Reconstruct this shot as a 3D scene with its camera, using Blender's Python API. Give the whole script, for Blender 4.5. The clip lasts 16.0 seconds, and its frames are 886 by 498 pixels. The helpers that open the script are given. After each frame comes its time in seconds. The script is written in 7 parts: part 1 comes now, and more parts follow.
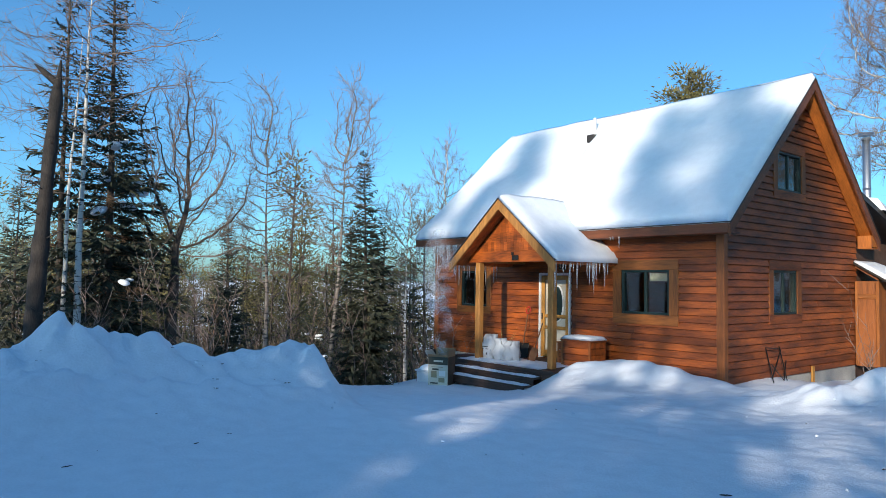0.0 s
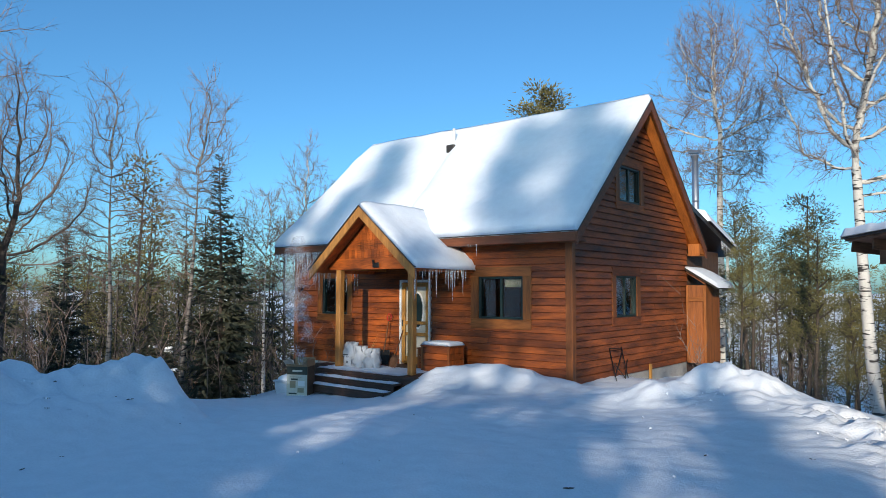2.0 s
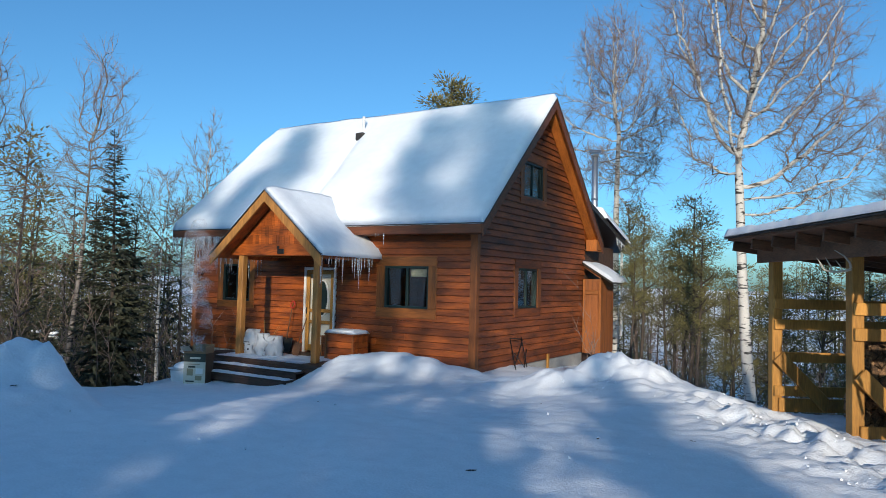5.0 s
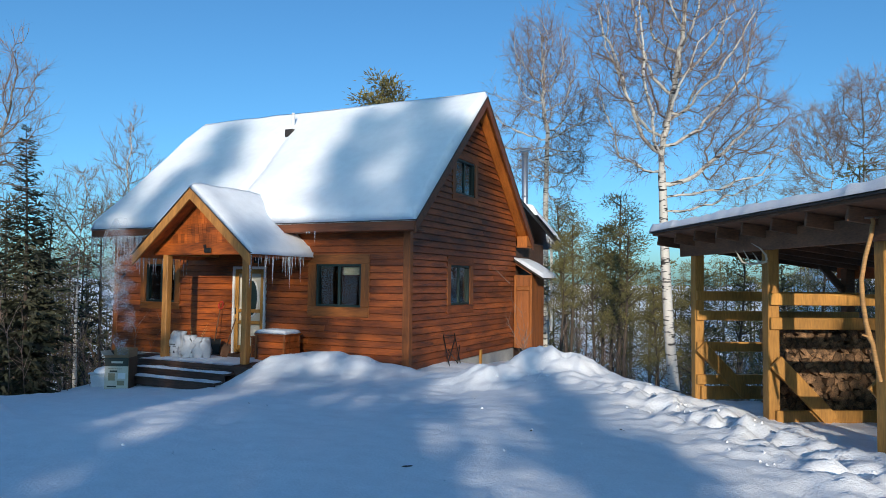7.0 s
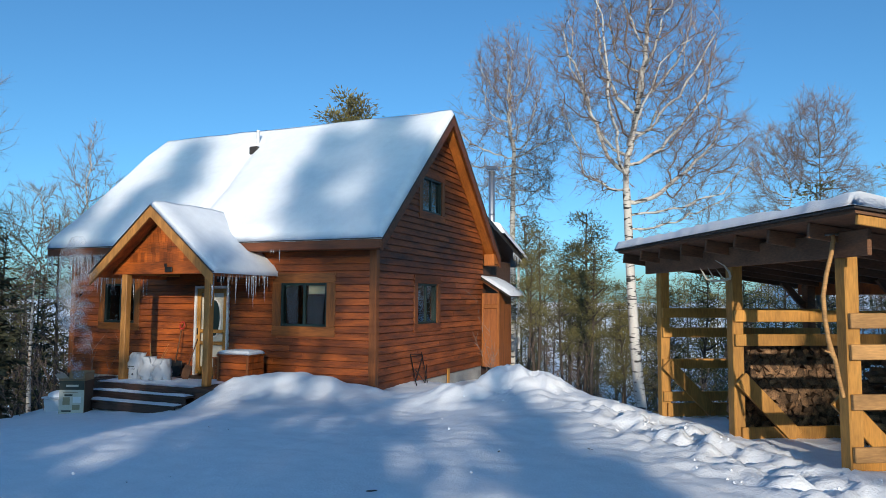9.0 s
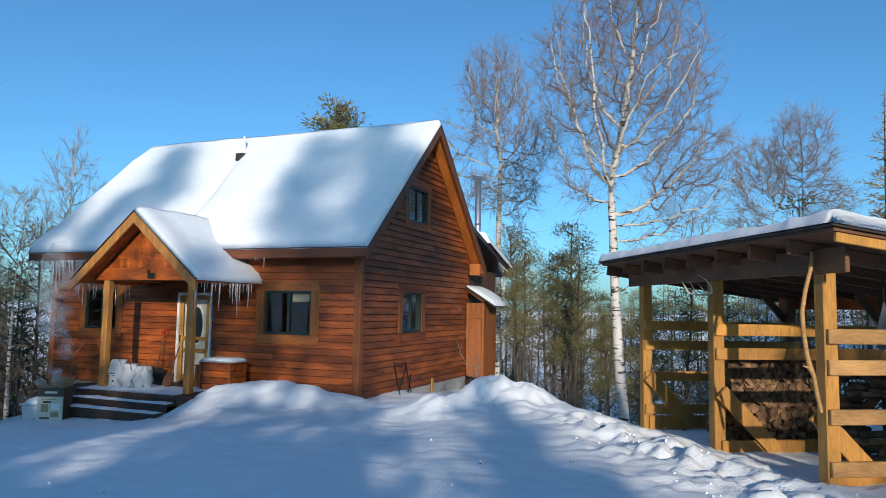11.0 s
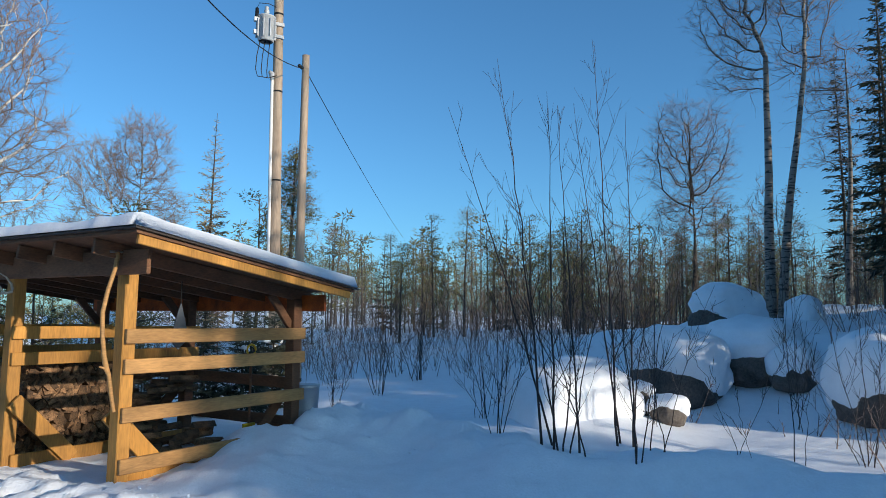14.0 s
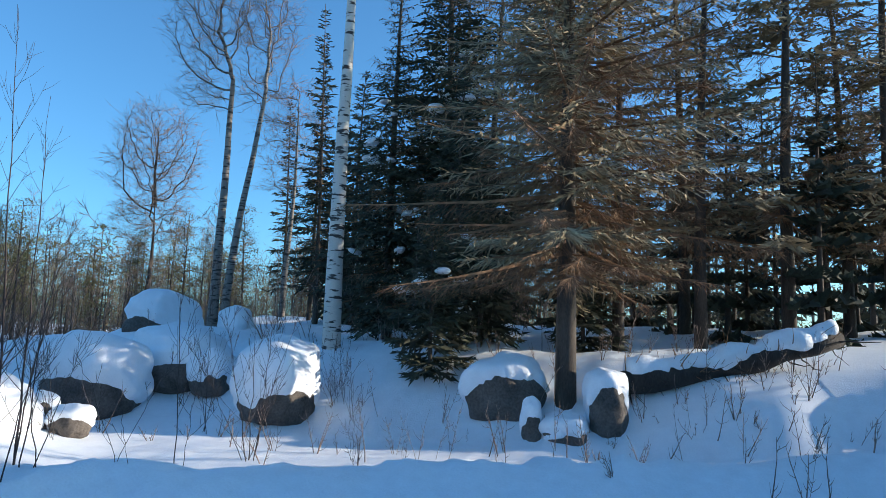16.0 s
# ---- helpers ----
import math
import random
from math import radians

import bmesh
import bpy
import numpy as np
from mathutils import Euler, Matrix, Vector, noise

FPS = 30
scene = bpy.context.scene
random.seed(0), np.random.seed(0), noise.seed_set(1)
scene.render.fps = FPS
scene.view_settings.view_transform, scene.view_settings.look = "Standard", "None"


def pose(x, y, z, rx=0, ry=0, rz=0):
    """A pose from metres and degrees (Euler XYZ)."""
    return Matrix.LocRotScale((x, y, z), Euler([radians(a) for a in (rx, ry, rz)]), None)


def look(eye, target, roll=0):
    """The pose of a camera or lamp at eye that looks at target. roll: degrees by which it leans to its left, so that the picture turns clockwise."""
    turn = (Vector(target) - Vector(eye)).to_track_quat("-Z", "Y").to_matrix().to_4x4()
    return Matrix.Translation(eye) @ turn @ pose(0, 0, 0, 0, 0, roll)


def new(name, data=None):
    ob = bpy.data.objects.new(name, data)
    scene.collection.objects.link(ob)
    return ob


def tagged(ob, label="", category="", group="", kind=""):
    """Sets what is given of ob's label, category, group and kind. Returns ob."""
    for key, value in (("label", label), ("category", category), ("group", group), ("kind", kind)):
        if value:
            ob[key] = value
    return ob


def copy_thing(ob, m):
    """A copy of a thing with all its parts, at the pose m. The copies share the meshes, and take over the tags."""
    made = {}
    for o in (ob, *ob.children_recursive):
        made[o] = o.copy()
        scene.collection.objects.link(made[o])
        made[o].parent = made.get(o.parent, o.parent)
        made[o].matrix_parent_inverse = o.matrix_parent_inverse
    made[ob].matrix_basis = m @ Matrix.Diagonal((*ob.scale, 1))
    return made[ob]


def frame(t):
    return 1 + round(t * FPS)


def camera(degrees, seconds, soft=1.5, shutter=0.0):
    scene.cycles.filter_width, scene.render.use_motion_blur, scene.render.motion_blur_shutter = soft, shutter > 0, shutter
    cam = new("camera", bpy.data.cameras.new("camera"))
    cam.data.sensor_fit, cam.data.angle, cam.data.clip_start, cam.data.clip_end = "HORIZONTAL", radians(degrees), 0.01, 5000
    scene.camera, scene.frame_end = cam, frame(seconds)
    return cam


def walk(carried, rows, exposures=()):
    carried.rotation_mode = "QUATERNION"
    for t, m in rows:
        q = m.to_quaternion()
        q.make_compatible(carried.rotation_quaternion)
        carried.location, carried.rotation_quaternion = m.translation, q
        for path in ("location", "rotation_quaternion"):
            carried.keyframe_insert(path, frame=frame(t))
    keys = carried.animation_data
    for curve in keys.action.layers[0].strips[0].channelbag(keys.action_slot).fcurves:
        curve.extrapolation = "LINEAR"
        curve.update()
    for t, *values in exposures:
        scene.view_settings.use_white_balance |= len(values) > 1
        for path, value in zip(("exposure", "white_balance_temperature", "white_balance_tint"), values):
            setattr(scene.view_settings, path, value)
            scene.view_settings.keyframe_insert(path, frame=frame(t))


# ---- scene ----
# ---------------------------------------------------------------- camera
cam = camera(64.9, 16.0, soft=0.6)
PATH = [
    (0, (7.156, -13.115, 1.89), (5.614, -11.845, 1.983), 0.8),
    (0.5, (7.148, -13.049, 1.89), (5.716, -11.657, 1.994), -0.1),
    (1, (7.146, -13.0, 1.891), (5.77, -11.553, 1.999), 0.3),
    (1.5, (7.195, -13.041, 1.887), (5.871, -11.547, 2.012), 0.6),
    (2, (7.228, -13.084, 1.885), (5.962, -11.54, 2.003), 0.2),
    (2.5, (7.243, -13.11, 1.884), (6.001, -11.547, 1.995), 0.3),
    (3, (7.243, -13.127, 1.882), (6.031, -11.541, 1.995), 0.5),
    (3.5, (7.241, -13.161, 1.88), (6.078, -11.537, 1.987), 0.6),
    (4, (7.239, -13.188, 1.877), (6.121, -11.533, 1.984), 1.1),
    (6.5, (7.209, -13.206, 1.84), (6.287, -11.433, 1.921), 0.9),
    (7, (7.204, -13.194, 1.836), (6.333, -11.396, 1.929), 0.7),
    (7.5, (7.202, -13.174, 1.833), (6.382, -11.353, 1.937), 0.4),
    (8, (7.196, -13.142, 1.833), (6.41, -11.307, 1.954), 0.4),
    (8.5, (7.179, -13.099, 1.834), (6.393, -11.266, 1.969), 0.3),
    (11, (7.211, -13.102, 1.871), (6.461, -11.255, 2.041), 1.0),
    (11.5, (7.199, -13.063, 1.866), (6.609, -11.157, 2.008), 0.6),
    (12, (7.28, -13.017, 1.874), (6.915, -11.056, 2.028), 0.9),
    (12.5, (7.382, -13.056, 1.878), (7.418, -11.065, 2.058), 1.3),
    (13, (7.45, -13.102, 1.874), (7.764, -11.136, 2.057), 1.8),
    (13.5, (7.491, -13.059, 1.863), (8.113, -11.167, 2.047), 1.2),
    (14, (7.505, -12.986, 1.851), (8.463, -11.242, 2.056), 0.6),
    (14.5, (7.463, -12.985, 1.839), (8.651, -11.388, 2.032), 0.2),
    (15, (7.535, -13.126, 1.841), (8.959, -11.741, 2.073), 1.3),
    (15.5, (7.704, -13.315, 1.847), (9.405, -12.295, 2.103), 1.9),
    (16, (7.892, -13.497, 1.845), (9.761, -12.835, 2.102), 1.7),
]
walk(cam, [(t, look(eye, target, roll)) for t, eye, target, roll in PATH],
     exposures=((0.0, 0.25), (1.5, 0.08), (6.5, -0.1), (11.0, -0.1), (12.5, -0.04), (14.0, 0.06), (15.0, 0.40), (16.0, 0.64)))

# ---------------------------------------------------------------- light
SUN_AZ = (-0.44, 0.898)          # horizontal way of the sunlight
SUN_EL = radians(14.0)
world = bpy.data.worlds.new("world")
scene.world = world
world.use_nodes = True
wn = world.node_tree
sky = wn.nodes.new("ShaderNodeTexSky")
sky.sky_type = "NISHITA"
sky.sun_disc = False
sky.sun_elevation = SUN_EL
sky.sun_rotation = math.atan2(-SUN_AZ[0], -SUN_AZ[1])
sky.altitude = 300
sky.air_density = 0.9
sky.dust_density = 1.3
sky.ozone_density = 5.0
tone = wn.nodes.new("ShaderNodeMix")            # clear cold air: a deep blue
tone.data_type, tone.blend_type = "RGBA", "MULTIPLY"
tone.inputs["Factor"].default_value = 1.0
tone.inputs["B"].default_value = (0.735, 1.03, 1.015, 1)
wn.links.new(sky.outputs["Color"], tone.inputs["A"])
wn.links.new(tone.outputs["Result"], wn.nodes["Background"].inputs["Color"])
wn.nodes["Background"].inputs["Strength"].default_value = 0.190

sun = new("sun", bpy.data.lights.new("sun", "SUN"))
sun.data.energy = 4.3
sun.data.angle = radians(0.7)
sun.data.color = (1.0, 0.90, 0.76)
sun.matrix_world = look((0, 0, 30), (SUN_AZ[0] * math.cos(SUN_EL), SUN_AZ[1] * math.cos(SUN_EL), 30 - math.sin(SUN_EL)))


# ---------------------------------------------------------------- materials
def material(name, base, rough=0.7, metal=0.0, vary=0.25, scale=(6, 6, 6), fine=(60, 60, 60), bump=0.3, bump_far=0.02,
             random_tint=0.0, second=None, spec=0.5, island=False):
    """A surface whose colour drifts at two scales, with a fine relief."""
    m = bpy.data.materials.new(name)
    m.use_nodes = True
    n, l = m.node_tree.nodes, m.node_tree.links
    b = n["Principled BSDF"]
    b.inputs["Roughness"].default_value = rough
    b.inputs["Metallic"].default_value = metal
    b.inputs["Specular IOR Level"].default_value = spec
    co = n.new("ShaderNodeTexCoord")

    def noise_at(sc, detail):
        mp = n.new("ShaderNodeMapping")
        mp.inputs["Scale"].default_value = sc
        t = n.new("ShaderNodeTexNoise")
        t.inputs["Scale"].default_value = 1.0
        t.inputs["Detail"].default_value = detail
        l.new(co.outputs["Object"], mp.inputs["Vector"])
        l.new(mp.outputs["Vector"], t.inputs["Vector"])
        return t

    big, small = noise_at(scale, 3), noise_at(fine, 4)
    ramp = n.new("ShaderNodeValToRGB")
    dark = second or tuple(c * (1 - 1.6 * vary) for c in base)
    ramp.color_ramp.elements[0].color = (*[max(0.0, c) for c in dark], 1)
    ramp.color_ramp.elements[1].color = (*[min(1.0, c * (1 + vary)) for c in base], 1)
    ramp.color_ramp.elements[0].position, ramp.color_ramp.elements[1].position = 0.3, 0.7
    mix = n.new("ShaderNodeMath")
    mix.operation = "MULTIPLY_ADD"
    mix.inputs[1].default_value, mix.inputs[2].default_value = 0.45, 0.0
    add = n.new("ShaderNodeMath")
    add.operation = "MULTIPLY_ADD"
    add.inputs[1].default_value = 0.55
    l.new(small.outputs["Fac"], mix.inputs[0])
    l.new(big.outputs["Fac"], add.inputs[0])
    l.new(mix.outputs[0], add.inputs[2])
    l.new(add.outputs[0], ramp.inputs["Fac"])
    colour = ramp.outputs["Color"]
    if random_tint:
        info = n.new("ShaderNodeNewGeometry" if island else "ShaderNodeObjectInfo")
        span = n.new("ShaderNodeMapRange")
        span.inputs["To Min"].default_value, span.inputs["To Max"].default_value = 1 - random_tint, 1 + random_tint
        l.new(info.outputs["Random Per Island" if island else "Random"], span.inputs["Value"])
        tint = n.new("ShaderNodeHueSaturation")
        l.new(colour, tint.inputs["Color"])
        l.new(span.outputs[0], tint.inputs["Value"])
        colour = tint.outputs["Color"]
    l.new(colour, b.inputs["Base Color"])
    if bump:
        bp = n.new("ShaderNodeBump")
        bp.inputs["Strength"].default_value = bump
        bp.inputs["Distance"].default_value = bump_far
        l.new(add.outputs[0], bp.inputs["Height"])
        l.new(bp.outputs["Normal"], b.inputs["Normal"])
    return m


def birch_bark(name, white=(0.62, 0.58, 0.52), black=(0.045, 0.038, 0.034), amount=0.5):
    """Pale papery bark with dark level scars."""
    m = material(name, white, 0.75, vary=0.15, scale=(2, 2, 0.7), fine=(30, 30, 90), bump=0.4, bump_far=0.01)
    n, l = m.node_tree.nodes, m.node_tree.links
    b = n["Principled BSDF"]
    old = b.inputs["Base Color"].links[0].from_socket
    co = n.new("ShaderNodeTexCoord")
    mp = n.new("ShaderNodeMapping")
    mp.inputs["Scale"].default_value = (3.5, 3.5, 16)
    t = n.new("ShaderNodeTexNoise")
    t.inputs["Scale"].default_value = 1.0
    t.inputs["Detail"].default_value = 3
    r = n.new("ShaderNodeValToRGB")
    r.color_ramp.elements[0].position, r.color_ramp.elements[1].position = amount + 0.06, amount + 0.12
    mix = n.new("ShaderNodeMix")
    mix.data_type = "RGBA"
    l.new(co.outputs["Object"], mp.inputs["Vector"])
    l.new(mp.outputs["Vector"], t.inputs["Vector"])
    l.new(t.outputs["Fac"], r.inputs["Fac"])
    l.new(r.outputs["Color"], mix.inputs["Factor"])
    l.new(old, mix.inputs["A"])
    mix.inputs["B"].default_value = (*black, 1)
    l.new(mix.outputs["Result"], b.inputs["Base Color"])
    return m


SNOW = material("snow", (0.90, 0.92, 0.95), 0.65, vary=0.045, scale=(5, 5, 5), fine=(38, 38, 38), bump=0.6, bump_far=0.03)
CEDAR_X = material("cedar_along_x", (0.315, 0.072, 0.0092), 0.5, vary=0.5, second=(0.042, 0.010, 0.003), scale=(1.3, 9, 6), fine=(5, 90, 90), bump=0.25, bump_far=0.01, random_tint=0.34)
CEDAR_Y = material("cedar_along_y", (0.26, 0.063, 0.012), 0.6, vary=0.5, second=(0.036, 0.012, 0.006), scale=(9, 1.3, 6), fine=(90, 5, 90), bump=0.25, bump_far=0.01, random_tint=0.34)
CEDAR_Z = material("cedar_upright", (0.27, 0.082, 0.018), 0.55, vary=0.34, scale=(9, 9, 0.9), fine=(90, 90, 5), bump=0.25, bump_far=0.01, random_tint=0.15)
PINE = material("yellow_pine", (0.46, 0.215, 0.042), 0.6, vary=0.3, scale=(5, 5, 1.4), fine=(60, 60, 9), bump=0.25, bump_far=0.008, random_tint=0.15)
PORCH_WOOD = material("amber_porch_wood", (0.42, 0.185, 0.045), 0.55, vary=0.32, scale=(7, 7, 1.2), fine=(70, 70, 8), bump=0.2, bump_far=0.008, random_tint=0.1)
PALE_PINE = material("weathered_pine", (0.42, 0.22, 0.075), 0.65, vary=0.3, scale=(2, 2, 6), fine=(12, 12, 70), bump=0.25, bump_far=0.008, random_tint=0.15)
# darker brown than the pine; the shed's rafters, deck and back parts use it
GREY_WOOD = material("dark_brown_wood", (0.17, 0.075, 0.034), 0.75, vary=0.35, scale=(2, 2, 5), fine=(20, 20, 70), bump=0.3, random_tint=0.2)
DECK = material("dark_stained_boards", (0.085, 0.045, 0.030), 0.6, vary=0.35, scale=(2, 8, 8), fine=(9, 60, 60), random_tint=0.2)
FASCIA = material("red_brown_fascia", (0.17, 0.050, 0.016), 0.55, vary=0.35, scale=(1, 9, 9), fine=(6, 80, 80), random_tint=0.1)
FLASH = material("dark_metal_edge", (0.035, 0.028, 0.024), 0.45, vary=0.2)
FRAME = material("dark_green_frame", (0.012, 0.028, 0.026), 0.4, vary=0.15, bump=0)
WHITE = material("white_paint", (0.78, 0.77, 0.74), 0.45, vary=0.06, bump=0.1)
CONCRETE = material("concrete", (0.36, 0.35, 0.33), 0.85, vary=0.2, scale=(2, 2, 2), fine=(40, 40, 40))
STEEL = material("stainless_pipe", (0.66, 0.66, 0.67), 0.48, 1.0, vary=0.08, scale=(3, 3, 14), bump=0.05)
IRON = material("black_iron", (0.02, 0.019, 0.018), 0.5, 0.4, vary=0.2)
ROCK = material("granite", (0.115, 0.095, 0.080), 0.85, vary=0.45, scale=(2.5, 2.5, 2.5), fine=(26, 26, 26), bump=0.7, bump_far=0.04)
BIRCH = birch_bark("birch_bark")
DARK_BIRCH = birch_bark("grey_birch_bark", (0.24, 0.205, 0.175), (0.05, 0.042, 0.036), 0.46)
SNAG_BARK = material("dark_dead_bark", (0.040, 0.031, 0.025), 0.9, vary=0.4, scale=(5, 5, 2), fine=(40, 40, 14), bump=0.8, bump_far=0.03)
BARK = material("grey_bark", (0.075, 0.057, 0.044), 0.9, vary=0.4, scale=(5, 5, 1.5), fine=(50, 50, 14), bump=0.6, bump_far=0.02)
TWIG = material("bare_twigs", (0.22, 0.155, 0.125), 0.85, vary=0.3, scale=(1, 1, 1), fine=(8, 8, 8), bump=0, random_tint=0.3, island=True)
SHRUB = material("shrub_stems", (0.048, 0.034, 0.030), 0.8, vary=0.3, scale=(1, 1, 1), fine=(8, 8, 8), bump=0, random_tint=0.35, island=True)
OLD_NEEDLE = material("lichen_grey_needles", (0.30, 0.23, 0.130), 0.8, vary=0.4, scale=(1.5, 1.5, 1.5), fine=(9, 9, 9), bump=0, random_tint=0.5, island=True)
NEEDLE = material("spruce_needles", (0.048, 0.051, 0.027), 0.75, vary=0.4, scale=(1.5, 1.5, 1.5), fine=(9, 9, 9), bump=0, random_tint=0.45, island=True)
PINE_NEEDLE = material("pine_needles", (0.165, 0.140, 0.048), 0.75, vary=0.35, scale=(1.2, 1.2, 1.2), fine=(8, 8, 8), bump=0, random_tint=0.45, island=True)
DEAD = material("dead_brown_twigs", (0.22, 0.120, 0.060), 0.85, vary=0.4, scale=(1.5, 1.5, 1.5), fine=(9, 9, 9), bump=0, random_tint=0.5, island=True)
ICE = bpy.data.materials.new("ice")
ICE.use_nodes = True
for key, value in (("Base Color", (0.93, 0.96, 1, 1)), ("Roughness", 0.12), ("IOR", 1.31), ("Transmission Weight", 0.75)):
    ICE.node_tree.nodes["Principled BSDF"].inputs[key].default_value = value
GLASS = bpy.data.materials.new("window_glass")
GLASS.use_nodes = True
for key, value in (("Base Color", (0.55, 0.62, 0.62, 1)), ("Roughness", 0.02), ("IOR", 1.5), ("Transmission Weight", 1.0)):
    GLASS.node_tree.nodes["Principled BSDF"].inputs[key].default_value = value


# ---------------------------------------------------------------- mesh helpers
def mesh_of(name, verts, faces, smooth=False):
    me = bpy.data.meshes.new(name)
    verts = np.asarray([tuple(v) for v in verts] if not isinstance(verts, np.ndarray) else verts, np.float32).reshape(-1, 3)
    sizes = np.full(len(faces), faces.shape[1], np.int32) if isinstance(faces, np.ndarray) else np.array([len(f) for f in faces], np.int32)
    corners = faces.ravel() if isinstance(faces, np.ndarray) else np.array([i for f in faces for i in f], np.int32)
    me.vertices.add(len(verts))
    me.vertices.foreach_set("co", verts.ravel())
    me.loops.add(len(corners))
    me.loops.foreach_set("vertex_index", corners.astype(np.int32))
    me.polygons.add(len(sizes))
    me.polygons.foreach_set("loop_start", (np.cumsum(sizes) - sizes).astype(np.int32))
    me.polygons.foreach_set("use_smooth", np.full(len(sizes), smooth))
    me.update(calc_edges=True)
    return me


def part(name, data, mat, parent=None, label="", at=None):
    """Links a bmesh or a mesh as one object under a thing or a part."""
    if isinstance(data, bmesh.types.BMesh):
        me = bpy.data.meshes.new(name)
        data.to_mesh(me)
        data.free()
    else:
        me = data
    if mat and not me.materials:
        me.materials.append(mat)
    ob = new(name, me)
    if at is not None:
        ob.matrix_basis = at
    ob.parent = parent
    if label:
        ob["label"] = label
    return ob


def thing(name, label, category, at=None, group="", kind=""):
    ob = new(name)
    ob.empty_display_size = 0.2
    if at is not None:
        ob.matrix_basis = at
    return tagged(ob, label, category, group, kind)


def block(x0, x1, y0, y1, z0, z1, bevel=0.008, bm=None):
    """A box between limits with softened edges."""
    own = bmesh.new()
    bmesh.ops.create_cube(own, size=1.0)
    for v in own.verts:
        v.co = Vector(((x0 + x1) / 2 + v.co.x * (x1 - x0), (y0 + y1) / 2 + v.co.y * (y1 - y0), (z0 + z1) / 2 + v.co.z * (z1 - z0)))
    if bevel:
        bmesh.ops.bevel(own, geom=own.edges[:], offset=min(bevel, 0.3 * min(x1 - x0, y1 - y0, z1 - z0)), segments=1, affect="EDGES")
    if bm is None:
        return own
    me = bpy.data.meshes.new("tmp")
    own.to_mesh(me)
    own.free()
    bm.from_mesh(me)
    bpy.data.meshes.remove(me)
    return bm


def beam(a, b, w, h, bevel=0.006, up=(0, 0, 1)):
    """A squared timber from a to b, w wide and h high."""
    a, b = Vector(a), Vector(b)
    d = (b - a).normalized()
    s = d.cross(Vector(up)).normalized()
    u = s.cross(d)
    bm = block(-w / 2, w / 2, 0, (b - a).length, -h / 2, h / 2, bevel)
    bmesh.ops.transform(bm, matrix=Matrix((( s.x, d.x, u.x, a.x), (s.y, d.y, u.y, a.y), (s.z, d.z, u.z, a.z), (0, 0, 0, 1))), verts=bm.verts[:])
    return bm


class Tubes:
    """Gathers round tapered limbs, and loose blades, into one mesh."""

    def __init__(self):
        self.v, self.f = [], []

    def tube(self, pts, radii, sides=5):
        base = len(self.v)
        for i, p in enumerate(pts):
            d = (pts[min(i + 1, len(pts) - 1)] - pts[max(i - 1, 0)]).normalized()
            s = d.cross(Vector((0.31, 0.17, 0.94)) if abs(d.z) < 0.9 else Vector((1, 0, 0))).normalized()
            u = s.cross(d)
            for k in range(sides):
                a = 2 * math.pi * k / sides
                self.v.append(tuple(p + (s * math.cos(a) + u * math.sin(a)) * radii[i]))
        for i in range(len(pts) - 1):
            for k in range(sides):
                a, b = base + i * sides + k, base + i * sides + (k + 1) % sides
                self.f.append((a, b, b + sides, a + sides))
        self.f.append(tuple(base + (len(pts) - 1) * sides + k for k in range(sides)))

    def blade(self, p, tip, side):
        i = len(self.v)
        self.v += [tuple(p - side), tuple(p + side), tuple(tip)]
        self.f.append((i, i + 1, i + 2))

    def ribbon(self, p, mid, end, w):
        """A hair-thin twig of three sides, bent once."""
        i = len(self.v)
        u = w.cross(end - p).normalized() * w.length
        self.v += [tuple(p + w), tuple(p - w * 0.5 + u * 0.8), tuple(p - w * 0.5 - u * 0.8), tuple(mid + w * 0.8), tuple(mid - w * 0.4 + u * 0.6), tuple(mid - w * 0.4 - u * 0.6), tuple(end)]
        self.f += [(i, i + 1, i + 4, i + 3), (i + 1, i + 2, i + 5, i + 4), (i + 2, i, i + 3, i + 5), (i + 3, i + 4, i + 6), (i + 4, i + 5, i + 6), (i + 5, i + 3, i + 6)]

    def mesh(self, name, smooth=True):
        return mesh_of(name, self.v, self.f, smooth)


def lattice(n, m, seed):
    return np.random.RandomState(seed).rand(n, m)


LATTICE = lattice(256, 256, 5)


def vnoise(x, y, seed=0):
    """Smooth value noise on arrays, -1 to 1."""
    x, y = np.asarray(x, float) + seed * 17.31, np.asarray(y, float) + seed * 9.77
    i, j = np.floor(x).astype(int), np.floor(y).astype(int)
    u, v = x - i, y - j
    u, v = u * u * u * (u * (6 * u - 15) + 10), v * v * v * (v * (6 * v - 15) + 10)
    g = lambda a, b: LATTICE[a % 256, b % 256]
    return 2 * ((g(i, j) * (1 - u) + g(i + 1, j) * u) * (1 - v) + (g(i, j + 1) * (1 - u) + g(i + 1, j + 1) * u) * v) - 1


def fbm(x, y, octaves=4, seed=0):
    total, amp = 0.0, 1.0
    for k in range(octaves):
        total = total + amp * vnoise(x * 2 ** k, y * 2 ** k, seed + k)
        amp *= 0.5
    return total


def ease(t):
    t = np.clip(t, 0, 1)
    return t * t * (3 - 2 * t)


def ridge(x, y, pts, width):
    """Height of a heaped ridge along a line of (x, y, height)."""
    best = np.zeros(np.broadcast(x, y).shape)
    for (ax, ay, ah), (bx, by, bh) in zip(pts, pts[1:]):
        dx, dy = bx - ax, by - ay
        t = np.clip(((x - ax) * dx + (y - ay) * dy) / (dx * dx + dy * dy), 0, 1)
        d = np.hypot(x - ax - t * dx, y - ay - t * dy)
        best = np.maximum(best, (ah + t * (bh - ah)) * np.exp(-(d / width) ** 2))
    return best


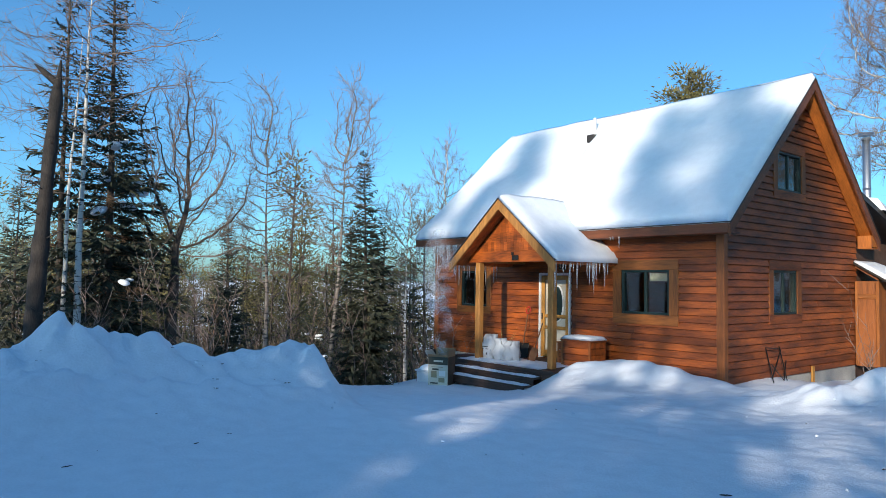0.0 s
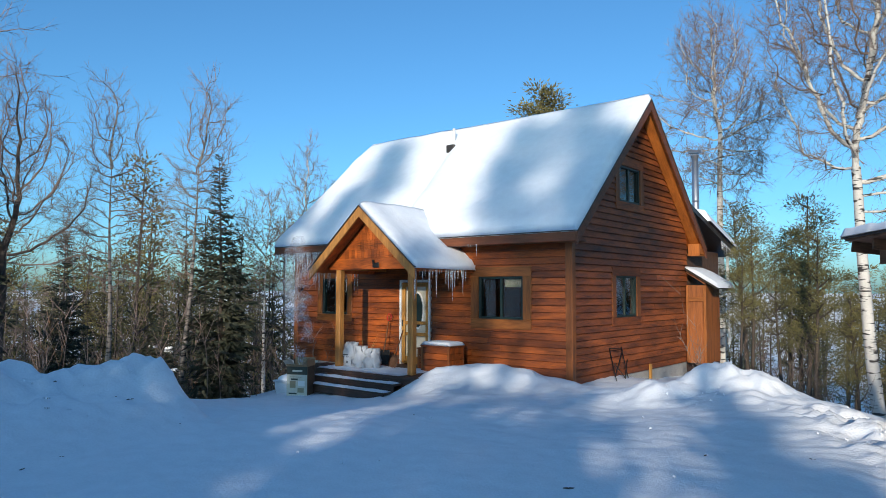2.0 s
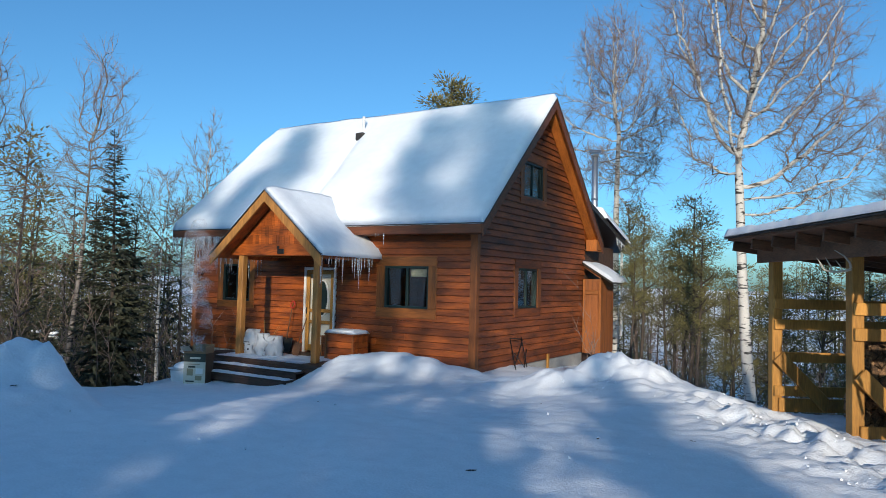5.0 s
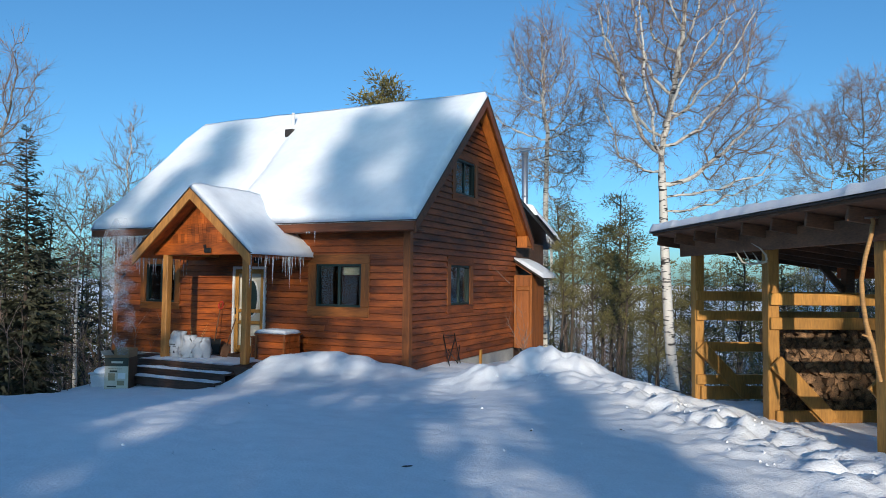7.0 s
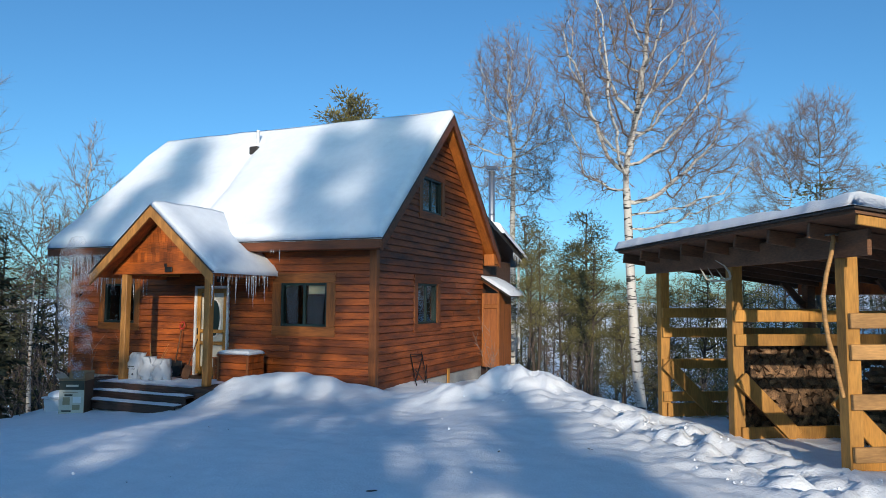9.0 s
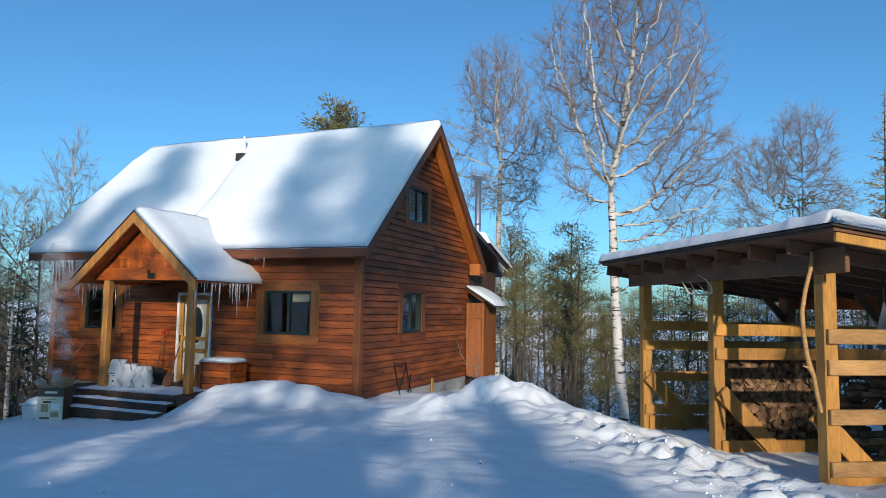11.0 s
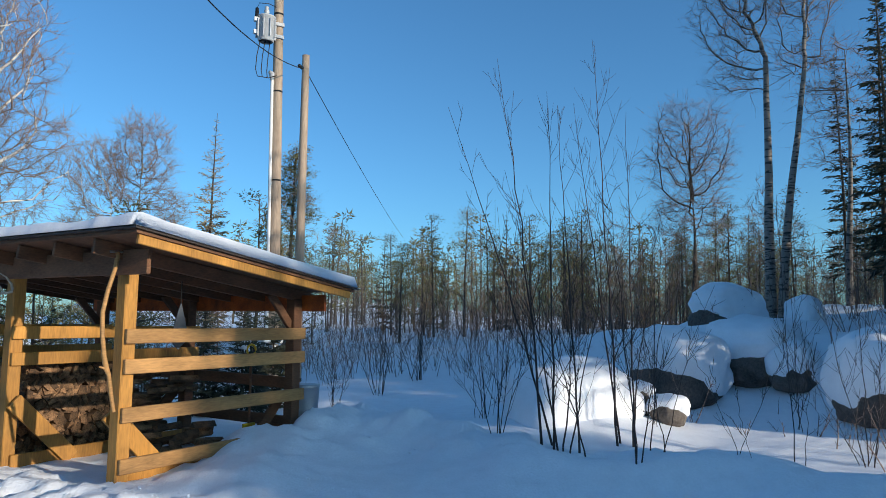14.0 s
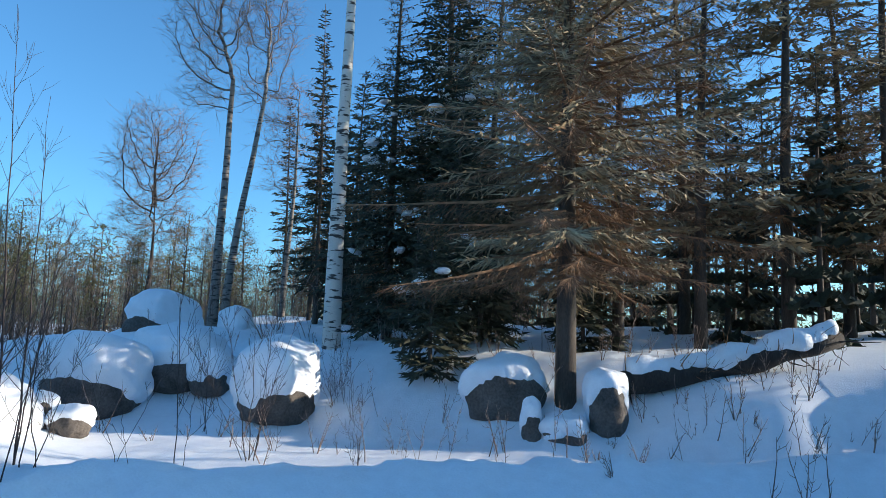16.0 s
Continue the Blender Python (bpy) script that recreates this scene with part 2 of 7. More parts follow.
def chunks(x, y, cell, seed, share=0.7):
    """Broken lumps of snow, each a cap on its own foot."""
    x, y = x / cell, y / cell
    i, j = np.floor(x).astype(int), np.floor(y).astype(int)
    best = np.zeros(x.shape)
    for a in (-1, 0, 1):
        for b in (-1, 0, 1):
            p, q = i + a, j + b
            g = lambda k: LATTICE[(p * 7 + k * 31 + seed) % 256, (q * 5 + k * 17 + seed * 3) % 256]
            r = 0.30 + 0.45 * g(3)
            u, v = x - p - g(1), y - q - g(2)
            c = 6.283 * g(4)
            u, v = (u * math.cos(1) + v * math.sin(1)) * (1 + 0.3 * np.cos(c)), v * (1 + 0.3 * np.sin(c))
            d = np.clip(1 - (np.abs(u) ** 2.6 + np.abs(v) ** 2.6) / r ** 2.6, 0, 1)
            best = np.maximum(best, np.where(g(5) < share, r * d ** 0.45, 0))
    return best * cell


# ---------------------------------------------------------------- ground
def ground(x, y):
    """Height of the snow."""
    x, y = np.asarray(x, float), np.asarray(y, float)
    h = 0.24 - 0.75 * ease((y + 10.5) / 8) * ease((1.5 - x) / 6.5) - 0.35 * ease((y + 8) / 8) * ease((5 - x) / 3) * ease((x + 2) / 3)
    # the land drops away behind the house and to the west, and climbs eastward
    h = h - 8.0 * ease((y - 1.5) / 34) * (1 - ease((x - 9) / 10))
    h = h - 4.5 * ease((-4.6 - x) / 22)
    hill = 1.35 * ease((x - 18.6) / 2.8) + 0.85 * ease((x - 20.5) / 12)
    h = h + hill * (1 - 0.75 * ease((y - 0.5) / 8)) + 0.5 * ease((x - 11) / 14) * ease((y - 0) / 10)
    h = h - 0.42 * np.exp(-((x - 6.3) / 1.5) ** 2 - ((y + 0.3) / 1.5) ** 2) * (1 - ease((x - 7.6) / 1.0))
    h = h - 1.8 * ease((y + 0.9) / 4.5) * ease((x - 1.0) / 2.0) * (1 - ease((x - 7.0) / 1.8))
    # ploughed heaps
    rough = fbm(x * 1.3, y * 1.3, 4, 3)
    west = ridge(x, y, [(-2.9, -26, 1.3), (-2.85, -13.0, 1.02), (-2.75, -12.0, 0.68), (-2.8, -11.2, 0.92), (-2.7, -10.2, 0.80), (-2.45, -9.2, 0.58), (-2.1, -8.15, 0.78)], 1.15)
    west = np.maximum(west, 0.75 * ridge(x, y, [(-1.7, -26, 0.9), (-1.6, -12, 0.75), (-1.5, -8.5, 0.5)], 1.0))
    h = h + west * (1 + 0.13 * rough) * (1 - ease((y + 8.25) / 0.55))
    gap = ridge(x, y, [(1.6, -1.4, 0.18), (2.6, -1.2, 0.34), (3.6, -1.0, 0.60), (4.5, -1.3, 0.14), (5.4, -1.6, 0.0)], 0.95)
    h = h + gap * (1 + 0.35 * rough)
    h = h + ridge(x, y, [(-2.3, -1.5, 0.55), (-1.2, -1.0, 0.42), (0.2, -0.9, 0.22)], 0.75) * (1 + 0.15 * rough)
    berm = ridge(x, y, [(9.3, -5.6, 0.22), (9.9, -4.9, 0.42), (10.8, -4.4, 0.58), (11.6, -5.0, 0.42), (12.1, -7.0, 0.28), (14.3, -9.5, 0.28), (17.0, -14.6, 0.42), (19, -20, 0.4)], 0.8)
    h = h + berm * (1 + 0.25 * rough)
    for bx, by, amp, wide in ((19.4, -6.5, 0.45, 1.3), (18.9, -3.5, 0.45, 1.5), (20.2, -4.6, 0.4, 1.2), (21.9, -1.4, 0.35, 1.3), (14.7, -4.3, 0.45, 1.1), (18.9, -8.4, 0.34, 0.55), (19.7, -9.0, 0.25, 0.5), (23.1, -2.7, 0.3, 1.2), (19.5, -13.9, 0.30, 0.55), (19.4, -14.7, 0.34, 0.6),
                             (19.2, -10.7, 0.12, 0.9), (18.0, -17.5, 0.5, 2.2), (16.4, -1.2, 0.3, 1.3), (22.4, -8.8, 0.3, 1.0)):
        h = h + amp * np.exp(-((x - bx) ** 2 + (y - by) ** 2) / wide ** 2)
    # trodden and tumbled snow, smooth where it was ploughed
    trod = ridge(x, y, [(5.2, -2.2, 1), (6.6, -4.6, 1), (7.9, -6.3, 1)], 0.7)
    lumps = np.maximum(west, np.maximum(gap, berm)) * 1.2
    clods = fbm(x * 2.1, y * 2.1, 2, 12)
    h = h + 0.07 * np.clip(trod + 0.25 * lumps, 0, 1) * (fbm(x * 5.5, y * 5.5, 3, 11) - 0.6 * np.abs(fbm(x * 3.3, y * 3.3, 2, 13))) + (0.06 * clods - 0.09 * np.abs(clods) + 0.05 * fbm(x * 6.0, y * 6.0, 2, 17)) * np.clip(lumps, 0, 1)
    bank = np.clip(np.maximum(west * (1 - ease((y + 8.25) / 0.55)), berm), 0, 1)
    h = h + 0.10 * bank * (fbm(x * 2.6, y * 2.6, 3, 81) - 0.6 * np.abs(fbm(x * 4.1, y * 4.1, 2, 83)))
    near = np.where(np.hypot(x - 6, y + 9) < 16, 1.0, 0.0)
    if near.any():
        broken = np.clip(1.5 * gap, 0, 1) * 0.8 + np.clip(1.6 * berm, 0, 1) * ease((y + 10.5) / 3) * 0.8 + 0.6 * trod
        warp = 0.12 * fbm(x * 3, y * 3, 2, 51)
        h = h + near * np.clip(broken, 0, 1) * (0.34 * chunks(x + warp, y - warp, 0.42, 3, 0.6) + 0.45 * chunks(x, y + warp, 0.21, 9, 0.6))
        crest = np.clip(west * 1.2 - 0.25, 0, 1) * (1 - ease((y + 8.25) / 0.55))
        h = h + near * crest * (0.55 * chunks(x - warp, y + warp, 0.6, 21, 0.5) * ease(fbm(x * 0.7, y * 0.7, 2, 61) + 0.6) + 0.8 * chunks(x + warp, y, 0.26, 29, 0.45) * ease(fbm(x * 1.1, y * 1.1, 2, 71) + 0.7))
    wild = ease((np.hypot(x - 6, y + 9) - 9) / 8)
    h = h + 0.02 * fbm(x * 0.9, y * 0.9, 3, 21) + 0.014 * fbm(x * 2.7, y * 2.7, 3, 31) + 0.007 * near * fbm(x * 6.5, y * 6.5, 2, 37) + wild * 0.16 * fbm(x * 0.35, y * 0.35, 4, 41)
    # distance
    far = np.hypot(x - 7, y + 13)
    h = h + 11.0 * ease((far - 90) / 200) * (1 - ease((x - 60) / 100))
    return h


def ground_at(x, y):
    return float(ground(np.array([x]), np.array([y]))[0])


def graded(lo, hi, step, reach):
    """Even steps between lo and hi, then ever wider ones."""
    out, w = [], step
    p = 0.0
    while p < reach:
        w *= 1.09
        p += w
        out.append(p)
    out = np.array(out)
    return np.concatenate([lo - out[::-1], np.arange(lo, hi, step), hi + out])


def build_ground():
    xs, ys = graded(-4.3, 12.4, 0.068, 1500), graded(-13.0, 0.0, 0.068, 1500)
    n = len(ys)
    gx, gy = np.meshgrid(xs, ys, indexing="ij")
    v = np.stack([gx, gy, ground(gx, gy)], -1).reshape(-1, 3)
    i = np.arange((len(xs) - 1) * n).reshape(-1, n)[:, :-1].ravel()
    f = np.stack([i, i + n, i + n + 1, i + 1], -1)
    tagged(part("ground", mesh_of("ground", v, f, True), SNOW), "deep blue-white snow cover, ploughed and trodden", "snow", kind="structure")


build_ground()


# ---------------------------------------------------------------- trees
def bend(rng, p, d, length, n, wobble, rise):
    pts = [p.copy()]
    for _ in range(n):
        d = (d + Vector((rng.uniform(-1, 1), rng.uniform(-1, 1), rng.uniform(-1, 1))) * wobble + Vector((0, 0, rise))).normalized()
        p = p + d * (length / n)
        pts.append(p.copy())
    return pts


def along(pts, t):
    k = min(int(t * (len(pts) - 1)), len(pts) - 2)
    u = t * (len(pts) - 1) - k
    return pts[k].lerp(pts[k + 1], u), (pts[k + 1] - pts[k]).normalized()


def off_axis(rng, d, angle):
    s = d.orthogonal().normalized()
    s.rotate(Matrix.Rotation(rng.uniform(0, 2 * math.pi), 3, d))
    return (d * math.cos(angle) + s * math.sin(angle)).normalized()


def lobes_of(nr, lobes, count):
    """Points spread through a crown made of egg-shaped lobes (x, y, z, half widths)."""
    bulk = np.array([l[3] * l[4] * l[5] for l in lobes])
    out = []
    for l, share in zip(lobes, bulk / bulk.sum()):
        n = max(4, int(count * share))
        d = nr.normal(size=(n, 3))
        d /= np.linalg.norm(d, axis=1)[:, None]
        out.append(np.array(l[:3]) + d * (nr.rand(n) ** 0.42)[:, None] * np.array(l[3:]))
    return np.concatenate(out)


def bare_tree(seed, height, r0, lobes, count=700, step=0.24, kill=0.40, lift=0.14, lean=(0, 0), leader=0.9, start=0.3, twigs=5, length=0.42, fine=0.0045, tip=0.0045, bark=None, sides=9, wobble=0.03, limb=0.026, end=0.9, hang=0.2, bushy=3):
    """A leafless tree whose limbs grow towards the room in its crown and fork on the way; the tips carry fine twigs."""
    rng, nr = random.Random(seed), np.random.RandomState(seed)
    trunk, crown = Tubes(), Tubes()
    stem = bend(rng, Vector((0, 0, -0.4)), Vector((*lean, 1)).normalized(), height * leader + 0.4, 14, wobble, 0.02)
    thick = lambda t: max(0.010, r0 * (1 - end * t ** 0.9))
    trunk.tube(stem, [thick(i / 14) for i in range(15)], sides)
    aim = lobes_of(nr, lobes, count)
    n0 = max(4, int(height * leader * (1 - start) / step))
    pos = [tuple(along(stem, start + (0.999 - start) * k / (n0 - 1))[0]) for k in range(n0)]
    parent = [max(0, k - 1) for k in range(n0)]
    pos = np.array(pos)
    last = np.zeros((n0, 3))
    gap = np.linalg.norm(aim[:, None] - pos[None], axis=2)
    near, far = gap.argmin(1), gap.min(1)
    live = far > kill * 0.6
    for _ in range(160):
        if live.sum() < 3:
            break
        idx = near[live]
        way = aim[live] - pos[idx]
        way /= np.linalg.norm(way, axis=1)[:, None] + 1e-9
        own, back = np.unique(idx, return_inverse=True)
        push = np.zeros((len(own), 3))
        np.add.at(push, back, way)
        push /= np.linalg.norm(push, axis=1)[:, None] + 1e-9
        push += nr.normal(0, 0.16, push.shape) + np.array((0, 0, lift))
        push /= np.linalg.norm(push, axis=1)[:, None]
        fresh = (push * last[own]).sum(1) < 0.985
        live &= ~(np.isin(near, own[~fresh]) & (nr.rand(len(near)) < 0.25))
        own, push = own[fresh], push[fresh]
        if not len(own):
            continue
        last[own] = push
        born = pos[own] + push * step
        base = len(pos)
        pos, last = np.concatenate([pos, born]), np.concatenate([last, np.zeros_like(born)])
        parent += own.tolist()
        k = np.nonzero(live)[0]
        gap = np.linalg.norm(aim[k][:, None] - born[None], axis=2)
        g = gap.min(1)
        better = g < far[k]
        near[k[better]] = base + gap.argmin(1)[better]
        far[k] = np.minimum(far[k], g)
        live &= far > kill
    n = len(pos)
    # finer side branches all along the limbs
    extra, at_node = [], []
    for i in range(n0, n):
        d = Vector(pos[i] - pos[parent[i]]).normalized()
        for _ in range(bushy):
            p, w = Vector(pos[i]), off_axis(rng, d, rng.uniform(0.4, 0.9))
            host = i
            for _ in range(rng.choice((1, 2, 2, 3))):
                w = (w + Vector((rng.uniform(-0.25, 0.25), rng.uniform(-0.25, 0.25), rng.uniform(-0.1, 0.3)))).normalized()
                p = p + w * step * 0.9
                extra.append(tuple(p))
                at_node.append(host)
                host = n + len(extra) - 1
    if extra:
        pos = np.concatenate([pos, np.array(extra)])
        parent += at_node
        n = len(pos)
    load = np.zeros(n)
    kids = [[] for _ in range(n)]
    for i in range(n - 1, n0 - 1, -1):
        load[i] = max(load[i], tip ** 2.2)
        load[parent[i]] += load[i]
        kids[parent[i]].append(i)
    rad = np.minimum(load ** (1 / 2.2), r0 * 0.52)
    pts = [Vector(p) for p in pos]
    for i in range(n0, n):
        par = parent[i]
        if par >= n0 and max(kids[par], key=lambda c: rad[c]) == i:
            continue
        chain, k = [par, i], i
        while kids[k]:
            k = max(kids[k], key=lambda c: rad[c])
            chain.append(k)
        radii = [min(rad[i], rad[par])] + [rad[c] for c in chain[1:-1]] + [rad[chain[-1]] * 0.5]
        (trunk if rad[i] > limb else crown).tube([pts[c] for c in chain], radii, 6 if rad[i] > limb else 4 if rad[i] > 0.012 and sides > 6 else 3)
    for i in range(n0, n):
        if rad[i] > 0.03:
            continue
        d = (pts[i] - pts[parent[i]]).normalized()
        for _ in range(twigs if not kids[i] else twigs // 2):
            w = (off_axis(rng, d, rng.uniform(0.25, 1.0)) + Vector((0, 0, rng.uniform(-hang, 0.35)))).normalized()
            p = pts[parent[i]].lerp(pts[i], rng.random())
            crown.blade(p, p + w * length * rng.uniform(0.35, 1.2), w.orthogonal().normalized() * fine)
    return trunk.mesh("trunk"), crown.mesh("crown"), bark or BIRCH, TWIG, ""


def spruce(seed, height, r0, radius, needles=3, step=0.24, bare=0.06, droop=0.35, dead=0.0, per=7, narrow=1.0, ragged=0.25, fat=1.0):
    """A conifer: trunk, and whorls of drooping boughs set with needle sprays."""
    rng = random.Random(seed)
    trunk, crown, brown = Tubes(), Tubes(), Tubes()
    tp = bend(rng, Vector((0, 0, -0.4)), Vector((0, 0, 1)), height + 0.4, 12, 0.012, 0.02)
    trunk.tube(tp, [max(0.01, r0 * (1 - 0.96 * i / 12)) for i in range(13)], 8)
    z = height * bare
    while z < height * 0.985:
        t = z / height
        reach = radius * ((1 - t) ** (0.85 * narrow) * 0.95 + 0.05) * (1 - 0.35 * math.exp(-8 * t))
        n = max(3, int(per * (0.55 + 0.45 * (1 - t))))
        a0 = rng.uniform(0, 6.28)
        for k in range(n):
            a = a0 + 6.283 * k / n + rng.uniform(-0.3, 0.3)
            ln = reach * rng.uniform(1 - ragged * 1.6, 1 + ragged)
            if ln < 0.06 or rng.random() < 0.07:
                continue
            p, _ = along(tp, min(0.999, (z + 0.4 + rng.uniform(-0.1, 0.1)) / (height + 0.4)))
            tilt = 0.55 * t - droop * (1 - t)
            d = Vector((math.cos(a), math.sin(a), tilt)).normalized()
            b = bend(rng, p, d, ln, 5, 0.05, 0.035)
            is_dead = rng.random() < dead * (1 - t) ** 1.5 * 1.6
            mesh = brown if is_dead else crown
            (brown if dead else crown).tube(b, [max(0.004, 0.006 + 0.010 * ln) * (1 - 0.8 * i / 5) for i in range(6)], 3)
            count = max(3, int(ln / 0.085))
            for i in range(count):
                u = 0.12 + 0.88 * (i + rng.random()) / count
                q, e = along(b, min(u, 0.999))
                side = e.cross(Vector((0, 0, 1))).normalized() * (1 if i % 2 else -1)
                w = (e * 0.75 + side * rng.uniform(0.5, 1.0) + Vector((0, 0, rng.uniform(-0.55, 0.12)))).normalized()
                tl = min(0.62, ln * 0.42) * (1.1 - 0.55 * u) * rng.uniform(0.6, 1.25) + 0.07
                if is_dead:
                    for j in range(6):
                        tw = (w + Vector((rng.uniform(-0.8, 0.8), rng.uniform(-0.8, 0.8), rng.uniform(-1.0, 0.2)))).normalized()
                        mesh.blade(q, q + tw * tl * rng.uniform(0.7, 1.2), tw.orthogonal().normalized() * 0.0045)
                    continue
                for j in range(needles):
                    v = j / max(1, needles - 1) if needles > 1 else 0
                    o = q + w * tl * v * 0.7
                    nd = (w + Vector((rng.uniform(-0.6, 0.6), rng.uniform(-0.6, 0.6), rng.uniform(-0.6, 0.45)))).normalized()
                    size = tl * (0.75 if needles <= 3 else 0.42)
                    mesh.blade(o, o + nd * size, nd.orthogonal().normalized() * (0.16 * size + 0.006) * fat)
        z += step * rng.uniform(0.75, 1.25) * (0.6 + 0.4 * (1 - t))
    return trunk.mesh("trunk"), crown.mesh("crown", False), (brown.mesh("dead_wood", False) if brown.v else None)


def pine(seed, height, r0, crown_from=0.45, clumps=16, size=1.0, blades=150, fat=1.0, leaf=1.0):
    """A pine: bare lower trunk, irregular limbs that end in needle clumps."""
    rng = random.Random(seed)
    trunk, crown = Tubes(), Tubes()
    tp = bend(rng, Vector((0, 0, -0.4)), Vector((0, 0, 1)), height + 0.4, 10, 0.03, 0.02)
    if fat > 1:
        tp = tp[::5]
    trunk.tube(tp, [max(0.02, r0 * (1 - 0.85 * i / (len(tp) - 1))) for i in range(len(tp))], 7 if fat <= 1 else 4)
    for k in range(clumps):
        t = crown_from + (0.97 - crown_from) * (k + rng.random()) / clumps
        p, d = along(tp, t)
        ln = size * rng.uniform(0.5, 1.25) * (1.25 - 0.9 * (t - crown_from) / (1 - crown_from))
        b = bend(rng, p, off_axis(rng, d, rng.uniform(1.0, 1.5)), ln, 4 if fat <= 1 else 1, 0.12, 0.12)
        trunk.tube(b, [0.045 * size * (1 - 0.7 * i / (len(b) - 1)) for i in range(len(b))], 4 if fat <= 1 else 3)
        for c in range(4):
            q, e = along(b, rng.uniform(0.5, 0.999))
            centre = q + Vector((rng.uniform(-1, 1), rng.uniform(-1, 1), rng.uniform(-0.2, 0.6))) * 0.3 * size
            for _ in range(blades // 4):
                o = centre + Vector((rng.gauss(0, 1), rng.gauss(0, 1), rng.gauss(0, 0.55))) * 0.24 * size
                nd = ((o - centre) + Vector((0, 0, 0.12)) + Vector((rng.uniform(-1, 1), rng.uniform(-1, 1), rng.uniform(-1, 1))) * 0.12).normalized()
                crown.blade(o, o + nd * 0.2 * size * fat * leaf, nd.orthogonal().normalized() * 0.034 * size * fat * leaf)
    return trunk.mesh("trunk"), crown.mesh("crown", False), None


def snow_clumps(seed, height, radius, count):
    """Lumps of snow lying on boughs."""
    rng = random.Random(seed)
    bm = bmesh.new()
    for _ in range(count):
        t = rng.uniform(0.08, 0.6)
        a = rng.uniform(0, 6.283)
        r = radius * (1 - t) * rng.uniform(0.45, 0.85)
        s = rng.uniform(0.08, 0.2)
        m = Matrix.LocRotScale((r * math.cos(a), r * math.sin(a), height * t - 0.15 * r), Euler((rng.uniform(-0.3, 0.3), rng.uniform(-0.3, 0.3), a)), (s * 1.5, s, s * 0.55))
        made = bmesh.ops.create_icosphere(bm, subdivisions=2, radius=1, matrix=m)
        for v in made["verts"]:
            v.co += Vector((0.03, 0.03, 0.03)) * noise.noise(v.co * 6)
    for f in bm.faces:
        f.smooth = True
    me = bpy.data.meshes.new("bough_snow")
    bm.to_mesh(me)
    bm.free()
    return me


def grove(name, label, category, group, meshes, mats, spots):
    """One kind of tree at several spots of (x, y, turn, size, stretch)."""
    x, y, turn, size, *stretch = spots[0]

    def at(x, y, turn, size, stretch=1.0, sink=0.0):
        return Matrix.LocRotScale((x, y, ground_at(x, y) - sink), Euler((0, 0, radians(turn))), (size, size, size * stretch))

    ob = thing(name, label, category, group=group)
    for me, mt, nm in zip(meshes, mats, ("trunk", "crown", "dead_wood", "bough_snow")):
        if me:
            o = part(nm, me, mt, ob)
            if nm in ("bough_snow", "dead_wood"):
                o["kind"] = "stuff"
    ob.matrix_basis = at(*spots[0])
    for s in spots[1:]:
        c = copy_thing(ob, Matrix.Identity(4))
        c.matrix_basis = at(*s)
    return ob


def woods(name, label, mesh_list, mats, spots):
    """Many far trees joined in one object per surface."""
    root = thing(name, label, "forest", kind="stuff")
    face_lists = {me.name: [tuple(p.vertices) for p in me.polygons] for made in mesh_list for me in made if me}
    for slot, (nm, mt) in enumerate(mats):
        vs, fs, base = [], [], 0
        for k, (x, y, turn, size, tall) in enumerate(spots):
            me = mesh_list[k % len(mesh_list)][slot]
            if me is None:
                continue
            n = len(me.vertices)
            co = np.empty(n * 3)
            me.vertices.foreach_get("co", co)
            co = co.reshape(-1, 3)
            c, s = math.cos(turn), math.sin(turn)
            z0 = ground_at(x, y)
            vs.append(np.stack([(co[:, 0] * c - co[:, 1] * s) * size + x, (co[:, 0] * s + co[:, 1] * c) * size + y, co[:, 2] * size * tall + z0], -1))
            fs += [tuple(base + i for i in f) for f in face_lists[me.name]]
            base += n
        if vs:
            part(nm, mesh_of(nm, np.concatenate(vs), fs), mt, root)
    return root


def scatter(rng, n, keep, reach, scale=1.0):
    out = []
    while len(out) < n:
        r = reach[0] + (reach[1] - reach[0]) * rng.random() ** 0.8
        a = rng.uniform(0, 6.283)
        x, y = 7 + r * math.cos(a), -13 + r * math.sin(a)
        if keep(x, y):
            out.append((x, y, rng.uniform(0, 6.28), rng.uniform(0.75, 1.25) * scale, rng.uniform(0.9, 1.15)))
    return out


# the birches and aspens that stand apart
def lone(name, label, made, x, y, turn=0, size=1.0, category="tree", group="bare trees", top=None):
    trunk, crown, bark, twig, _ = made
    if top:
        size = (top - ground_at(x, y)) / max(v.co.z for v in crown.vertices)
    return grove(name, label, category, group, (trunk, crown), (bark, twig), [(x, y, turn, size)])


lone("birch_tree", "tall thin bare birch with pale bark beside a spruce", bare_tree(11, 10.6, 0.105, ((0.2, 0.1, 8.2, 1.5, 1.5, 2.6), (1.3, 1.4, 7.2, 1.2, 1.3, 1.1), (-1.0, -1.0, 7.2, 1.2, 1.2, 1.4)), 420, 0.28, 0.45, 0.05, start=0.45, bushy=1, fine=0.0035), -10.47, -9.4)
lone("birch_tree", "slender bare birch behind the ploughed snow heap", bare_tree(12, 9.0, 0.075, ((0, 0, 7.0, 1.0, 1.0, 2.2), (-0.4, -0.5, 5.2, 0.8, 0.8, 1.2)), 260, 0.28, 0.42, 0.1, lean=(0.06, 0.02), bushy=1, fine=0.0035), -10.7, -9.7)
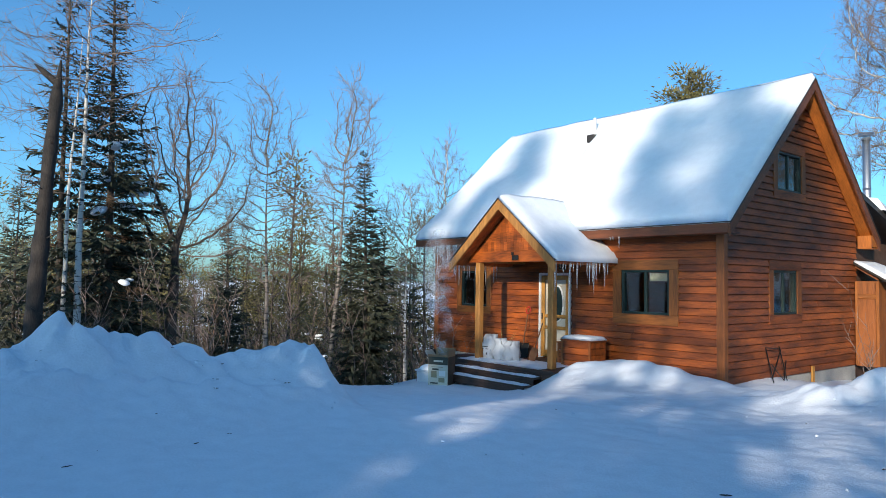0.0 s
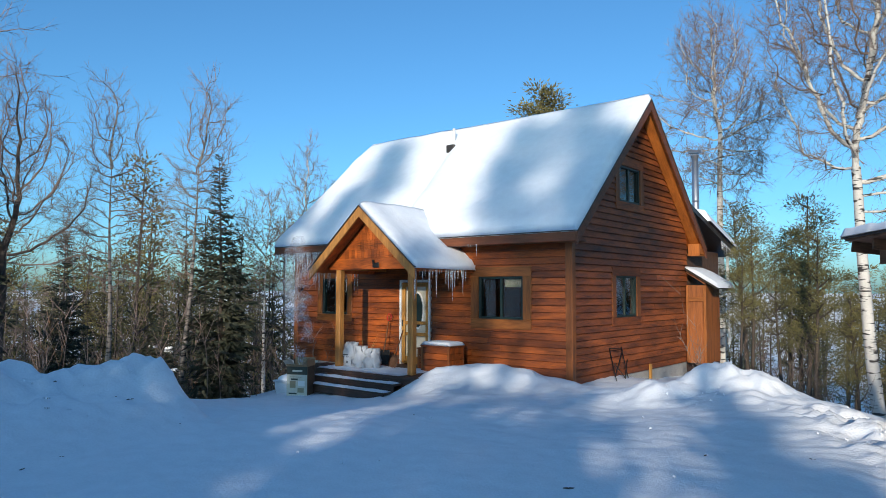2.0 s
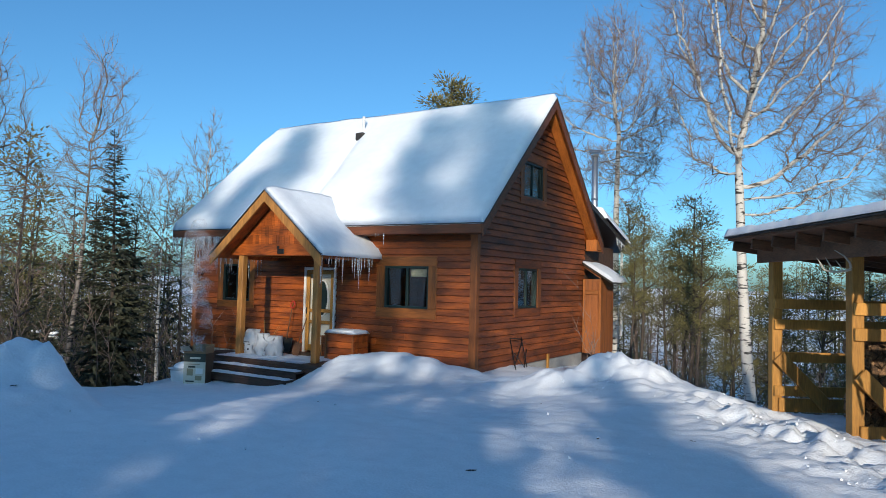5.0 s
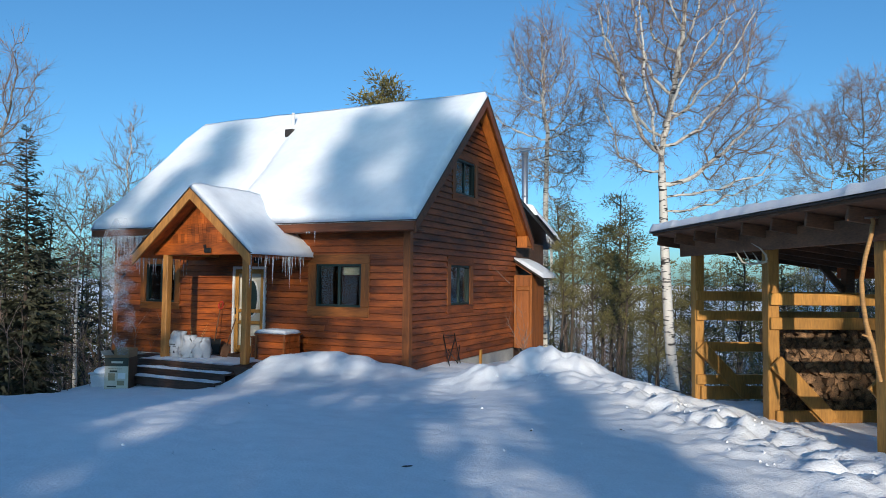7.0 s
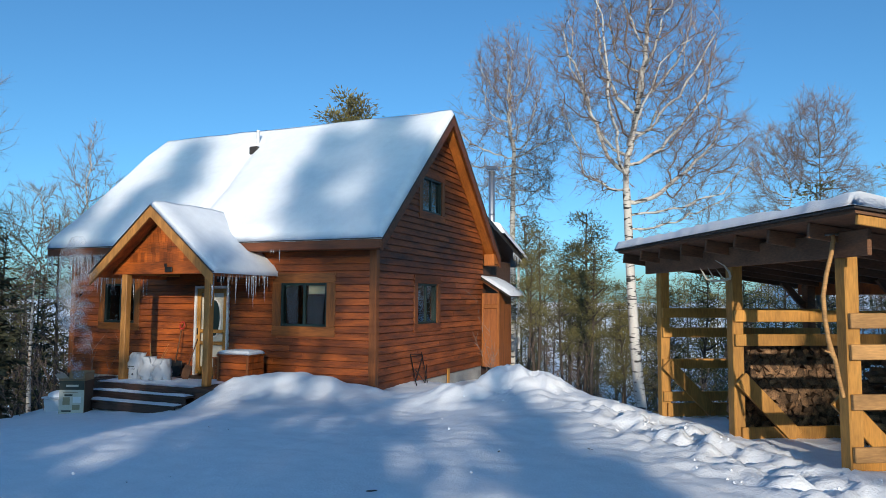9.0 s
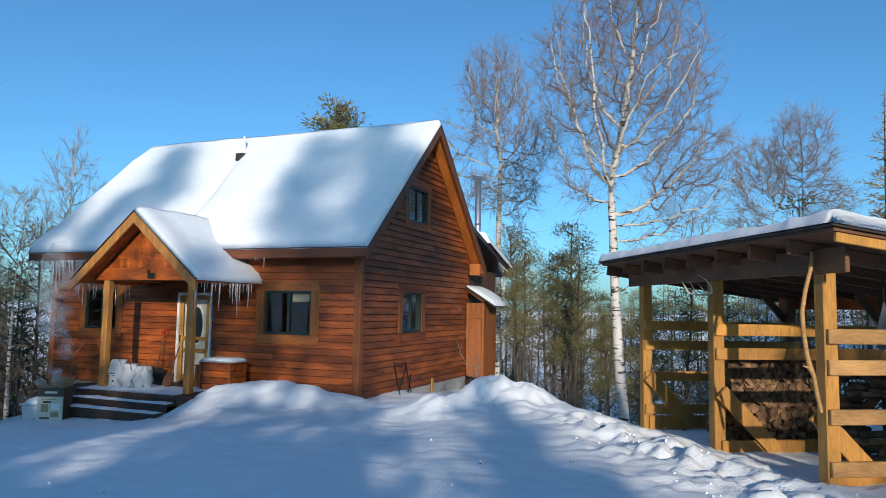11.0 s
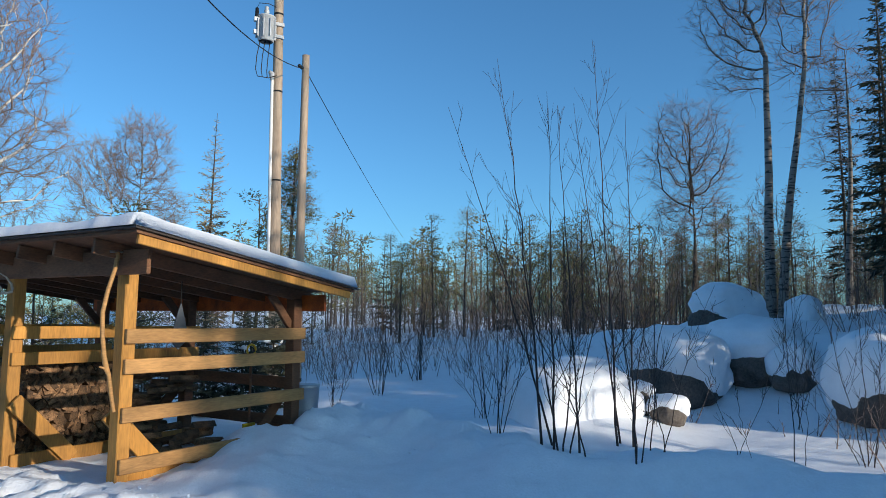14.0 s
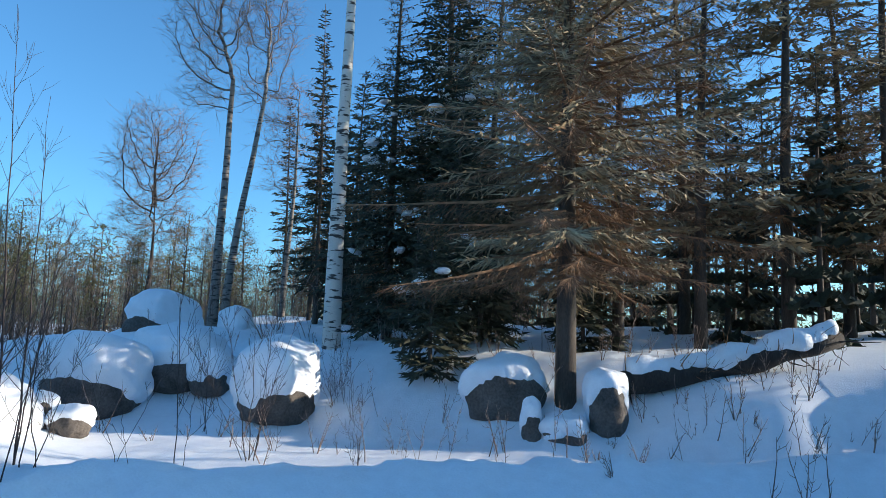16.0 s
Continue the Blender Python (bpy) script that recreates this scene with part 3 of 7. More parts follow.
lone("aspen_tree", "spreading bare tree with several dark stems", bare_tree(13, 8.3, 0.19, ((0.1, 0.1, 6.0, 1.25, 1.25, 2.4), (0.75, 0.9, 5.0, 1.0, 1.0, 1.6), (-0.7, -0.85, 5.0, 0.9, 0.9, 1.7), (1.0, 1.25, 3.7, 0.7, 0.7, 0.5)), 1100, 0.2, 0.32, 0.10, lean=(0.03, 0.04), leader=0.36, start=0.5, bark=BARK, end=0.35, twigs=4, length=0.34, bushy=2, fine=0.0032), -11.28, -7.05)
lone("birch_tree", "bare grey-barked birch with a narrow crown", bare_tree(14, 9.0, 0.095, ((0, 0, 7.2, 0.85, 0.85, 2.0), (0.45, 0.5, 5.4, 0.8, 0.8, 1.3), (-0.5, -0.6, 4.9, 0.75, 0.75, 1.2), (0, 0, 3.6, 0.8, 0.8, 0.8)), 620, 0.2, 0.33, 0.28, lean=(0.02, 0.02), leader=0.72, bark=DARK_BIRCH, bushy=2, twigs=4, fine=0.0032), -11.6, -4.3)
lone("birch_tree", "bare birch leaning slightly, narrow upswept crown", bare_tree(15, 8.9, 0.095, ((0.5, 0.5, 7.2, 0.75, 0.75, 1.9), (0.2, 0.2, 5.6, 0.8, 0.8, 1.4), (0.1, 0.1, 4.2, 0.7, 0.7, 1.0), (1.0, 1.1, 4.8, 0.5, 0.5, 0.5)), 680, 0.2, 0.30, 0.30, lean=(0.045, 0.05), bark=DARK_BIRCH, leader=0.72, bushy=2, twigs=4, fine=0.0032), -10.43, -2.87)
lone("birch_tree", "bare birch at the edge of the yard", bare_tree(26, 8.6, 0.10, ((0, 0, 5.8, 1.4, 1.4, 2.6),), 330, 0.26, 0.42, 0.08, bark=DARK_BIRCH, bushy=1, fine=0.0032), -9.4, -12.4)
lone("birch_tree", "pale bare birch in the distance behind the house", bare_tree(16, 9.8, 0.10, ((0, 0, 7.2, 1.0, 1.0, 2.6), (0.5, 0.6, 5.4, 0.9, 0.9, 1.3)), 420, 0.26, 0.38, 0.25, fine=0.005, bushy=2, leader=0.7), -13.6, 4.15)
lone("birch_tree", "small bare birch in the distance behind the house", bare_tree(27, 8.4, 0.09, ((0, 0, 6.2, 1.1, 1.1, 2.1), (-0.4, -0.5, 4.6, 0.9, 0.9, 1.2)), 380, 0.26, 0.38, 0.2, fine=0.005, bushy=2, leader=0.7), -14.55, 2.95)
lone("birch_tree", "white-barked birch with a broad bare crown behind the house", bare_tree(17, 15.6, 0.19, ((-0.2, -0.1, 13.2, 1.5, 1.5, 2.6), (1.0, 0.5, 11.4, 1.4, 1.4, 1.5), (-1.7, -0.8, 11.0, 0.9, 0.9, 1.4), (0.2, 0.0, 9.4, 1.7, 1.7, 1.1), (0.5, 0.3, 7.6, 0.6, 0.6, 1.0)), 950, 0.28, 0.36, 0.0, lean=(-0.005, 0.0), leader=0.69, start=0.78, fine=0.006, length=0.5, limb=0.022, end=0.55, hang=0.5, wobble=0.02), -1.36, 14.06)
lone("aspen_tree", "tall white-barked aspen with a wide bare crown", bare_tree(18, 14.0, 0.165, ((-1.1, -0.5, 10.4, 1.5, 1.5, 2.6), (0.8, 0.4, 10.6, 1.6, 1.6, 3.0), (1.6, 0.7, 8.0, 1.4, 1.4, 1.7), (-0.9, -0.4, 7.6, 1.1, 1.1, 0.9), (1.5, 0.6, 6.3, 1.0, 1.0, 0.8), (0.0, 0.0, 12.6, 1.6, 1.6, 1.4)), 1700, 0.24, 0.34, 0.0, lean=(-0.06, -0.03), leader=0.50, start=0.80, fine=0.005, length=0.42, limb=0.03, end=0.35, hang=0.55, twigs=4, wobble=0.02), 4.57, 7.74, top=13.2)
lone("birch_tree", "thick white birch trunk with black scars", bare_tree(19, 15.0, 0.205, ((0, 0, 12.5, 1.8, 1.8, 2.2),), 220, 0.3, 0.5, leader=0.9, start=0.7), 20.82, -6.54)
lone("birch_tree", "tall bare birch on the rise, dark at its foot", bare_tree(20, 13.0, 0.19, ((-0.3, 0.9, 10.2, 1.2, 1.3, 1.9), (0, 0.1, 11.6, 1.0, 1.1, 1.6), (-0.2, 0.8, 8.0, 0.8, 1.0, 0.8)), 620, 0.26, 0.36, 0.08, lean=(0.0, 0.01), leader=0.66, start=0.8, bark=DARK_BIRCH, end=0.6, fine=0.006, length=0.5), 27.0, 1.2)
lone("birch_tree", "dark-stemmed bare birch leaning on the rise", bare_tree(21, 12.4, 0.16, ((0.3, -0.9, 10.4, 1.1, 1.1, 1.9), (0.3, -0.7, 8.2, 0.8, 0.9, 0.9)), 520, 0.26, 0.36, 0.08, lean=(0.03, -0.07), leader=0.66, start=0.8, bark=DARK_BIRCH, end=0.6, fine=0.006, length=0.5), 27.1, 0.9)
lone("birch_tree", "thin bare birch among spruces on the rise", bare_tree(28, 9.2, 0.13, ((0, 0, 7.2, 1.2, 1.2, 1.9), (0, 0, 5.2, 1.0, 1.0, 1.0)), 420, 0.28, 0.4, 0.08, bark=DARK_BIRCH, fine=0.006, length=0.5), 29.86, 0.41)
lone("aspen_tree", "rounded bare tree far across the snow", bare_tree(22, 11.6, 0.19, ((0, 0, 8.4, 2.1, 2.1, 3.0), (0, 0, 5.6, 1.9, 1.9, 1.3)), 700, 0.3, 0.42, 0.08, leader=0.55, start=0.5, bark=BARK, fine=0.008, length=0.6), 33.0, 9.6)
lone("aspen_tree", "bare tree with a rounded crown beyond the woodshed", bare_tree(23, 17.6, 0.18, ((0, 0, 15.0, 1.6, 1.6, 2.6), (0.6, 0, 12.4, 1.6, 1.6, 1.5)), 620, 0.32, 0.45, 0.05, leader=0.8, start=0.6, bark=DARK_BIRCH, fine=0.009, length=0.6), 10.92, 24.8)
lone("aspen_tree", "bare tree with a rounded crown beyond the woodshed", bare_tree(24, 16.6, 0.16, ((0, 0, 14.2, 1.4, 1.4, 2.4), (-0.4, 0, 11.8, 1.3, 1.3, 1.4)), 480, 0.32, 0.45, 0.05, leader=0.8, start=0.6, fine=0.009, length=0.6), 8.9, 24.9)


def snag():
    """A broken dead trunk with a splintered top."""
    rng = random.Random(3)
    t = Tubes()
    pts = bend(rng, Vector((0, 0, -0.5)), Vector((0.0, 0.0, 1)).normalized(), 7.6, 24, 0.03, 0.05)
    t.tube(pts, [0.19 * (1 - 0.014 * i) * rng.uniform(0.86, 1.14) for i in range(22)] + [0.1, 0.05, 0.02], 10)
    p, d = along(pts, 0.93)
    t.tube([p, p + Vector((-0.15, -0.25, 0.25)), p + Vector((-0.25, -0.42, 0.42))], [0.09, 0.07, 0.02], 6)
    ob = thing("dead_tree", "broken grey-brown dead trunk with a splintered top", "dead tree", group="bare trees")
    ob.matrix_basis = Matrix.Translation((-9.84, -10.43, ground_at(-9.84, -10.43)))
    part("trunk", t.mesh("trunk"), SNAG_BARK, ob)
    for k in range(7):
        q, e = along(pts, rng.uniform(0.3, 0.85))
        b = Tubes()
        b.tube(bend(rng, q, off_axis(rng, e, 1.2), rng.uniform(0.3, 0.9), 3, 0.15, 0), [0.02, 0.015, 0.01, 0.005], 4)
        part("branch", b.mesh("branch"), SNAG_BARK, ob)


snag()

# spruces near by
SP = [spruce(31, 11.6, 0.10, 0.75, 3, 0.24, 0.10, 0.5, dead=0.3, ragged=0.55, narrow=0.75), spruce(32, 8.0, 0.10, 1.25, 3, 0.22, 0.03, 0.35), spruce(33, 12.0, 0.15, 1.9, 4, 0.24, 0.05, 0.45, dead=0.12, ragged=0.4, narrow=1.35, per=10), spruce(34, 5.0, 0.07, 1.2, 3, 0.2, 0.03, 0.2)]
MATS = (BARK, NEEDLE, DEAD)
grove("spruce_tree", "tall dark green spruce with snow caught in its boughs", "spruce", "spruces", (*SP[2], snow_clumps(3, 12.0, 1.5, 22)), (*MATS, SNOW), [(-11.45, -8.55, 0, 0.95), (24.35, -6.2, 30, 0.95), (24.3, -7.8, 110, 1.1)])
grove("spruce_tree", "thin dark spruce with a ragged club-shaped top", "spruce", "spruces", SP[0], MATS, [(-11.3, -9.6, 70, 0.97), (29.0, -1.2, 40, 0.85), (30.6, 0.9, 160, 0.75), (27.0, -2.6, 200, 0.9)])
grove("spruce_tree", "slim dark green spruce behind the snow heap", "spruce", "spruces", SP[1], MATS, [(-9.57, -2.14, 0, 0.80, 1.05), (-15.0, -4.0, 90, 0.82), (-16.6, -9.8, 140, 0.9), (-13.9, -7.6, 200, 0.62), (22.6, -8.6, 20, 0.8), (28.5, -3.0, 80, 1.1)])
grove("spruce_tree", "small bushy dark spruce by the snow heap", "spruce", "spruces", (*SP[3], snow_clumps(4, 5.0, 1.2, 7)), (*MATS, SNOW), [(-9.3, -4.0, 0, 0.5), (20.2, -8.95, 30, 0.72), (21.6, -9.5, 100, 0.8), (10.3, -0.9, 60, 0.42), (9.7, -0.6, 10, 0.40), (11.0, -0.2, 10, 0.45), (22.8, -11.4, 20, 0.8)])
grove("larch_tree", "brown bare larch with a pointed top beyond the woodshed", "larch", "spruces", spruce(36, 15.5, 0.15, 2.1, 2, 0.36, 0.10, 0.15, dead=0.85, ragged=0.4, narrow=1.2), (BARK, OLD_NEEDLE, DEAD), [(14.18, 24.35, 0, 0.98)])
HERO = spruce(41, 13.0, 0.195, 3.6, 6, 0.24, 0.18, 0.50, dead=0.58, per=9, ragged=0.45, fat=0.55)
grove("spruce_tree", "big old spruce with drooping boughs and dead brown twigs", "spruce", "spruces", HERO, (BARK, OLD_NEEDLE, DEAD), [(19.83, -11.52, 0, 1.0)])
BACK = spruce(42, 13.0, 0.16, 2.4, 4, 0.42, 0.17, 0.38, dead=0.6, ragged=0.5, per=7)
grove("spruce_tree", "thin-crowned spruce with lichen-grey lower boughs", "spruce", "spruces", BACK, (BARK, OLD_NEEDLE, DEAD), [(25.07, -13.75, 0, 1.0), (25.2, -10.6, 200, 1.05), (25.9, -15.7, 45, 1.1), (23.0, -12.1, 90, 0.85), (29.5, -10.0, 220, 1.1), (30.0, -20.0, 20, 1.1), (28.2, -17.4, 120, 0.95), (31, -6, 100, 1.1), (27.6, -18.2, 300, 1.1), (29.0, -13.4, 250, 1.15), (27.3, -8.0, 30, 1.0)])
P = [pine(51, 13.5, 0.2, 0.6, 24, 1.15, 300, 0.8), pine(52, 9.0, 0.12, 0.40, 15, 1.12, 330, 0.58)]
grove("pine_tree", "tall pine with a clumped green crown behind the roof", "pine", "pines", P[0], (BARK, PINE_NEEDLE), [(-10.86, 16.44, 0, 1.22), (-16.4, 17.2, 80, 1.2), (17.5, 21.5, 30, 0.78)])
grove("pine_tree", "young pine at the edge of the drop", "pine", "pines", P[1], (BARK, PINE_NEEDLE), [(0.9, 9.6, 0, 0.62), (1.6, 10.3, 200, 0.55), (2.6, 15.8, 60, 0.8), (5.6, 16.5, 100, 0.85), (8.3, 14.0, 40, 0.7), (0.2, 17.5, 150, 0.9), (3.8, 18.5, 10, 0.95), (9.6, 18.0, 70, 0.9), (1.9, 13.0, 20, 0.75), (-0.2, 13.2, 250, 0.8), (3.3, 12.4, 310, 0.6), (1.2, 7.4, 20, 0.42), (1.2, 15.5, 0, 0.95), (14.5, 16.1, 30, 0.6)])

# unseen trees added south of the yard: they shade the snow and leave bright lanes
rs = random.Random(77)
LANES = ((-3.05, -2.3), (0.6, 1.5), (3.05, 3.3), (3.5, 3.75), (4.1, 5.6))
low, tall = [], []
for row, far in enumerate((-25.5, -27.3, -29.2, -32, -35)):
    lat = (-19.0 if row < 2 else -11.0) + 0.3 * row
    while lat < 21:
        lat += rs.uniform(0.65, 1.0) if lat < 9.0 else rs.uniform(2.2, 3.6)
        al = far + rs.uniform(-0.6, 0.6)
        if any(a - 0.2 < lat < b + 0.2 for a, b in LANES) or 9.2 < lat < 15.5:
            continue
        # the tallest stand before the porch and the gable, to shade them
        extra = 3.1 if -8.6 < lat < -5.75 else 2.2 if lat < -10 or -4.9 < lat < -3.3 else 1.1 if -2.6 < lat < -0.65 else 1.5 if (-2.2 < lat < 0.5 or 1.6 < lat < 2.8) and row % 2 else 0.6
        x, y = 0.898 * lat - 0.44 * al, 0.44 * lat + 0.898 * al
        low.append((x, y, rs.uniform(0, 360), (-0.25 * al + extra) * rs.uniform(0.92, 1.06) / 10.0))
# short unseen trees that cut the bright lanes off
for lat, al, h in ((0.75, -25.3, 4.9), (1.35, -25.8, 5.0), (5.5, -25.8, 5.2), (5.9, -26, 5.4), (6.3, -25.7, 5.5)):
    low.append((0.898 * lat - 0.44 * al, 0.44 * lat + 0.898 * al, rs.uniform(0, 360), h / 10.0))
# high crowns, also unseen, added to dapple the roof and walls with shade
for lat, al, h, wide in ((-8.5, -50, 17.8, 0.7), (-6.75, -52, 18.8, 0.55), (-5.7, -51, 20.6, 0.7), (-1.25, -52, 19.2, 0.54), (-1.8, -49, 17.2, 0.5), (0.25, -51, 19.7, 0.6), (0.75, -50, 16.8, 0.7), (1.45, -53, 17.6, 0.7), (0.2, -48, 15.2, 0.7), (-3.3, -50, 15.4, 0.45), (-1.05, -50, 14.5, 0.4), (-2.25, -50, 14.2, 0.4)):
    tall.append((0.898 * lat - 0.44 * al, 0.44 * lat + 0.898 * al, rs.uniform(0, 360), wide, h / 13.5 / wide))
grove("spruce_tree", "unseen dense spruce added south of the yard for shade", "spruce", "southern woods", spruce(35, 10.0, 0.13, 1.9, 1, 1.05, 0.03, 0.45, per=6, fat=5.0), MATS, low)
grove("pine_tree", "unseen tall pine added to shade the roof and walls", "pine", "southern woods", pine(53, 13.5, 0.16, 0.80, 14, 1.25, 150), (BARK, PINE_NEEDLE), tall)

# far woods
rf = random.Random(5)
LOW_SP = [spruce(60 + k, 10.0, 0.12, 1.6, 1, 0.55, 0.04, 0.35, per=6, ragged=0.4, fat=1.7) for k in range(3)]
LOW_PINE = [pine(70 + k, 10.5, 0.13, 0.16, 13, 1.45, 104, 1.25, 0.62) for k in range(4)]
LOW_BARE = [bare_tree(80 + k, 9.5, 0.08, ((0, 0, 6.6, 1.2, 1.2, 2.8), (0.3, 0.2, 4.2, 1.0, 1.0, 1.2)), 60, 0.55, 0.55, 0.25, leader=0.75, fine=0.010, length=0.9, sides=4, twigs=11, tip=0.009, limb=0.5, bushy=0)[:2] for k in range(5)]
TINY_PINE = [pine(90 + k, 11.0, 0.16, 0.12, 8, 1.7, 28, 1.9, 0.85) for k in range(3)]


def seen_side(x, y):
    """Leaves out what the house hides and what lies behind the yard."""
    a = math.degrees(math.atan2(y + 13.1, x - 7.2))
    return (-16 < a < 107 or 143 < a < 176)


def sector(rng, n, a0, a1, r0, r1, scale=1.0):
    out = []
    for _ in range(n):
        a, r = radians(rng.uniform(a0, a1)), r0 + (r1 - r0) * rng.random() ** 0.8
        out.append((7.2 + r * math.cos(a), -13.1 + r * math.sin(a), rng.uniform(0, 6.28), rng.uniform(0.75, 1.25) * scale, rng.uniform(0.9, 1.15)))
    return out


PT, ST, BT = (("trunks", BARK), ("crowns", PINE_NEEDLE)), (("trunks", BARK), ("crowns", NEEDLE)), (("trunks", BARK), ("crowns", TWIG))
# west, beyond the ploughed heap
woods("pine_woods", "sunlit olive pines below the yard", LOW_PINE, PT, sector(rf, 125, 141, 177, 26, 60, 0.74))
woods("spruce_woods", "dark spruces below the yard", LOW_SP, ST, sector(rf, 26, 142, 176, 27, 55, 0.72))
woods("bare_woods", "leafless birches and aspens below the yard", LOW_BARE, BT, sector(rf, 48, 142, 176, 24, 50, 0.8))
# north, between the house and the woodshed
woods("pine_woods", "sunlit olive pines down the slope", LOW_PINE, PT, sector(rf, 62, 70, 107, 28, 70, 0.74))
woods("bare_woods", "leafless trees down the slope", LOW_BARE, BT, sector(rf, 55, 70, 107, 27, 60, 0.75))
# north-east and east, across the open snow
MID_PINE = [pine(75 + k, 9.0, 0.12, 0.14, 18, 1.15, 150, 1.1, 0.6) for k in range(3)]
woods("pine_woods", "sunlit pines behind the bare shrubs", MID_PINE, PT, sector(rf, 42, 34, 66, 30, 46, 0.56))
woods("pine_woods", "pines at the far edge of the snow", LOW_PINE, PT, sector(rf, 45, -8, 70, 50, 90, 0.62))
woods("spruce_woods", "spruces at the far edge of the snow", LOW_SP, ST, sector(rf, 28, -16, 70, 42, 80, 0.62))
woods("bare_woods", "brown leafless trees at the far edge of the snow", LOW_BARE, BT, sector(rf, 130, 0, 70, 34, 62, 0.58))
woods("bare_woods", "dense brown leafless trees behind the boulders", LOW_BARE, BT, sector(rf, 100, 2, 48, 27, 46, 0.5))
woods("pine_woods", "dark pines behind the boulders", LOW_PINE, PT, sector(rf, 14, 0, 45, 34, 52, 0.5))
woods("spruce_woods", "dark wall of spruces behind the fallen log", LOW_SP, ST, sector(rf, 20, -18, 18, 28, 46, 1.0))
woods("pine_woods", "hazy line of woods on the horizon", TINY_PINE, PT, scatter(rf, 560, seen_side, (80, 230)))


def thicket(name, label, spots, tall, seed, mat=None, far=False):
    """Uncountable thin stems and brush."""
    rng = random.Random(seed)
    t = Tubes()
    for x, y in spots:
        p = Vector((x, y, ground_at(x, y) - 0.1))
        whole = tall * rng.uniform(0.35, 1.2)
        for _ in range(rng.choice((1, 1, 2, 3))):
            h = whole * rng.uniform(0.6, 1.0)
            d = Vector((rng.uniform(-0.4, 0.4), rng.uniform(-0.4, 0.4), 1)).normalized()
            pts = bend(rng, p, d, h, 4, 0.14, 0.02)
            r = rng.uniform(0.004, 0.012)
            t.tube(pts, [r * (1 - 0.7 * i / 4) for i in range(5)], 3)
            for _ in range(11 if far else 6):
                q, e = along(pts, rng.uniform(0.2, 0.95))
                o = off_axis(rng, e, rng.uniform(0.4, 1.1))
                ln = h * rng.uniform(0.1, 0.34)
                if far:
                    t.blade(q, q + o * ln + Vector((0, 0, 0.2 * ln)), o.orthogonal().normalized() * 0.007)
                    continue
                t.ribbon(q, q + o * ln * 0.5, q + o * ln * 0.8 + Vector((0, 0, 0.25 * ln)), o.orthogonal().normalized() * 0.004)
    tagged(part(name, t.mesh(name), mat or TWIG), label, "brush", kind="stuff")


rb = random.Random(21)
spots = [(rb.uniform(-32, -9), rb.uniform(-13, 4)) for _ in range(190)]
thicket("brush", "sunlit russet brush among the trees below the yard", spots, 2.4, 7, DEAD, True)
spots = [(rb.uniform(-26, -7.0), rb.uniform(-13, 3)) for _ in range(300)] + [(rb.uniform(0.5, 12), rb.uniform(4, 24)) for _ in range(150)]
thicket("brush", "tangled leafless brush below the yard", spots, 3.0, 1, None, True)
spots = [(rb.uniform(-30, -9.5), rb.uniform(-12, 4)) for _ in range(90)] + [(rb.uniform(0.8, 13), rb.uniform(9, 32)) for _ in range(110)]
thicket("brush", "thin bare saplings crowding below the yard", spots, 4.6, 3, None, True)
spots = [(rb.uniform(13, 40), rb.uniform(2, 26)) for _ in range(420)] + [(rb.uniform(20, 34), rb.uniform(-12, 3)) for _ in range(140)]
spots += [(rb.uniform(12, 34), rb.uniform(3, 20)) for _ in range(260)]
far_spots = []
for _ in range(900):
    a, r = radians(rb.uniform(2, 68)), rb.uniform(28, 56)
    far_spots.append((7.2 + r * math.cos(a), -13.1 + r * math.sin(a)))
thicket("brush", "sunlit russet brush at the far edge of the snow", far_spots, 4.0, 8, DEAD, True)
thicket("brush", "tangled leafless brush across the snow", [s for s in spots if s[1] > 1 + 0.1 * s[0] or s[0] > 22], 3.0, 2, None, True)
spots = [(rb.uniform(15.5, 22.5), rb.uniform(-15, -1.5)) for _ in range(110)] + [(rb.gauss(20.3, 1.2), rb.gauss(-14.3, 1.2)) for _ in range(60)]
thicket("brush", "dead weeds and seedlings poking through the snow", spots, 0.9, 4)


# ---------------------------------------------------------------- house
EAVE_Y, RIDGE_Y, EAVE_Z, RIDGE_Z = -0.45, 3.35, 3.10, 6.60
PITCH = (RIDGE_Z - EAVE_Z) / (RIDGE_Y - EAVE_Y)
LEFT, RIGHT, DEPTH = -9.05, 0.0, 6.7
RAKE = 0.38
house = thing("house", "orange-brown cedar-sided cabin with a steep snow-covered roof", "house")


def wall_mesh(flat, a_cuts, openings, low, top, inner, outer):
    """A wall along x (flat='y') or y (flat='x') with openings of (a0, a1, z0, z1) right through it."""
    bm = bmesh.new()
    cuts = sorted(set(a_cuts) | {v for o in openings for v in o[:2]})
    for a, b in zip(cuts, cuts[1:]):
        holes = sorted((o[2], o[3]) for o in openings if o[0] <= a + 1e-6 and o[1] >= b - 1e-6)
        z = low
        spans = []
        for h0, h1 in holes:
            spans.append((z, z, h0, h0))
            z = h1
        spans.append((z, z, top(a), top(b)))
        for za, zb, ta, tb in spans:
            q = [(a, za), (b, zb), (b, tb), (a, ta)]
            rings = []
            for w in (inner, outer):
                rings.append([bm.verts.new((p, w, z2) if flat == "y" else (w, p, z2)) for p, z2 in q])
            bm.faces.new(rings[0])
            bm.faces.new(rings[1][::-1])
            for k in range(4):
                bm.faces.new((rings[0][k], rings[1][k], rings[1][(k + 1) % 4], rings[0][(k + 1) % 4]))
    bmesh.ops.remove_doubles(bm, verts=bm.verts[:], dist=0.0005)
    bmesh.ops.recalc_face_normals(bm, faces=bm.faces[:])
    return bm


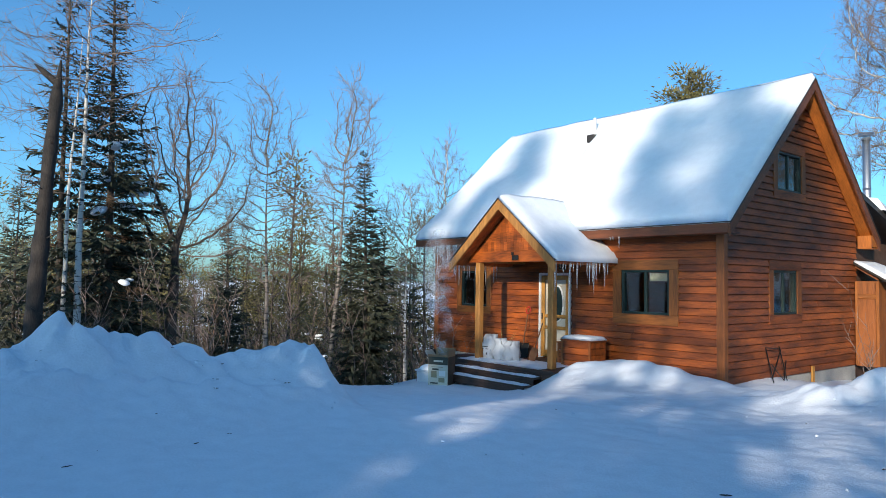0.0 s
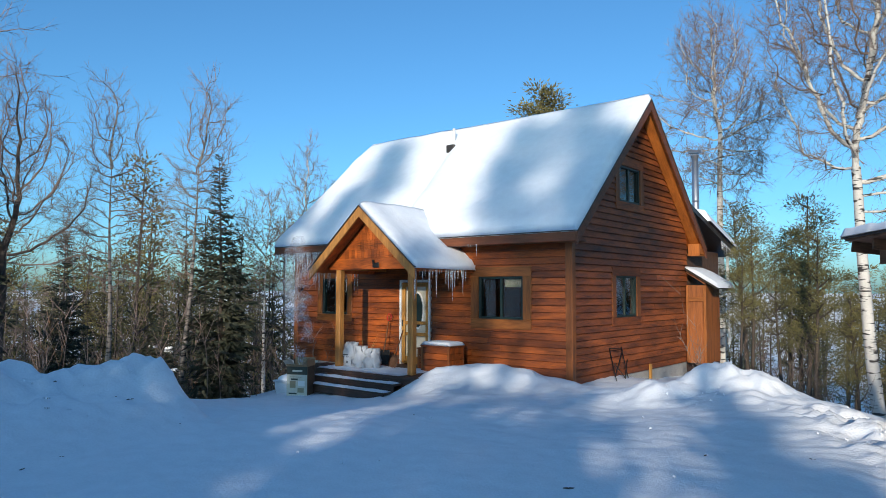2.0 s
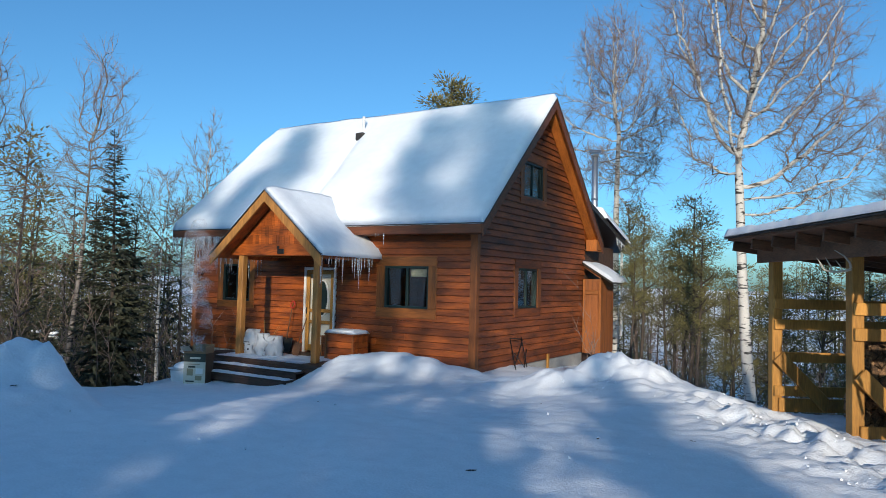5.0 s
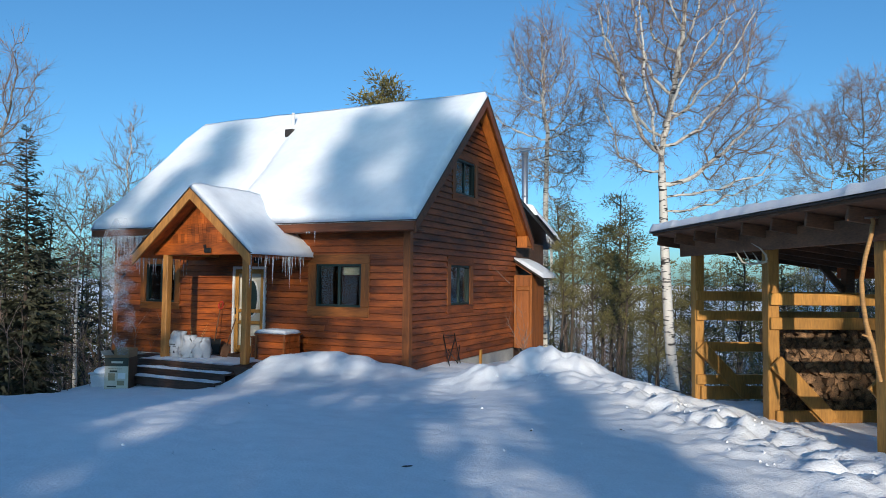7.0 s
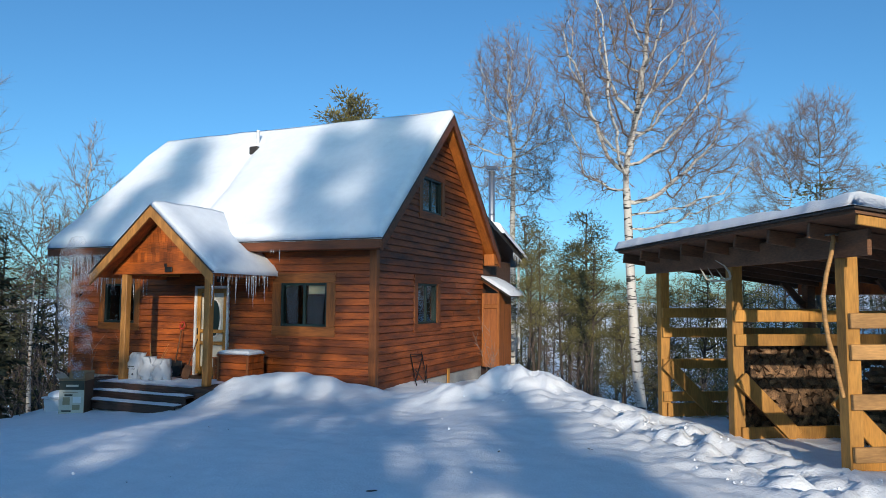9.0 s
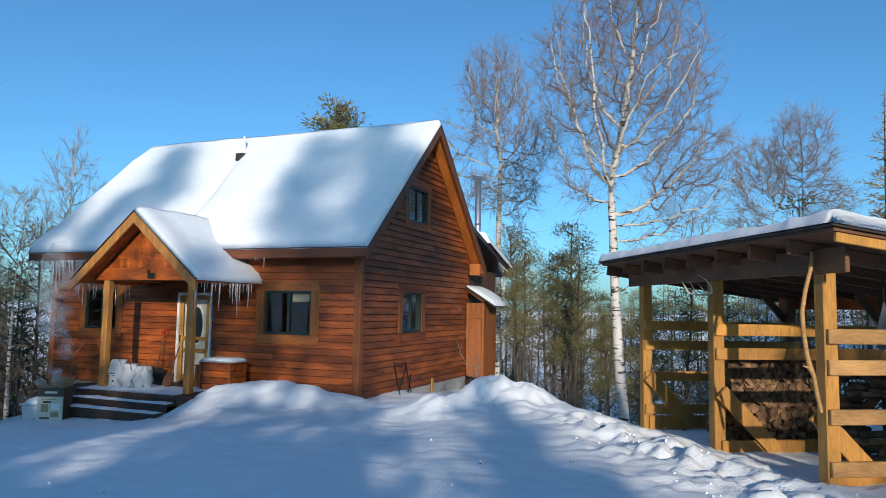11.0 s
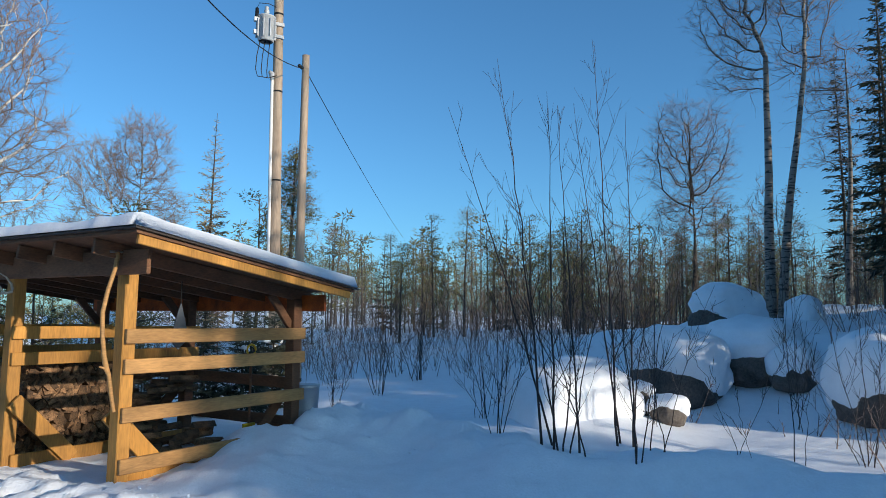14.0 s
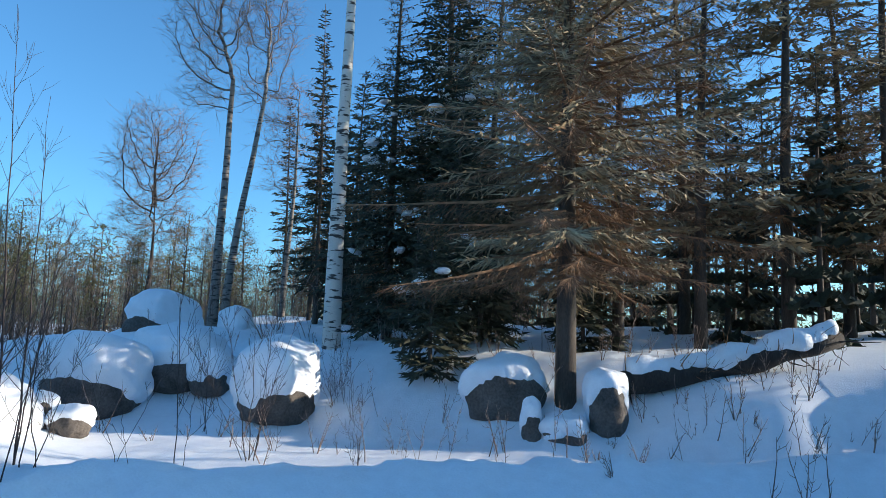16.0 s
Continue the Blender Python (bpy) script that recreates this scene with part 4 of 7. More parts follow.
FW, LW = (-2.405, -1.19, 1.235, 2.20), (-7.87, -6.83, 1.22, 2.20)
GW, AW = (2.06, 3.21, 1.26, 2.24), (2.30, 3.48, 4.02, 4.90)
DOOR = (-4.88, -3.86, 0.03, 2.14)
under = lambda y: EAVE_Z - 0.12 + PITCH * (min(y, 2 * RIDGE_Y - y) - EAVE_Y)
wall_front = part("wall", wall_mesh("y", [LEFT, RIGHT], [FW, LW, DOOR], -0.1, lambda a: 3.25, 0.15, 0.0), CEDAR_X, house)
wall_gable = part("wall", wall_mesh("x", [0.15, RIDGE_Y, DEPTH], [GW, AW], -0.1, under, -0.15, 0.0), CEDAR_Y, house)
part("wall", wall_mesh("x", [0.15, RIDGE_Y, DEPTH], [], -0.1, under, LEFT, LEFT + 0.15), CEDAR_Y, house)
part("wall", wall_mesh("y", [LEFT + 0.16, -0.16], [], -0.1, lambda a: 3.25, DEPTH - 0.15, DEPTH), CEDAR_X, house)
part("floor", block(LEFT + 0.16, -0.16, 0.16, DEPTH - 0.16, -0.1, 0.02, 0), GREY_WOOD, house)
part("upper_floor", block(LEFT + 0.16, -0.16, 0.16, DEPTH - 0.16, 2.75, 2.9, 0), GREY_WOOD, house)
part("foundation", block(LEFT + 0.03, -0.03, 0.03, DEPTH - 0.03, -2.5, -0.1, 0.01), CONCRETE, house)


def board(name, a0, a1, b0, b1, z0, z1, flat, outer, parent, mat):
    """A lapped siding board; its upper ends may be cut to a slope (b0, b1)."""
    t0, t1 = 0.046, 0.014
    q = [(a0, z0, t0), (a1, z0, t0), (b1, z1, t1), (b0, z1, t1), (a0, z0, 0.001), (a1, z0, 0.001), (b1, z1, 0.001), (b0, z1, 0.001)]
    v = [((a, outer - t, z) if flat == "y" else (outer + t, a, z)) for a, z, t in q]
    f = [(0, 1, 2, 3), (4, 7, 6, 5), (0, 4, 5, 1), (1, 5, 6, 2), (2, 6, 7, 3), (3, 7, 4, 0)]
    if flat == "x":
        f = [g[::-1] for g in f]
    part(name, mesh_of("siding_board", v, f), mat, parent)


def siding(flat, lo, hi, openings, parent, mat, outer, exposure=0.150, slope=False):
    rng = random.Random(9)
    z = -0.08
    while z < (6.3 if slope else 3.0):
        z1 = z + exposure - 0.021
        ends = (lo, hi, lo, hi)
        if slope and z1 > under(0.0):
            inv = lambda zz: EAVE_Y + (zz - EAVE_Z + 0.12) / PITCH
            a0, b0 = max(lo, inv(z)), max(lo, inv(z1))
            if RIDGE_Y - b0 < 0.05:
                break
            ends = (a0, 2 * RIDGE_Y - a0, b0, 2 * RIDGE_Y - b0)
            ends = (ends[0], min(hi, ends[1]), ends[2], min(hi, ends[3]))
        cuts = [(o[0], o[1]) for o in openings if o[2] < z1 - 0.03 and o[3] > z + 0.03]
        pieces, start, start_b = [], ends[0], ends[2]
        for c0, c1 in sorted(cuts):
            pieces.append((start, c0, start_b, c0))
            start = start_b = c1
        pieces.append((start, ends[1], start_b, ends[3]))
        for a0, a1, b0, b1 in pieces:
            if a1 - a0 < 0.04:
                continue
            if a1 - a0 > 3.2:
                j = a0 + (a1 - a0) * rng.uniform(0.3, 0.7)
                board("siding_board", a0, j - 0.002, b0, j - 0.002, z, z1, flat, outer, parent, mat)
                board("siding_board", j + 0.002, a1, j + 0.002, b1, z, z1, flat, outer, parent, mat)
            else:
                board("siding_board", a0, a1, b0, b1, z, z1, flat, outer, parent, mat)
        z += exposure


def grown(o, m):
    return (o[0] - m, o[1] + m, o[2] - m, o[3] + m)


siding("y", LEFT + 0.1, -0.1, [grown(FW, 0.02), grown(LW, 0.02), (DOOR[0] - 0.02, DOOR[1] + 0.02, -1, DOOR[3] + 0.02)], wall_front, CEDAR_X, 0.0)
siding("x", 0.1, DEPTH - 0.05, [grown(GW, 0.02), grown(AW, 0.02)], wall_gable, CEDAR_Y, 0.0, slope=True)
for x0, x1, y0, y1 in ((-0.12, 0.03, -0.045, -0.005), (0.005, 0.045, -0.04, 0.11), (LEFT - 0.03, LEFT + 0.13, -0.045, -0.005)):
    part("corner_board", block(x0, x1, y0, y1, -0.12, 2.98), CEDAR_Z, house)


def spanbox(flat, a0, a1, z0, z1, w0, w1, bevel=0.006):
    return block(a0, a1, w0, w1, z0, z1, bevel) if flat == "y" else block(w0, w1, a0, a1, z0, z1, bevel)


TRIM_X = material("pale_cedar_trim", (0.30, 0.095, 0.018), 0.5, vary=0.4, scale=(0.9, 9, 7), fine=(5, 90, 90), bump=0.25, bump_far=0.01)
TRIM_Z = material("pale_cedar_stile", (0.30, 0.095, 0.018), 0.5, vary=0.4, scale=(9, 9, 0.9), fine=(90, 90, 5), bump=0.25, bump_far=0.01)


def window(flat, o, out, trim=0.165, blind=False, sill=True):
    """A sliding window: dark frame, two sashes and broad cedar trim. out: -1 or 1, the way it faces."""
    a0, a1, z0, z1 = o
    d = lambda u: tuple(sorted((out * u[0], out * u[1])))
    bm = bmesh.new()
    for s in ((a0, a0 + 0.05, z0, z1), (a1 - 0.05, a1, z0, z1), (a0 + 0.051, a1 - 0.051, z0, z0 + 0.05), (a0 + 0.051, a1 - 0.051, z1 - 0.05, z1)):
        me = bpy.data.meshes.new("tmp")
        b = spanbox(flat, *s, *d((-0.12, 0.02)))
        b.to_mesh(me)
        b.free()
        bm.from_mesh(me)
        bpy.data.meshes.remove(me)
    win = part("window", bm, FRAME, house, "sliding window with a dark green frame and cedar trim")
    mid = (a0 + a1) / 2
    part("sash_bar", spanbox(flat, mid - 0.03, mid + 0.03, z0 + 0.05, z1 - 0.05, *d((-0.06, 0.0))), FRAME, win)
    for p0, p1, w in ((a0 + 0.05, mid - 0.03, -0.03), (mid + 0.03, a1 - 0.05, -0.045)):
        g = part("pane", spanbox(flat, p0, p1, z0 + 0.05, z1 - 0.05, *d((w - 0.004, w)), 0), GLASS, win)
        g.visible_shadow = False
    t = trim
    wood, stile = (TRIM_X, TRIM_Z) if flat == "y" else (CEDAR_Y, CEDAR_Z)
    part("trim", spanbox(flat, a0 - t, a1 + t, z1 + 0.002, z1 + t, *d((0.003, 0.048))), wood, win)
    part("trim", spanbox(flat, a0 - t, a1 + t, z0 - t, z0 - 0.002, *d((0.003, 0.048))), wood, win)
    part("trim", spanbox(flat, a0 - t, a0 - 0.002, z0, z1, *d((0.003, 0.046))), stile, win)
    part("trim", spanbox(flat, a1 + 0.002, a1 + t, z0, z1, *d((0.003, 0.046))), stile, win)
    if blind:
        part("blind", spanbox(flat, mid + 0.05, a1 - 0.07, z1 - 0.24, z1 - 0.06, *d((-0.12, -0.10))), material("cream_blind", (0.62, 0.52, 0.36), 0.8), win, "short cream roller blind")
    return win


window("y", FW, -1, 0.22, blind=True)
window("y", LW, -1, 0.18)
window("x", GW, 1, 0.2)
window("x", AW, 1, 0.2)


def front_door():
    x0, x1, z0, z1 = DOOR
    bm = bmesh.new()
    for s in ((x0, x0 + 0.06, z0, z1), (x1 - 0.06, x1, z0, z1), (x0 + 0.061, x1 - 0.061, z1 - 0.06, z1)):
        block(s[0], s[1], -0.06, 0.14, s[2], s[3], 0.005, bm)
    door = part("door", bm, WHITE, house, "wooden screen door in a white frame before an oval-glazed door")
    leaf = part("door_leaf", block(x0 + 0.065, x1 - 0.065, 0.06, 0.10, z0 + 0.02, z1 - 0.065), material("cream_door", (0.56, 0.53, 0.45), 0.45, vary=0.08), door)
    for k, (rx, rz, w, m) in enumerate(((0.20, 0.46, 0.05, WHITE), (0.165, 0.42, 0.04, FRAME))):
        bm = bmesh.new()
        bmesh.ops.create_cone(bm, cap_ends=True, segments=40, radius1=1, radius2=1, depth=0.02)
        bmesh.ops.transform(bm, matrix=Matrix.Translation(((x0 + x1) / 2 + 0.02, w, 1.38)) @ Matrix.Rotation(radians(90), 4, "X") @ Matrix.Diagonal((rx, rz, 1, 1)), verts=bm.verts[:])
        part("oval_frame" if k == 0 else "oval_glass", bm, m, door)
    a, b = x0 + 0.068, x1 - 0.068
    for s in ((a, a + 0.10, z0 + 0.03, z1 - 0.07), (b - 0.10, b, z0 + 0.03, z1 - 0.07), (a + 0.101, b - 0.101, z1 - 0.17, z1 - 0.07), (a + 0.101, b - 0.101, z0 + 0.03, z0 + 0.20), (a + 0.101, b - 0.101, z0 + 0.72, z0 + 0.80), (a + 0.101, b - 0.101, z0 + 1.00, z0 + 1.08)):
        part("screen_frame", block(s[0], s[1], -0.035, 0.0, s[2], s[3]), PINE, door, "varnished wooden screen door rail")
    part("handle", block(a + 0.03, a + 0.06, -0.07, -0.036, 0.98, 1.14, 0.01), IRON, door, "black door handle")


front_door()


def slab(corners, thick):
    """A plate under four corners (in order), thick measured straight down."""
    v = [Vector(c) for c in corners] + [Vector(c) - Vector((0, 0, thick)) for c in corners]
    f = [(0, 1, 2, 3), (7, 6, 5, 4)] + [(k, k + 4, (k + 1) % 4 + 4, (k + 1) % 4) for k in range(4)]
    bm = bmesh.new()
    vs = [bm.verts.new(p) for p in v]
    for g in f:
        bm.faces.new([vs[k] for k in g])
    bmesh.ops.recalc_face_normals(bm, faces=bm.faces[:])
    return bm


X0, X1 = -9.42, RAKE
BACK_Y = 2 * RIDGE_Y - EAVE_Y
roof = part("roof", slab([(X0, EAVE_Y, EAVE_Z), (X1, EAVE_Y, EAVE_Z), (X1, RIDGE_Y, RIDGE_Z), (X0, RIDGE_Y, RIDGE_Z)], 0.10), CEDAR_X, house, "plank roof deck, cedar underside showing at the gable")
# cedar brightened: the low sun on the rake undersides is put into this colour
SOFFIT = material("sunlit_orange_soffit", (0.42, 0.125, 0.020), 0.5, vary=0.35, scale=(4, 1.2, 1.2), fine=(60, 8, 8), bump=0.2, bump_far=0.008)
for sgn in (1, -1):
    y0, y1 = (EAVE_Y, RIDGE_Y) if sgn > 0 else (BACK_Y, RIDGE_Y)
    part("rake_soffit", slab([(0.05, y0, EAVE_Z - 0.104), (X1, y0, EAVE_Z - 0.104), (X1, y1, RIDGE_Z - 0.104), (0.05, y1, RIDGE_Z - 0.104)], 0.02), SOFFIT, house, "soffit boards with sunlight put into their orange")
part("eave_return", block(0.05, X1, DEPTH - 0.02, BACK_Y - 0.01, EAVE_Z - 0.22, EAVE_Z + 0.12), SOFFIT, house)
part("roof", slab([(X1, BACK_Y, EAVE_Z), (X0, BACK_Y, EAVE_Z), (X0, RIDGE_Y, RIDGE_Z), (X1, RIDGE_Y, RIDGE_Z)], 0.10), CEDAR_X, house)
for xa, xb in ((X1 + 0.002, X1 + 0.042), (X0 - 0.042, X0 - 0.002)):
    for sgn in (1, -1):
        y0 = EAVE_Y - 0.03 if sgn > 0 else BACK_Y + 0.03
        z0 = EAVE_Z - 0.03 * PITCH
        bm = slab([(xa, y0, z0 + 0.015), (xb, y0, z0 + 0.015), (xb, RIDGE_Y, RIDGE_Z + 0.015), (xa, RIDGE_Y, RIDGE_Z + 0.015)], 0.25)
        part("rake_board", bm, FASCIA, house)
        part("drip_edge", slab([(xa - 0.01, y0, z0 + 0.045), (xb + 0.012, y0, z0 + 0.045), (xb + 0.012, RIDGE_Y, RIDGE_Z + 0.045), (xa - 0.01, RIDGE_Y, RIDGE_Z + 0.045)], 0.028), FLASH, house)
part("fascia", block(X0, X1, EAVE_Y - 0.045, EAVE_Y - 0.002, EAVE_Z - 0.20, EAVE_Z - 0.01), FASCIA, house)
part("fascia", block(X0, X1, BACK_Y + 0.002, BACK_Y + 0.045, EAVE_Z - 0.20, EAVE_Z - 0.01), FASCIA, house)
part("drip_edge", block(X0, X1 + 0.05, EAVE_Y - 0.065, EAVE_Y - 0.001, EAVE_Z - 0.008, EAVE_Z + 0.02), FLASH, house)
part("soffit", block(X0, X1, EAVE_Y, -0.047, EAVE_Z - 0.20, EAVE_Z - 0.17, 0.003), FASCIA, house)
part("soffit", block(X0, X1, DEPTH + 0.002, BACK_Y, EAVE_Z - 0.20, EAVE_Z - 0.17, 0.003), FASCIA, house)

# lower roof over the back, its dark end wall and a white downpipe
part("back_roof", slab([(0.42, 10.1, 3.12), (-9.2, 10.1, 3.12), (-9.2, 5.9, 4.3), (0.42, 5.9, 4.3)], 0.14), FLASH, house)
part("back_wall", block(-8.9, -0.05, 6.75, 9.6, -2.5, 3.1), DECK, house)
part("downpipe", block(0.16, 0.24, 9.7, 9.78, 0.2, 3.0, 0.02), WHITE, house)

# side closet with its own little roof
part("side_closet", block(0.047, 0.58, 6.52, 7.7, -0.12, 2.05), CEDAR_Z, house, "narrow lean-to closet of upright cedar boards")
part("closet_gable", slab([(0.047, 6.52, 2.46), (0.58, 6.52, 2.12), (0.58, 7.7, 2.12), (0.047, 7.7, 2.46)], 0.06), CEDAR_Z, house)
part("closet_roof", slab([(0.05, 6.40, 2.54), (0.95, 6.40, 1.98), (0.95, 7.8, 1.98), (0.05, 7.8, 2.54)], 0.05), FLASH, house)
for ca, cb in ((0.05, 0.12), (0.53, 0.605)):
    part("corner_board", block(ca, cb, 6.475, 6.515, -0.1, 2.03), TRIM_Z, house)
part("closet_rail", block(0.122, 0.528, 6.48, 6.515, 1.60, 1.72), TRIM_X, house)


def pipe(name, x, y, z0, z1, r, mat, parent, rings=()):
    t = Tubes()
    t.tube([Vector((x, y, z0)), Vector((x, y, z1))], [r, r], 20)
    ob = part(name, t.mesh(name), mat, parent)
    for za, zb, rr in rings:
        t = Tubes()
        t.tube([Vector((x, y, za)), Vector((x, y, zb))], [rr, rr], 20)
        t.f.append(tuple(range(20)))
        part("collar" if rr < 0.2 else "cap", t.mesh("collar"), mat, ob)
    return ob


pipe("chimney_pipe", -0.13, 7.9, 3.5, 6.0, 0.10, STEEL, house, ((4.55, 4.60, 0.108), (5.92, 5.98, 0.13), (6.06, 6.12, 0.20)))
pipe("vent_pipe", -5.35, 2.75, 5.9, 6.62, 0.045, WHITE, house)
part("roof_vent", block(-5.44, -5.16, 2.48, 2.66, 5.85, 6.10, 0.02), FLASH, house)

# porch
PX, PH, PF = -4.20, 1.66, -2.12
PR_Z, PE_Z = 3.76, 2.36
porch = part("porch", block(-5.78, -2.05, -2.0, -0.045, -0.06, 0.03), DECK, house, "covered entrance porch with pine posts and a dark deck")
for s in (-1, 1):
    e, r = PX + s * PH, PX
    part("porch_roof", slab([(e, PF, PE_Z), (r, PF, PR_Z), (r, 0.5, PR_Z), (e, 0.5 if s < 0 else -0.047, PE_Z)][::1], 0.07), CEDAR_X, porch)
    part("rake_board", slab([(e + s * 0.03, PF - 0.045, PE_Z - 0.01), (r, PF - 0.045, PR_Z + 0.015), (r, PF - 0.003, PR_Z + 0.015), (e + s * 0.03, PF - 0.003, PE_Z - 0.01)], 0.23), PORCH_WOOD, porch)
    part("drip_edge", slab([(e + s * 0.05, PF - 0.06, PE_Z + 0.02), (r, PF - 0.06, PR_Z + 0.045), (r, PF - 0.001, PR_Z + 0.045), (e + s * 0.05, PF - 0.001, PE_Z + 0.02)], 0.025), FLASH, porch)
    part("eave_beam", block(PX + s * 1.22 - 0.07, PX + s * 1.22 + 0.07, -1.56, -0.05, 2.36, 2.55), PORCH_WOOD, porch)
part("tie_beam", block(PX - 1.50, PX + 1.50, -1.72, -1.57, 2.36, 2.62), CEDAR_X, porch)
gslope = (PR_Z - PE_Z) / PH
shingle_rng = random.Random(14)
for k in range(5):
    z0 = 2.626 + 0.205 * k
    z1 = z0 + 0.20
    h0, h1 = (PR_Z - 0.09 - z0) / gslope, max(0.01, (PR_Z - 0.09 - z1) / gslope)
    x = PX - h0
    while x < PX + h0 - 0.02:
        w = shingle_rng.uniform(0.075, 0.15)
        a0, a1 = x, min(x + w - 0.004, PX + h0)
        tall = lambda u: min(z1 + 0.01, PR_Z - 0.09 - gslope * abs(u - PX))
        c = [a0, a1] if (a0 - PX) * (a1 - PX) > 0 else [a0, PX, a1]
        drop = shingle_rng.uniform(0, 0.012)
        ring = [(a0, z0 - drop), (a1, z0 - drop)] + [(u, max(z0 + 0.005, tall(u))) for u in reversed(c)]
        m = len(ring)
        v = [(u, -1.70 - 0.004 * (k % 2), z) for u, z in ring] + [(u, -1.66, z) for u, z in ring]
        f = [tuple(range(m)), tuple(range(2 * m - 1, m - 1, -1))] + [(q, q + m, (q + 1) % m + m, (q + 1) % m) for q in range(m)]
        part("shingle", mesh_of("shingle", v, f), CEDAR_X, porch)
        x += w
part("gable_backing", mesh_of("gable_backing", [(PX + s * h, y, z) for y in (-1.655, -1.60) for s, h, z in ((-1, 1.18, 2.622), (1, 1.18, 2.622), (0, 0, PR_Z - 0.10))], [(0, 1, 2), (5, 4, 3), (0, 3, 4, 1), (1, 4, 5, 2), (2, 5, 3, 0)]), CEDAR_X, porch)
for x in (-5.35, -3.02):
    part("post", block(x - 0.075, x + 0.075, -1.72, -1.57, 0.031, 2.357, 0.012), PORCH_WOOD, porch, "square pine porch post")
for z, y0 in ((-0.13, -2.28), (-0.28, -2.56)):
    part("step", block(-5.62, -2.98, y0, y0 + 0.30, z - 0.02, z + 0.02), DECK, porch)
    part("riser", block(-5.60, -3.0, y0 + 0.02, y0 + 0.05, z - 0.16, z - 0.021), DECK, porch)
part("deck_skirt", block(-5.76, -2.07, -1.99, -1.95, -0.5, -0.061), DECK, porch)
part("riser", block(-5.60, -3.0, -2.02, -1.995, -0.108, -0.061), DECK, porch)


def snow_sheet(name, label, a_range, b_range, na, nb, place, thick, parent=None):
    """A rounded snow cover: place(a, b) gives the base; thick(a, b, edge) its depth."""
    top, low = [], []
    for i in range(na + 1):
        for j in range(nb + 1):
            a = a_range[0] + (a_range[1] - a_range[0]) * i / na
            b = b_range[0] + (b_range[1] - b_range[0]) * j / nb
            p = Vector(place(a, b))
            top.append(p + Vector((0, 0, thick(a, b))))
            low.append(p + Vector((0, 0, 0.004)))
    m = nb + 1
    f = []
    n = len(top)
    for i in range(na):
        for j in range(nb):
            k = i * m + j
            f.append((k, k + m, k + m + 1, k + 1))
    rim = [i * m for i in range(na + 1)] + [na * m + j for j in range(1, nb + 1)] + [i * m + nb for i in range(na - 1, -1, -1)] + [j for j in range(nb - 1, 0, -1)]
    for p, q in zip(rim, rim[1:] + rim[:1]):
        f.append((q, p, p + n, q + n))
    me = mesh_of(name, top + low, f, True)
    bm = bmesh.new()
    bm.from_mesh(me)
    bmesh.ops.recalc_face_normals(bm, faces=bm.faces[:])
    bm.to_mesh(me)
    bm.free()
    return tagged(part(name, me, SNOW, parent), label, "snow", kind="stuff")


def soft_edge(d, r):
    """0 at a rim, 1 further in, round like a drift's edge."""
    t = min(1.0, max(0.0, d / r))
    return math.sqrt(max(0.0, 1 - (1 - t) ** 2))


def n1(x, y, seed=0):
    return float(vnoise(np.array([x]), np.array([y]), seed)[0])


def roof_depth(x, y):
    e = min(soft_edge(x - (X0 - 0.06), 0.25), soft_edge(X1 + 0.04 - x, 0.12), soft_edge(y - (EAVE_Y - 0.06), 0.22))
    d = 0.23 + 0.07 * n1(x * 0.5, y * 0.6, 2) + 0.025 * n1(x * 1.4, y * 1.4, 3)
    groove = math.exp(-((x + 5.28 - 0.16 * math.sin(y * 1.5) - 0.25 * max(0.0, 1.4 - y)) / 0.16) ** 2) * (1 if y < 2.7 else 0)
    pillow = 0.10 * math.exp(-((x + 4.3) / 0.8) ** 2) * math.exp(-((y - 0.6) / 0.7) ** 2)
    ridge_thin = 1 - 0.45 * max(0.0, (y - 2.6) / 0.75)
    return max(0.02, (d * ridge_thin - 0.16 * groove + pillow)) * e


snow_sheet("roof_snow", "smooth white snow blanket on the cabin roof", (X0 - 0.06, X1 + 0.04), (EAVE_Y - 0.06, RIDGE_Y), 150, 62,
           lambda x, y: (x, y, EAVE_Z + 0.046 + PITCH * (y - EAVE_Y)), roof_depth)
snow_sheet("roof_snow", "smooth white snow blanket on the cabin roof", (X0 - 0.06, X1 + 0.04), (RIDGE_Y, BACK_Y + 0.05), 60, 30,
           lambda x, y: (x, y, RIDGE_Z + 0.046 - PITCH * (y - RIDGE_Y)), lambda x, y: 0.12 * min(soft_edge(X1 + 0.04 - x, 0.12), soft_edge(x - X0 + 0.06, 0.2)))
snow_sheet("roof_snow", "snow on the lower back roof with icy rim", (-9.2, 0.5), (7.3, 10.2), 60, 24,
           lambda x, y: (x, y, 4.3 - (y - 5.9) * 0.281 + 0.004), lambda x, y: 0.34 * min(soft_edge(0.5 - x, 0.3), soft_edge(10.2 - y, 0.3)) + 0.02)
snow_sheet("closet_snow", "snow strip on the closet roof", (0.06, 0.98), (6.38, 7.8), 14, 18, lambda x, y: (x, y, 2.545 - (x - 0.05) * 0.622),
           lambda x, y: 0.10 * min(soft_edge(0.98 - x, 0.1), soft_edge(y - 6.38, 0.1)) * (0.4 + 0.6 * min(1, (x - 0.06) / 0.3)) + 0.004)
PS = (PR_Z - PE_Z) / PH
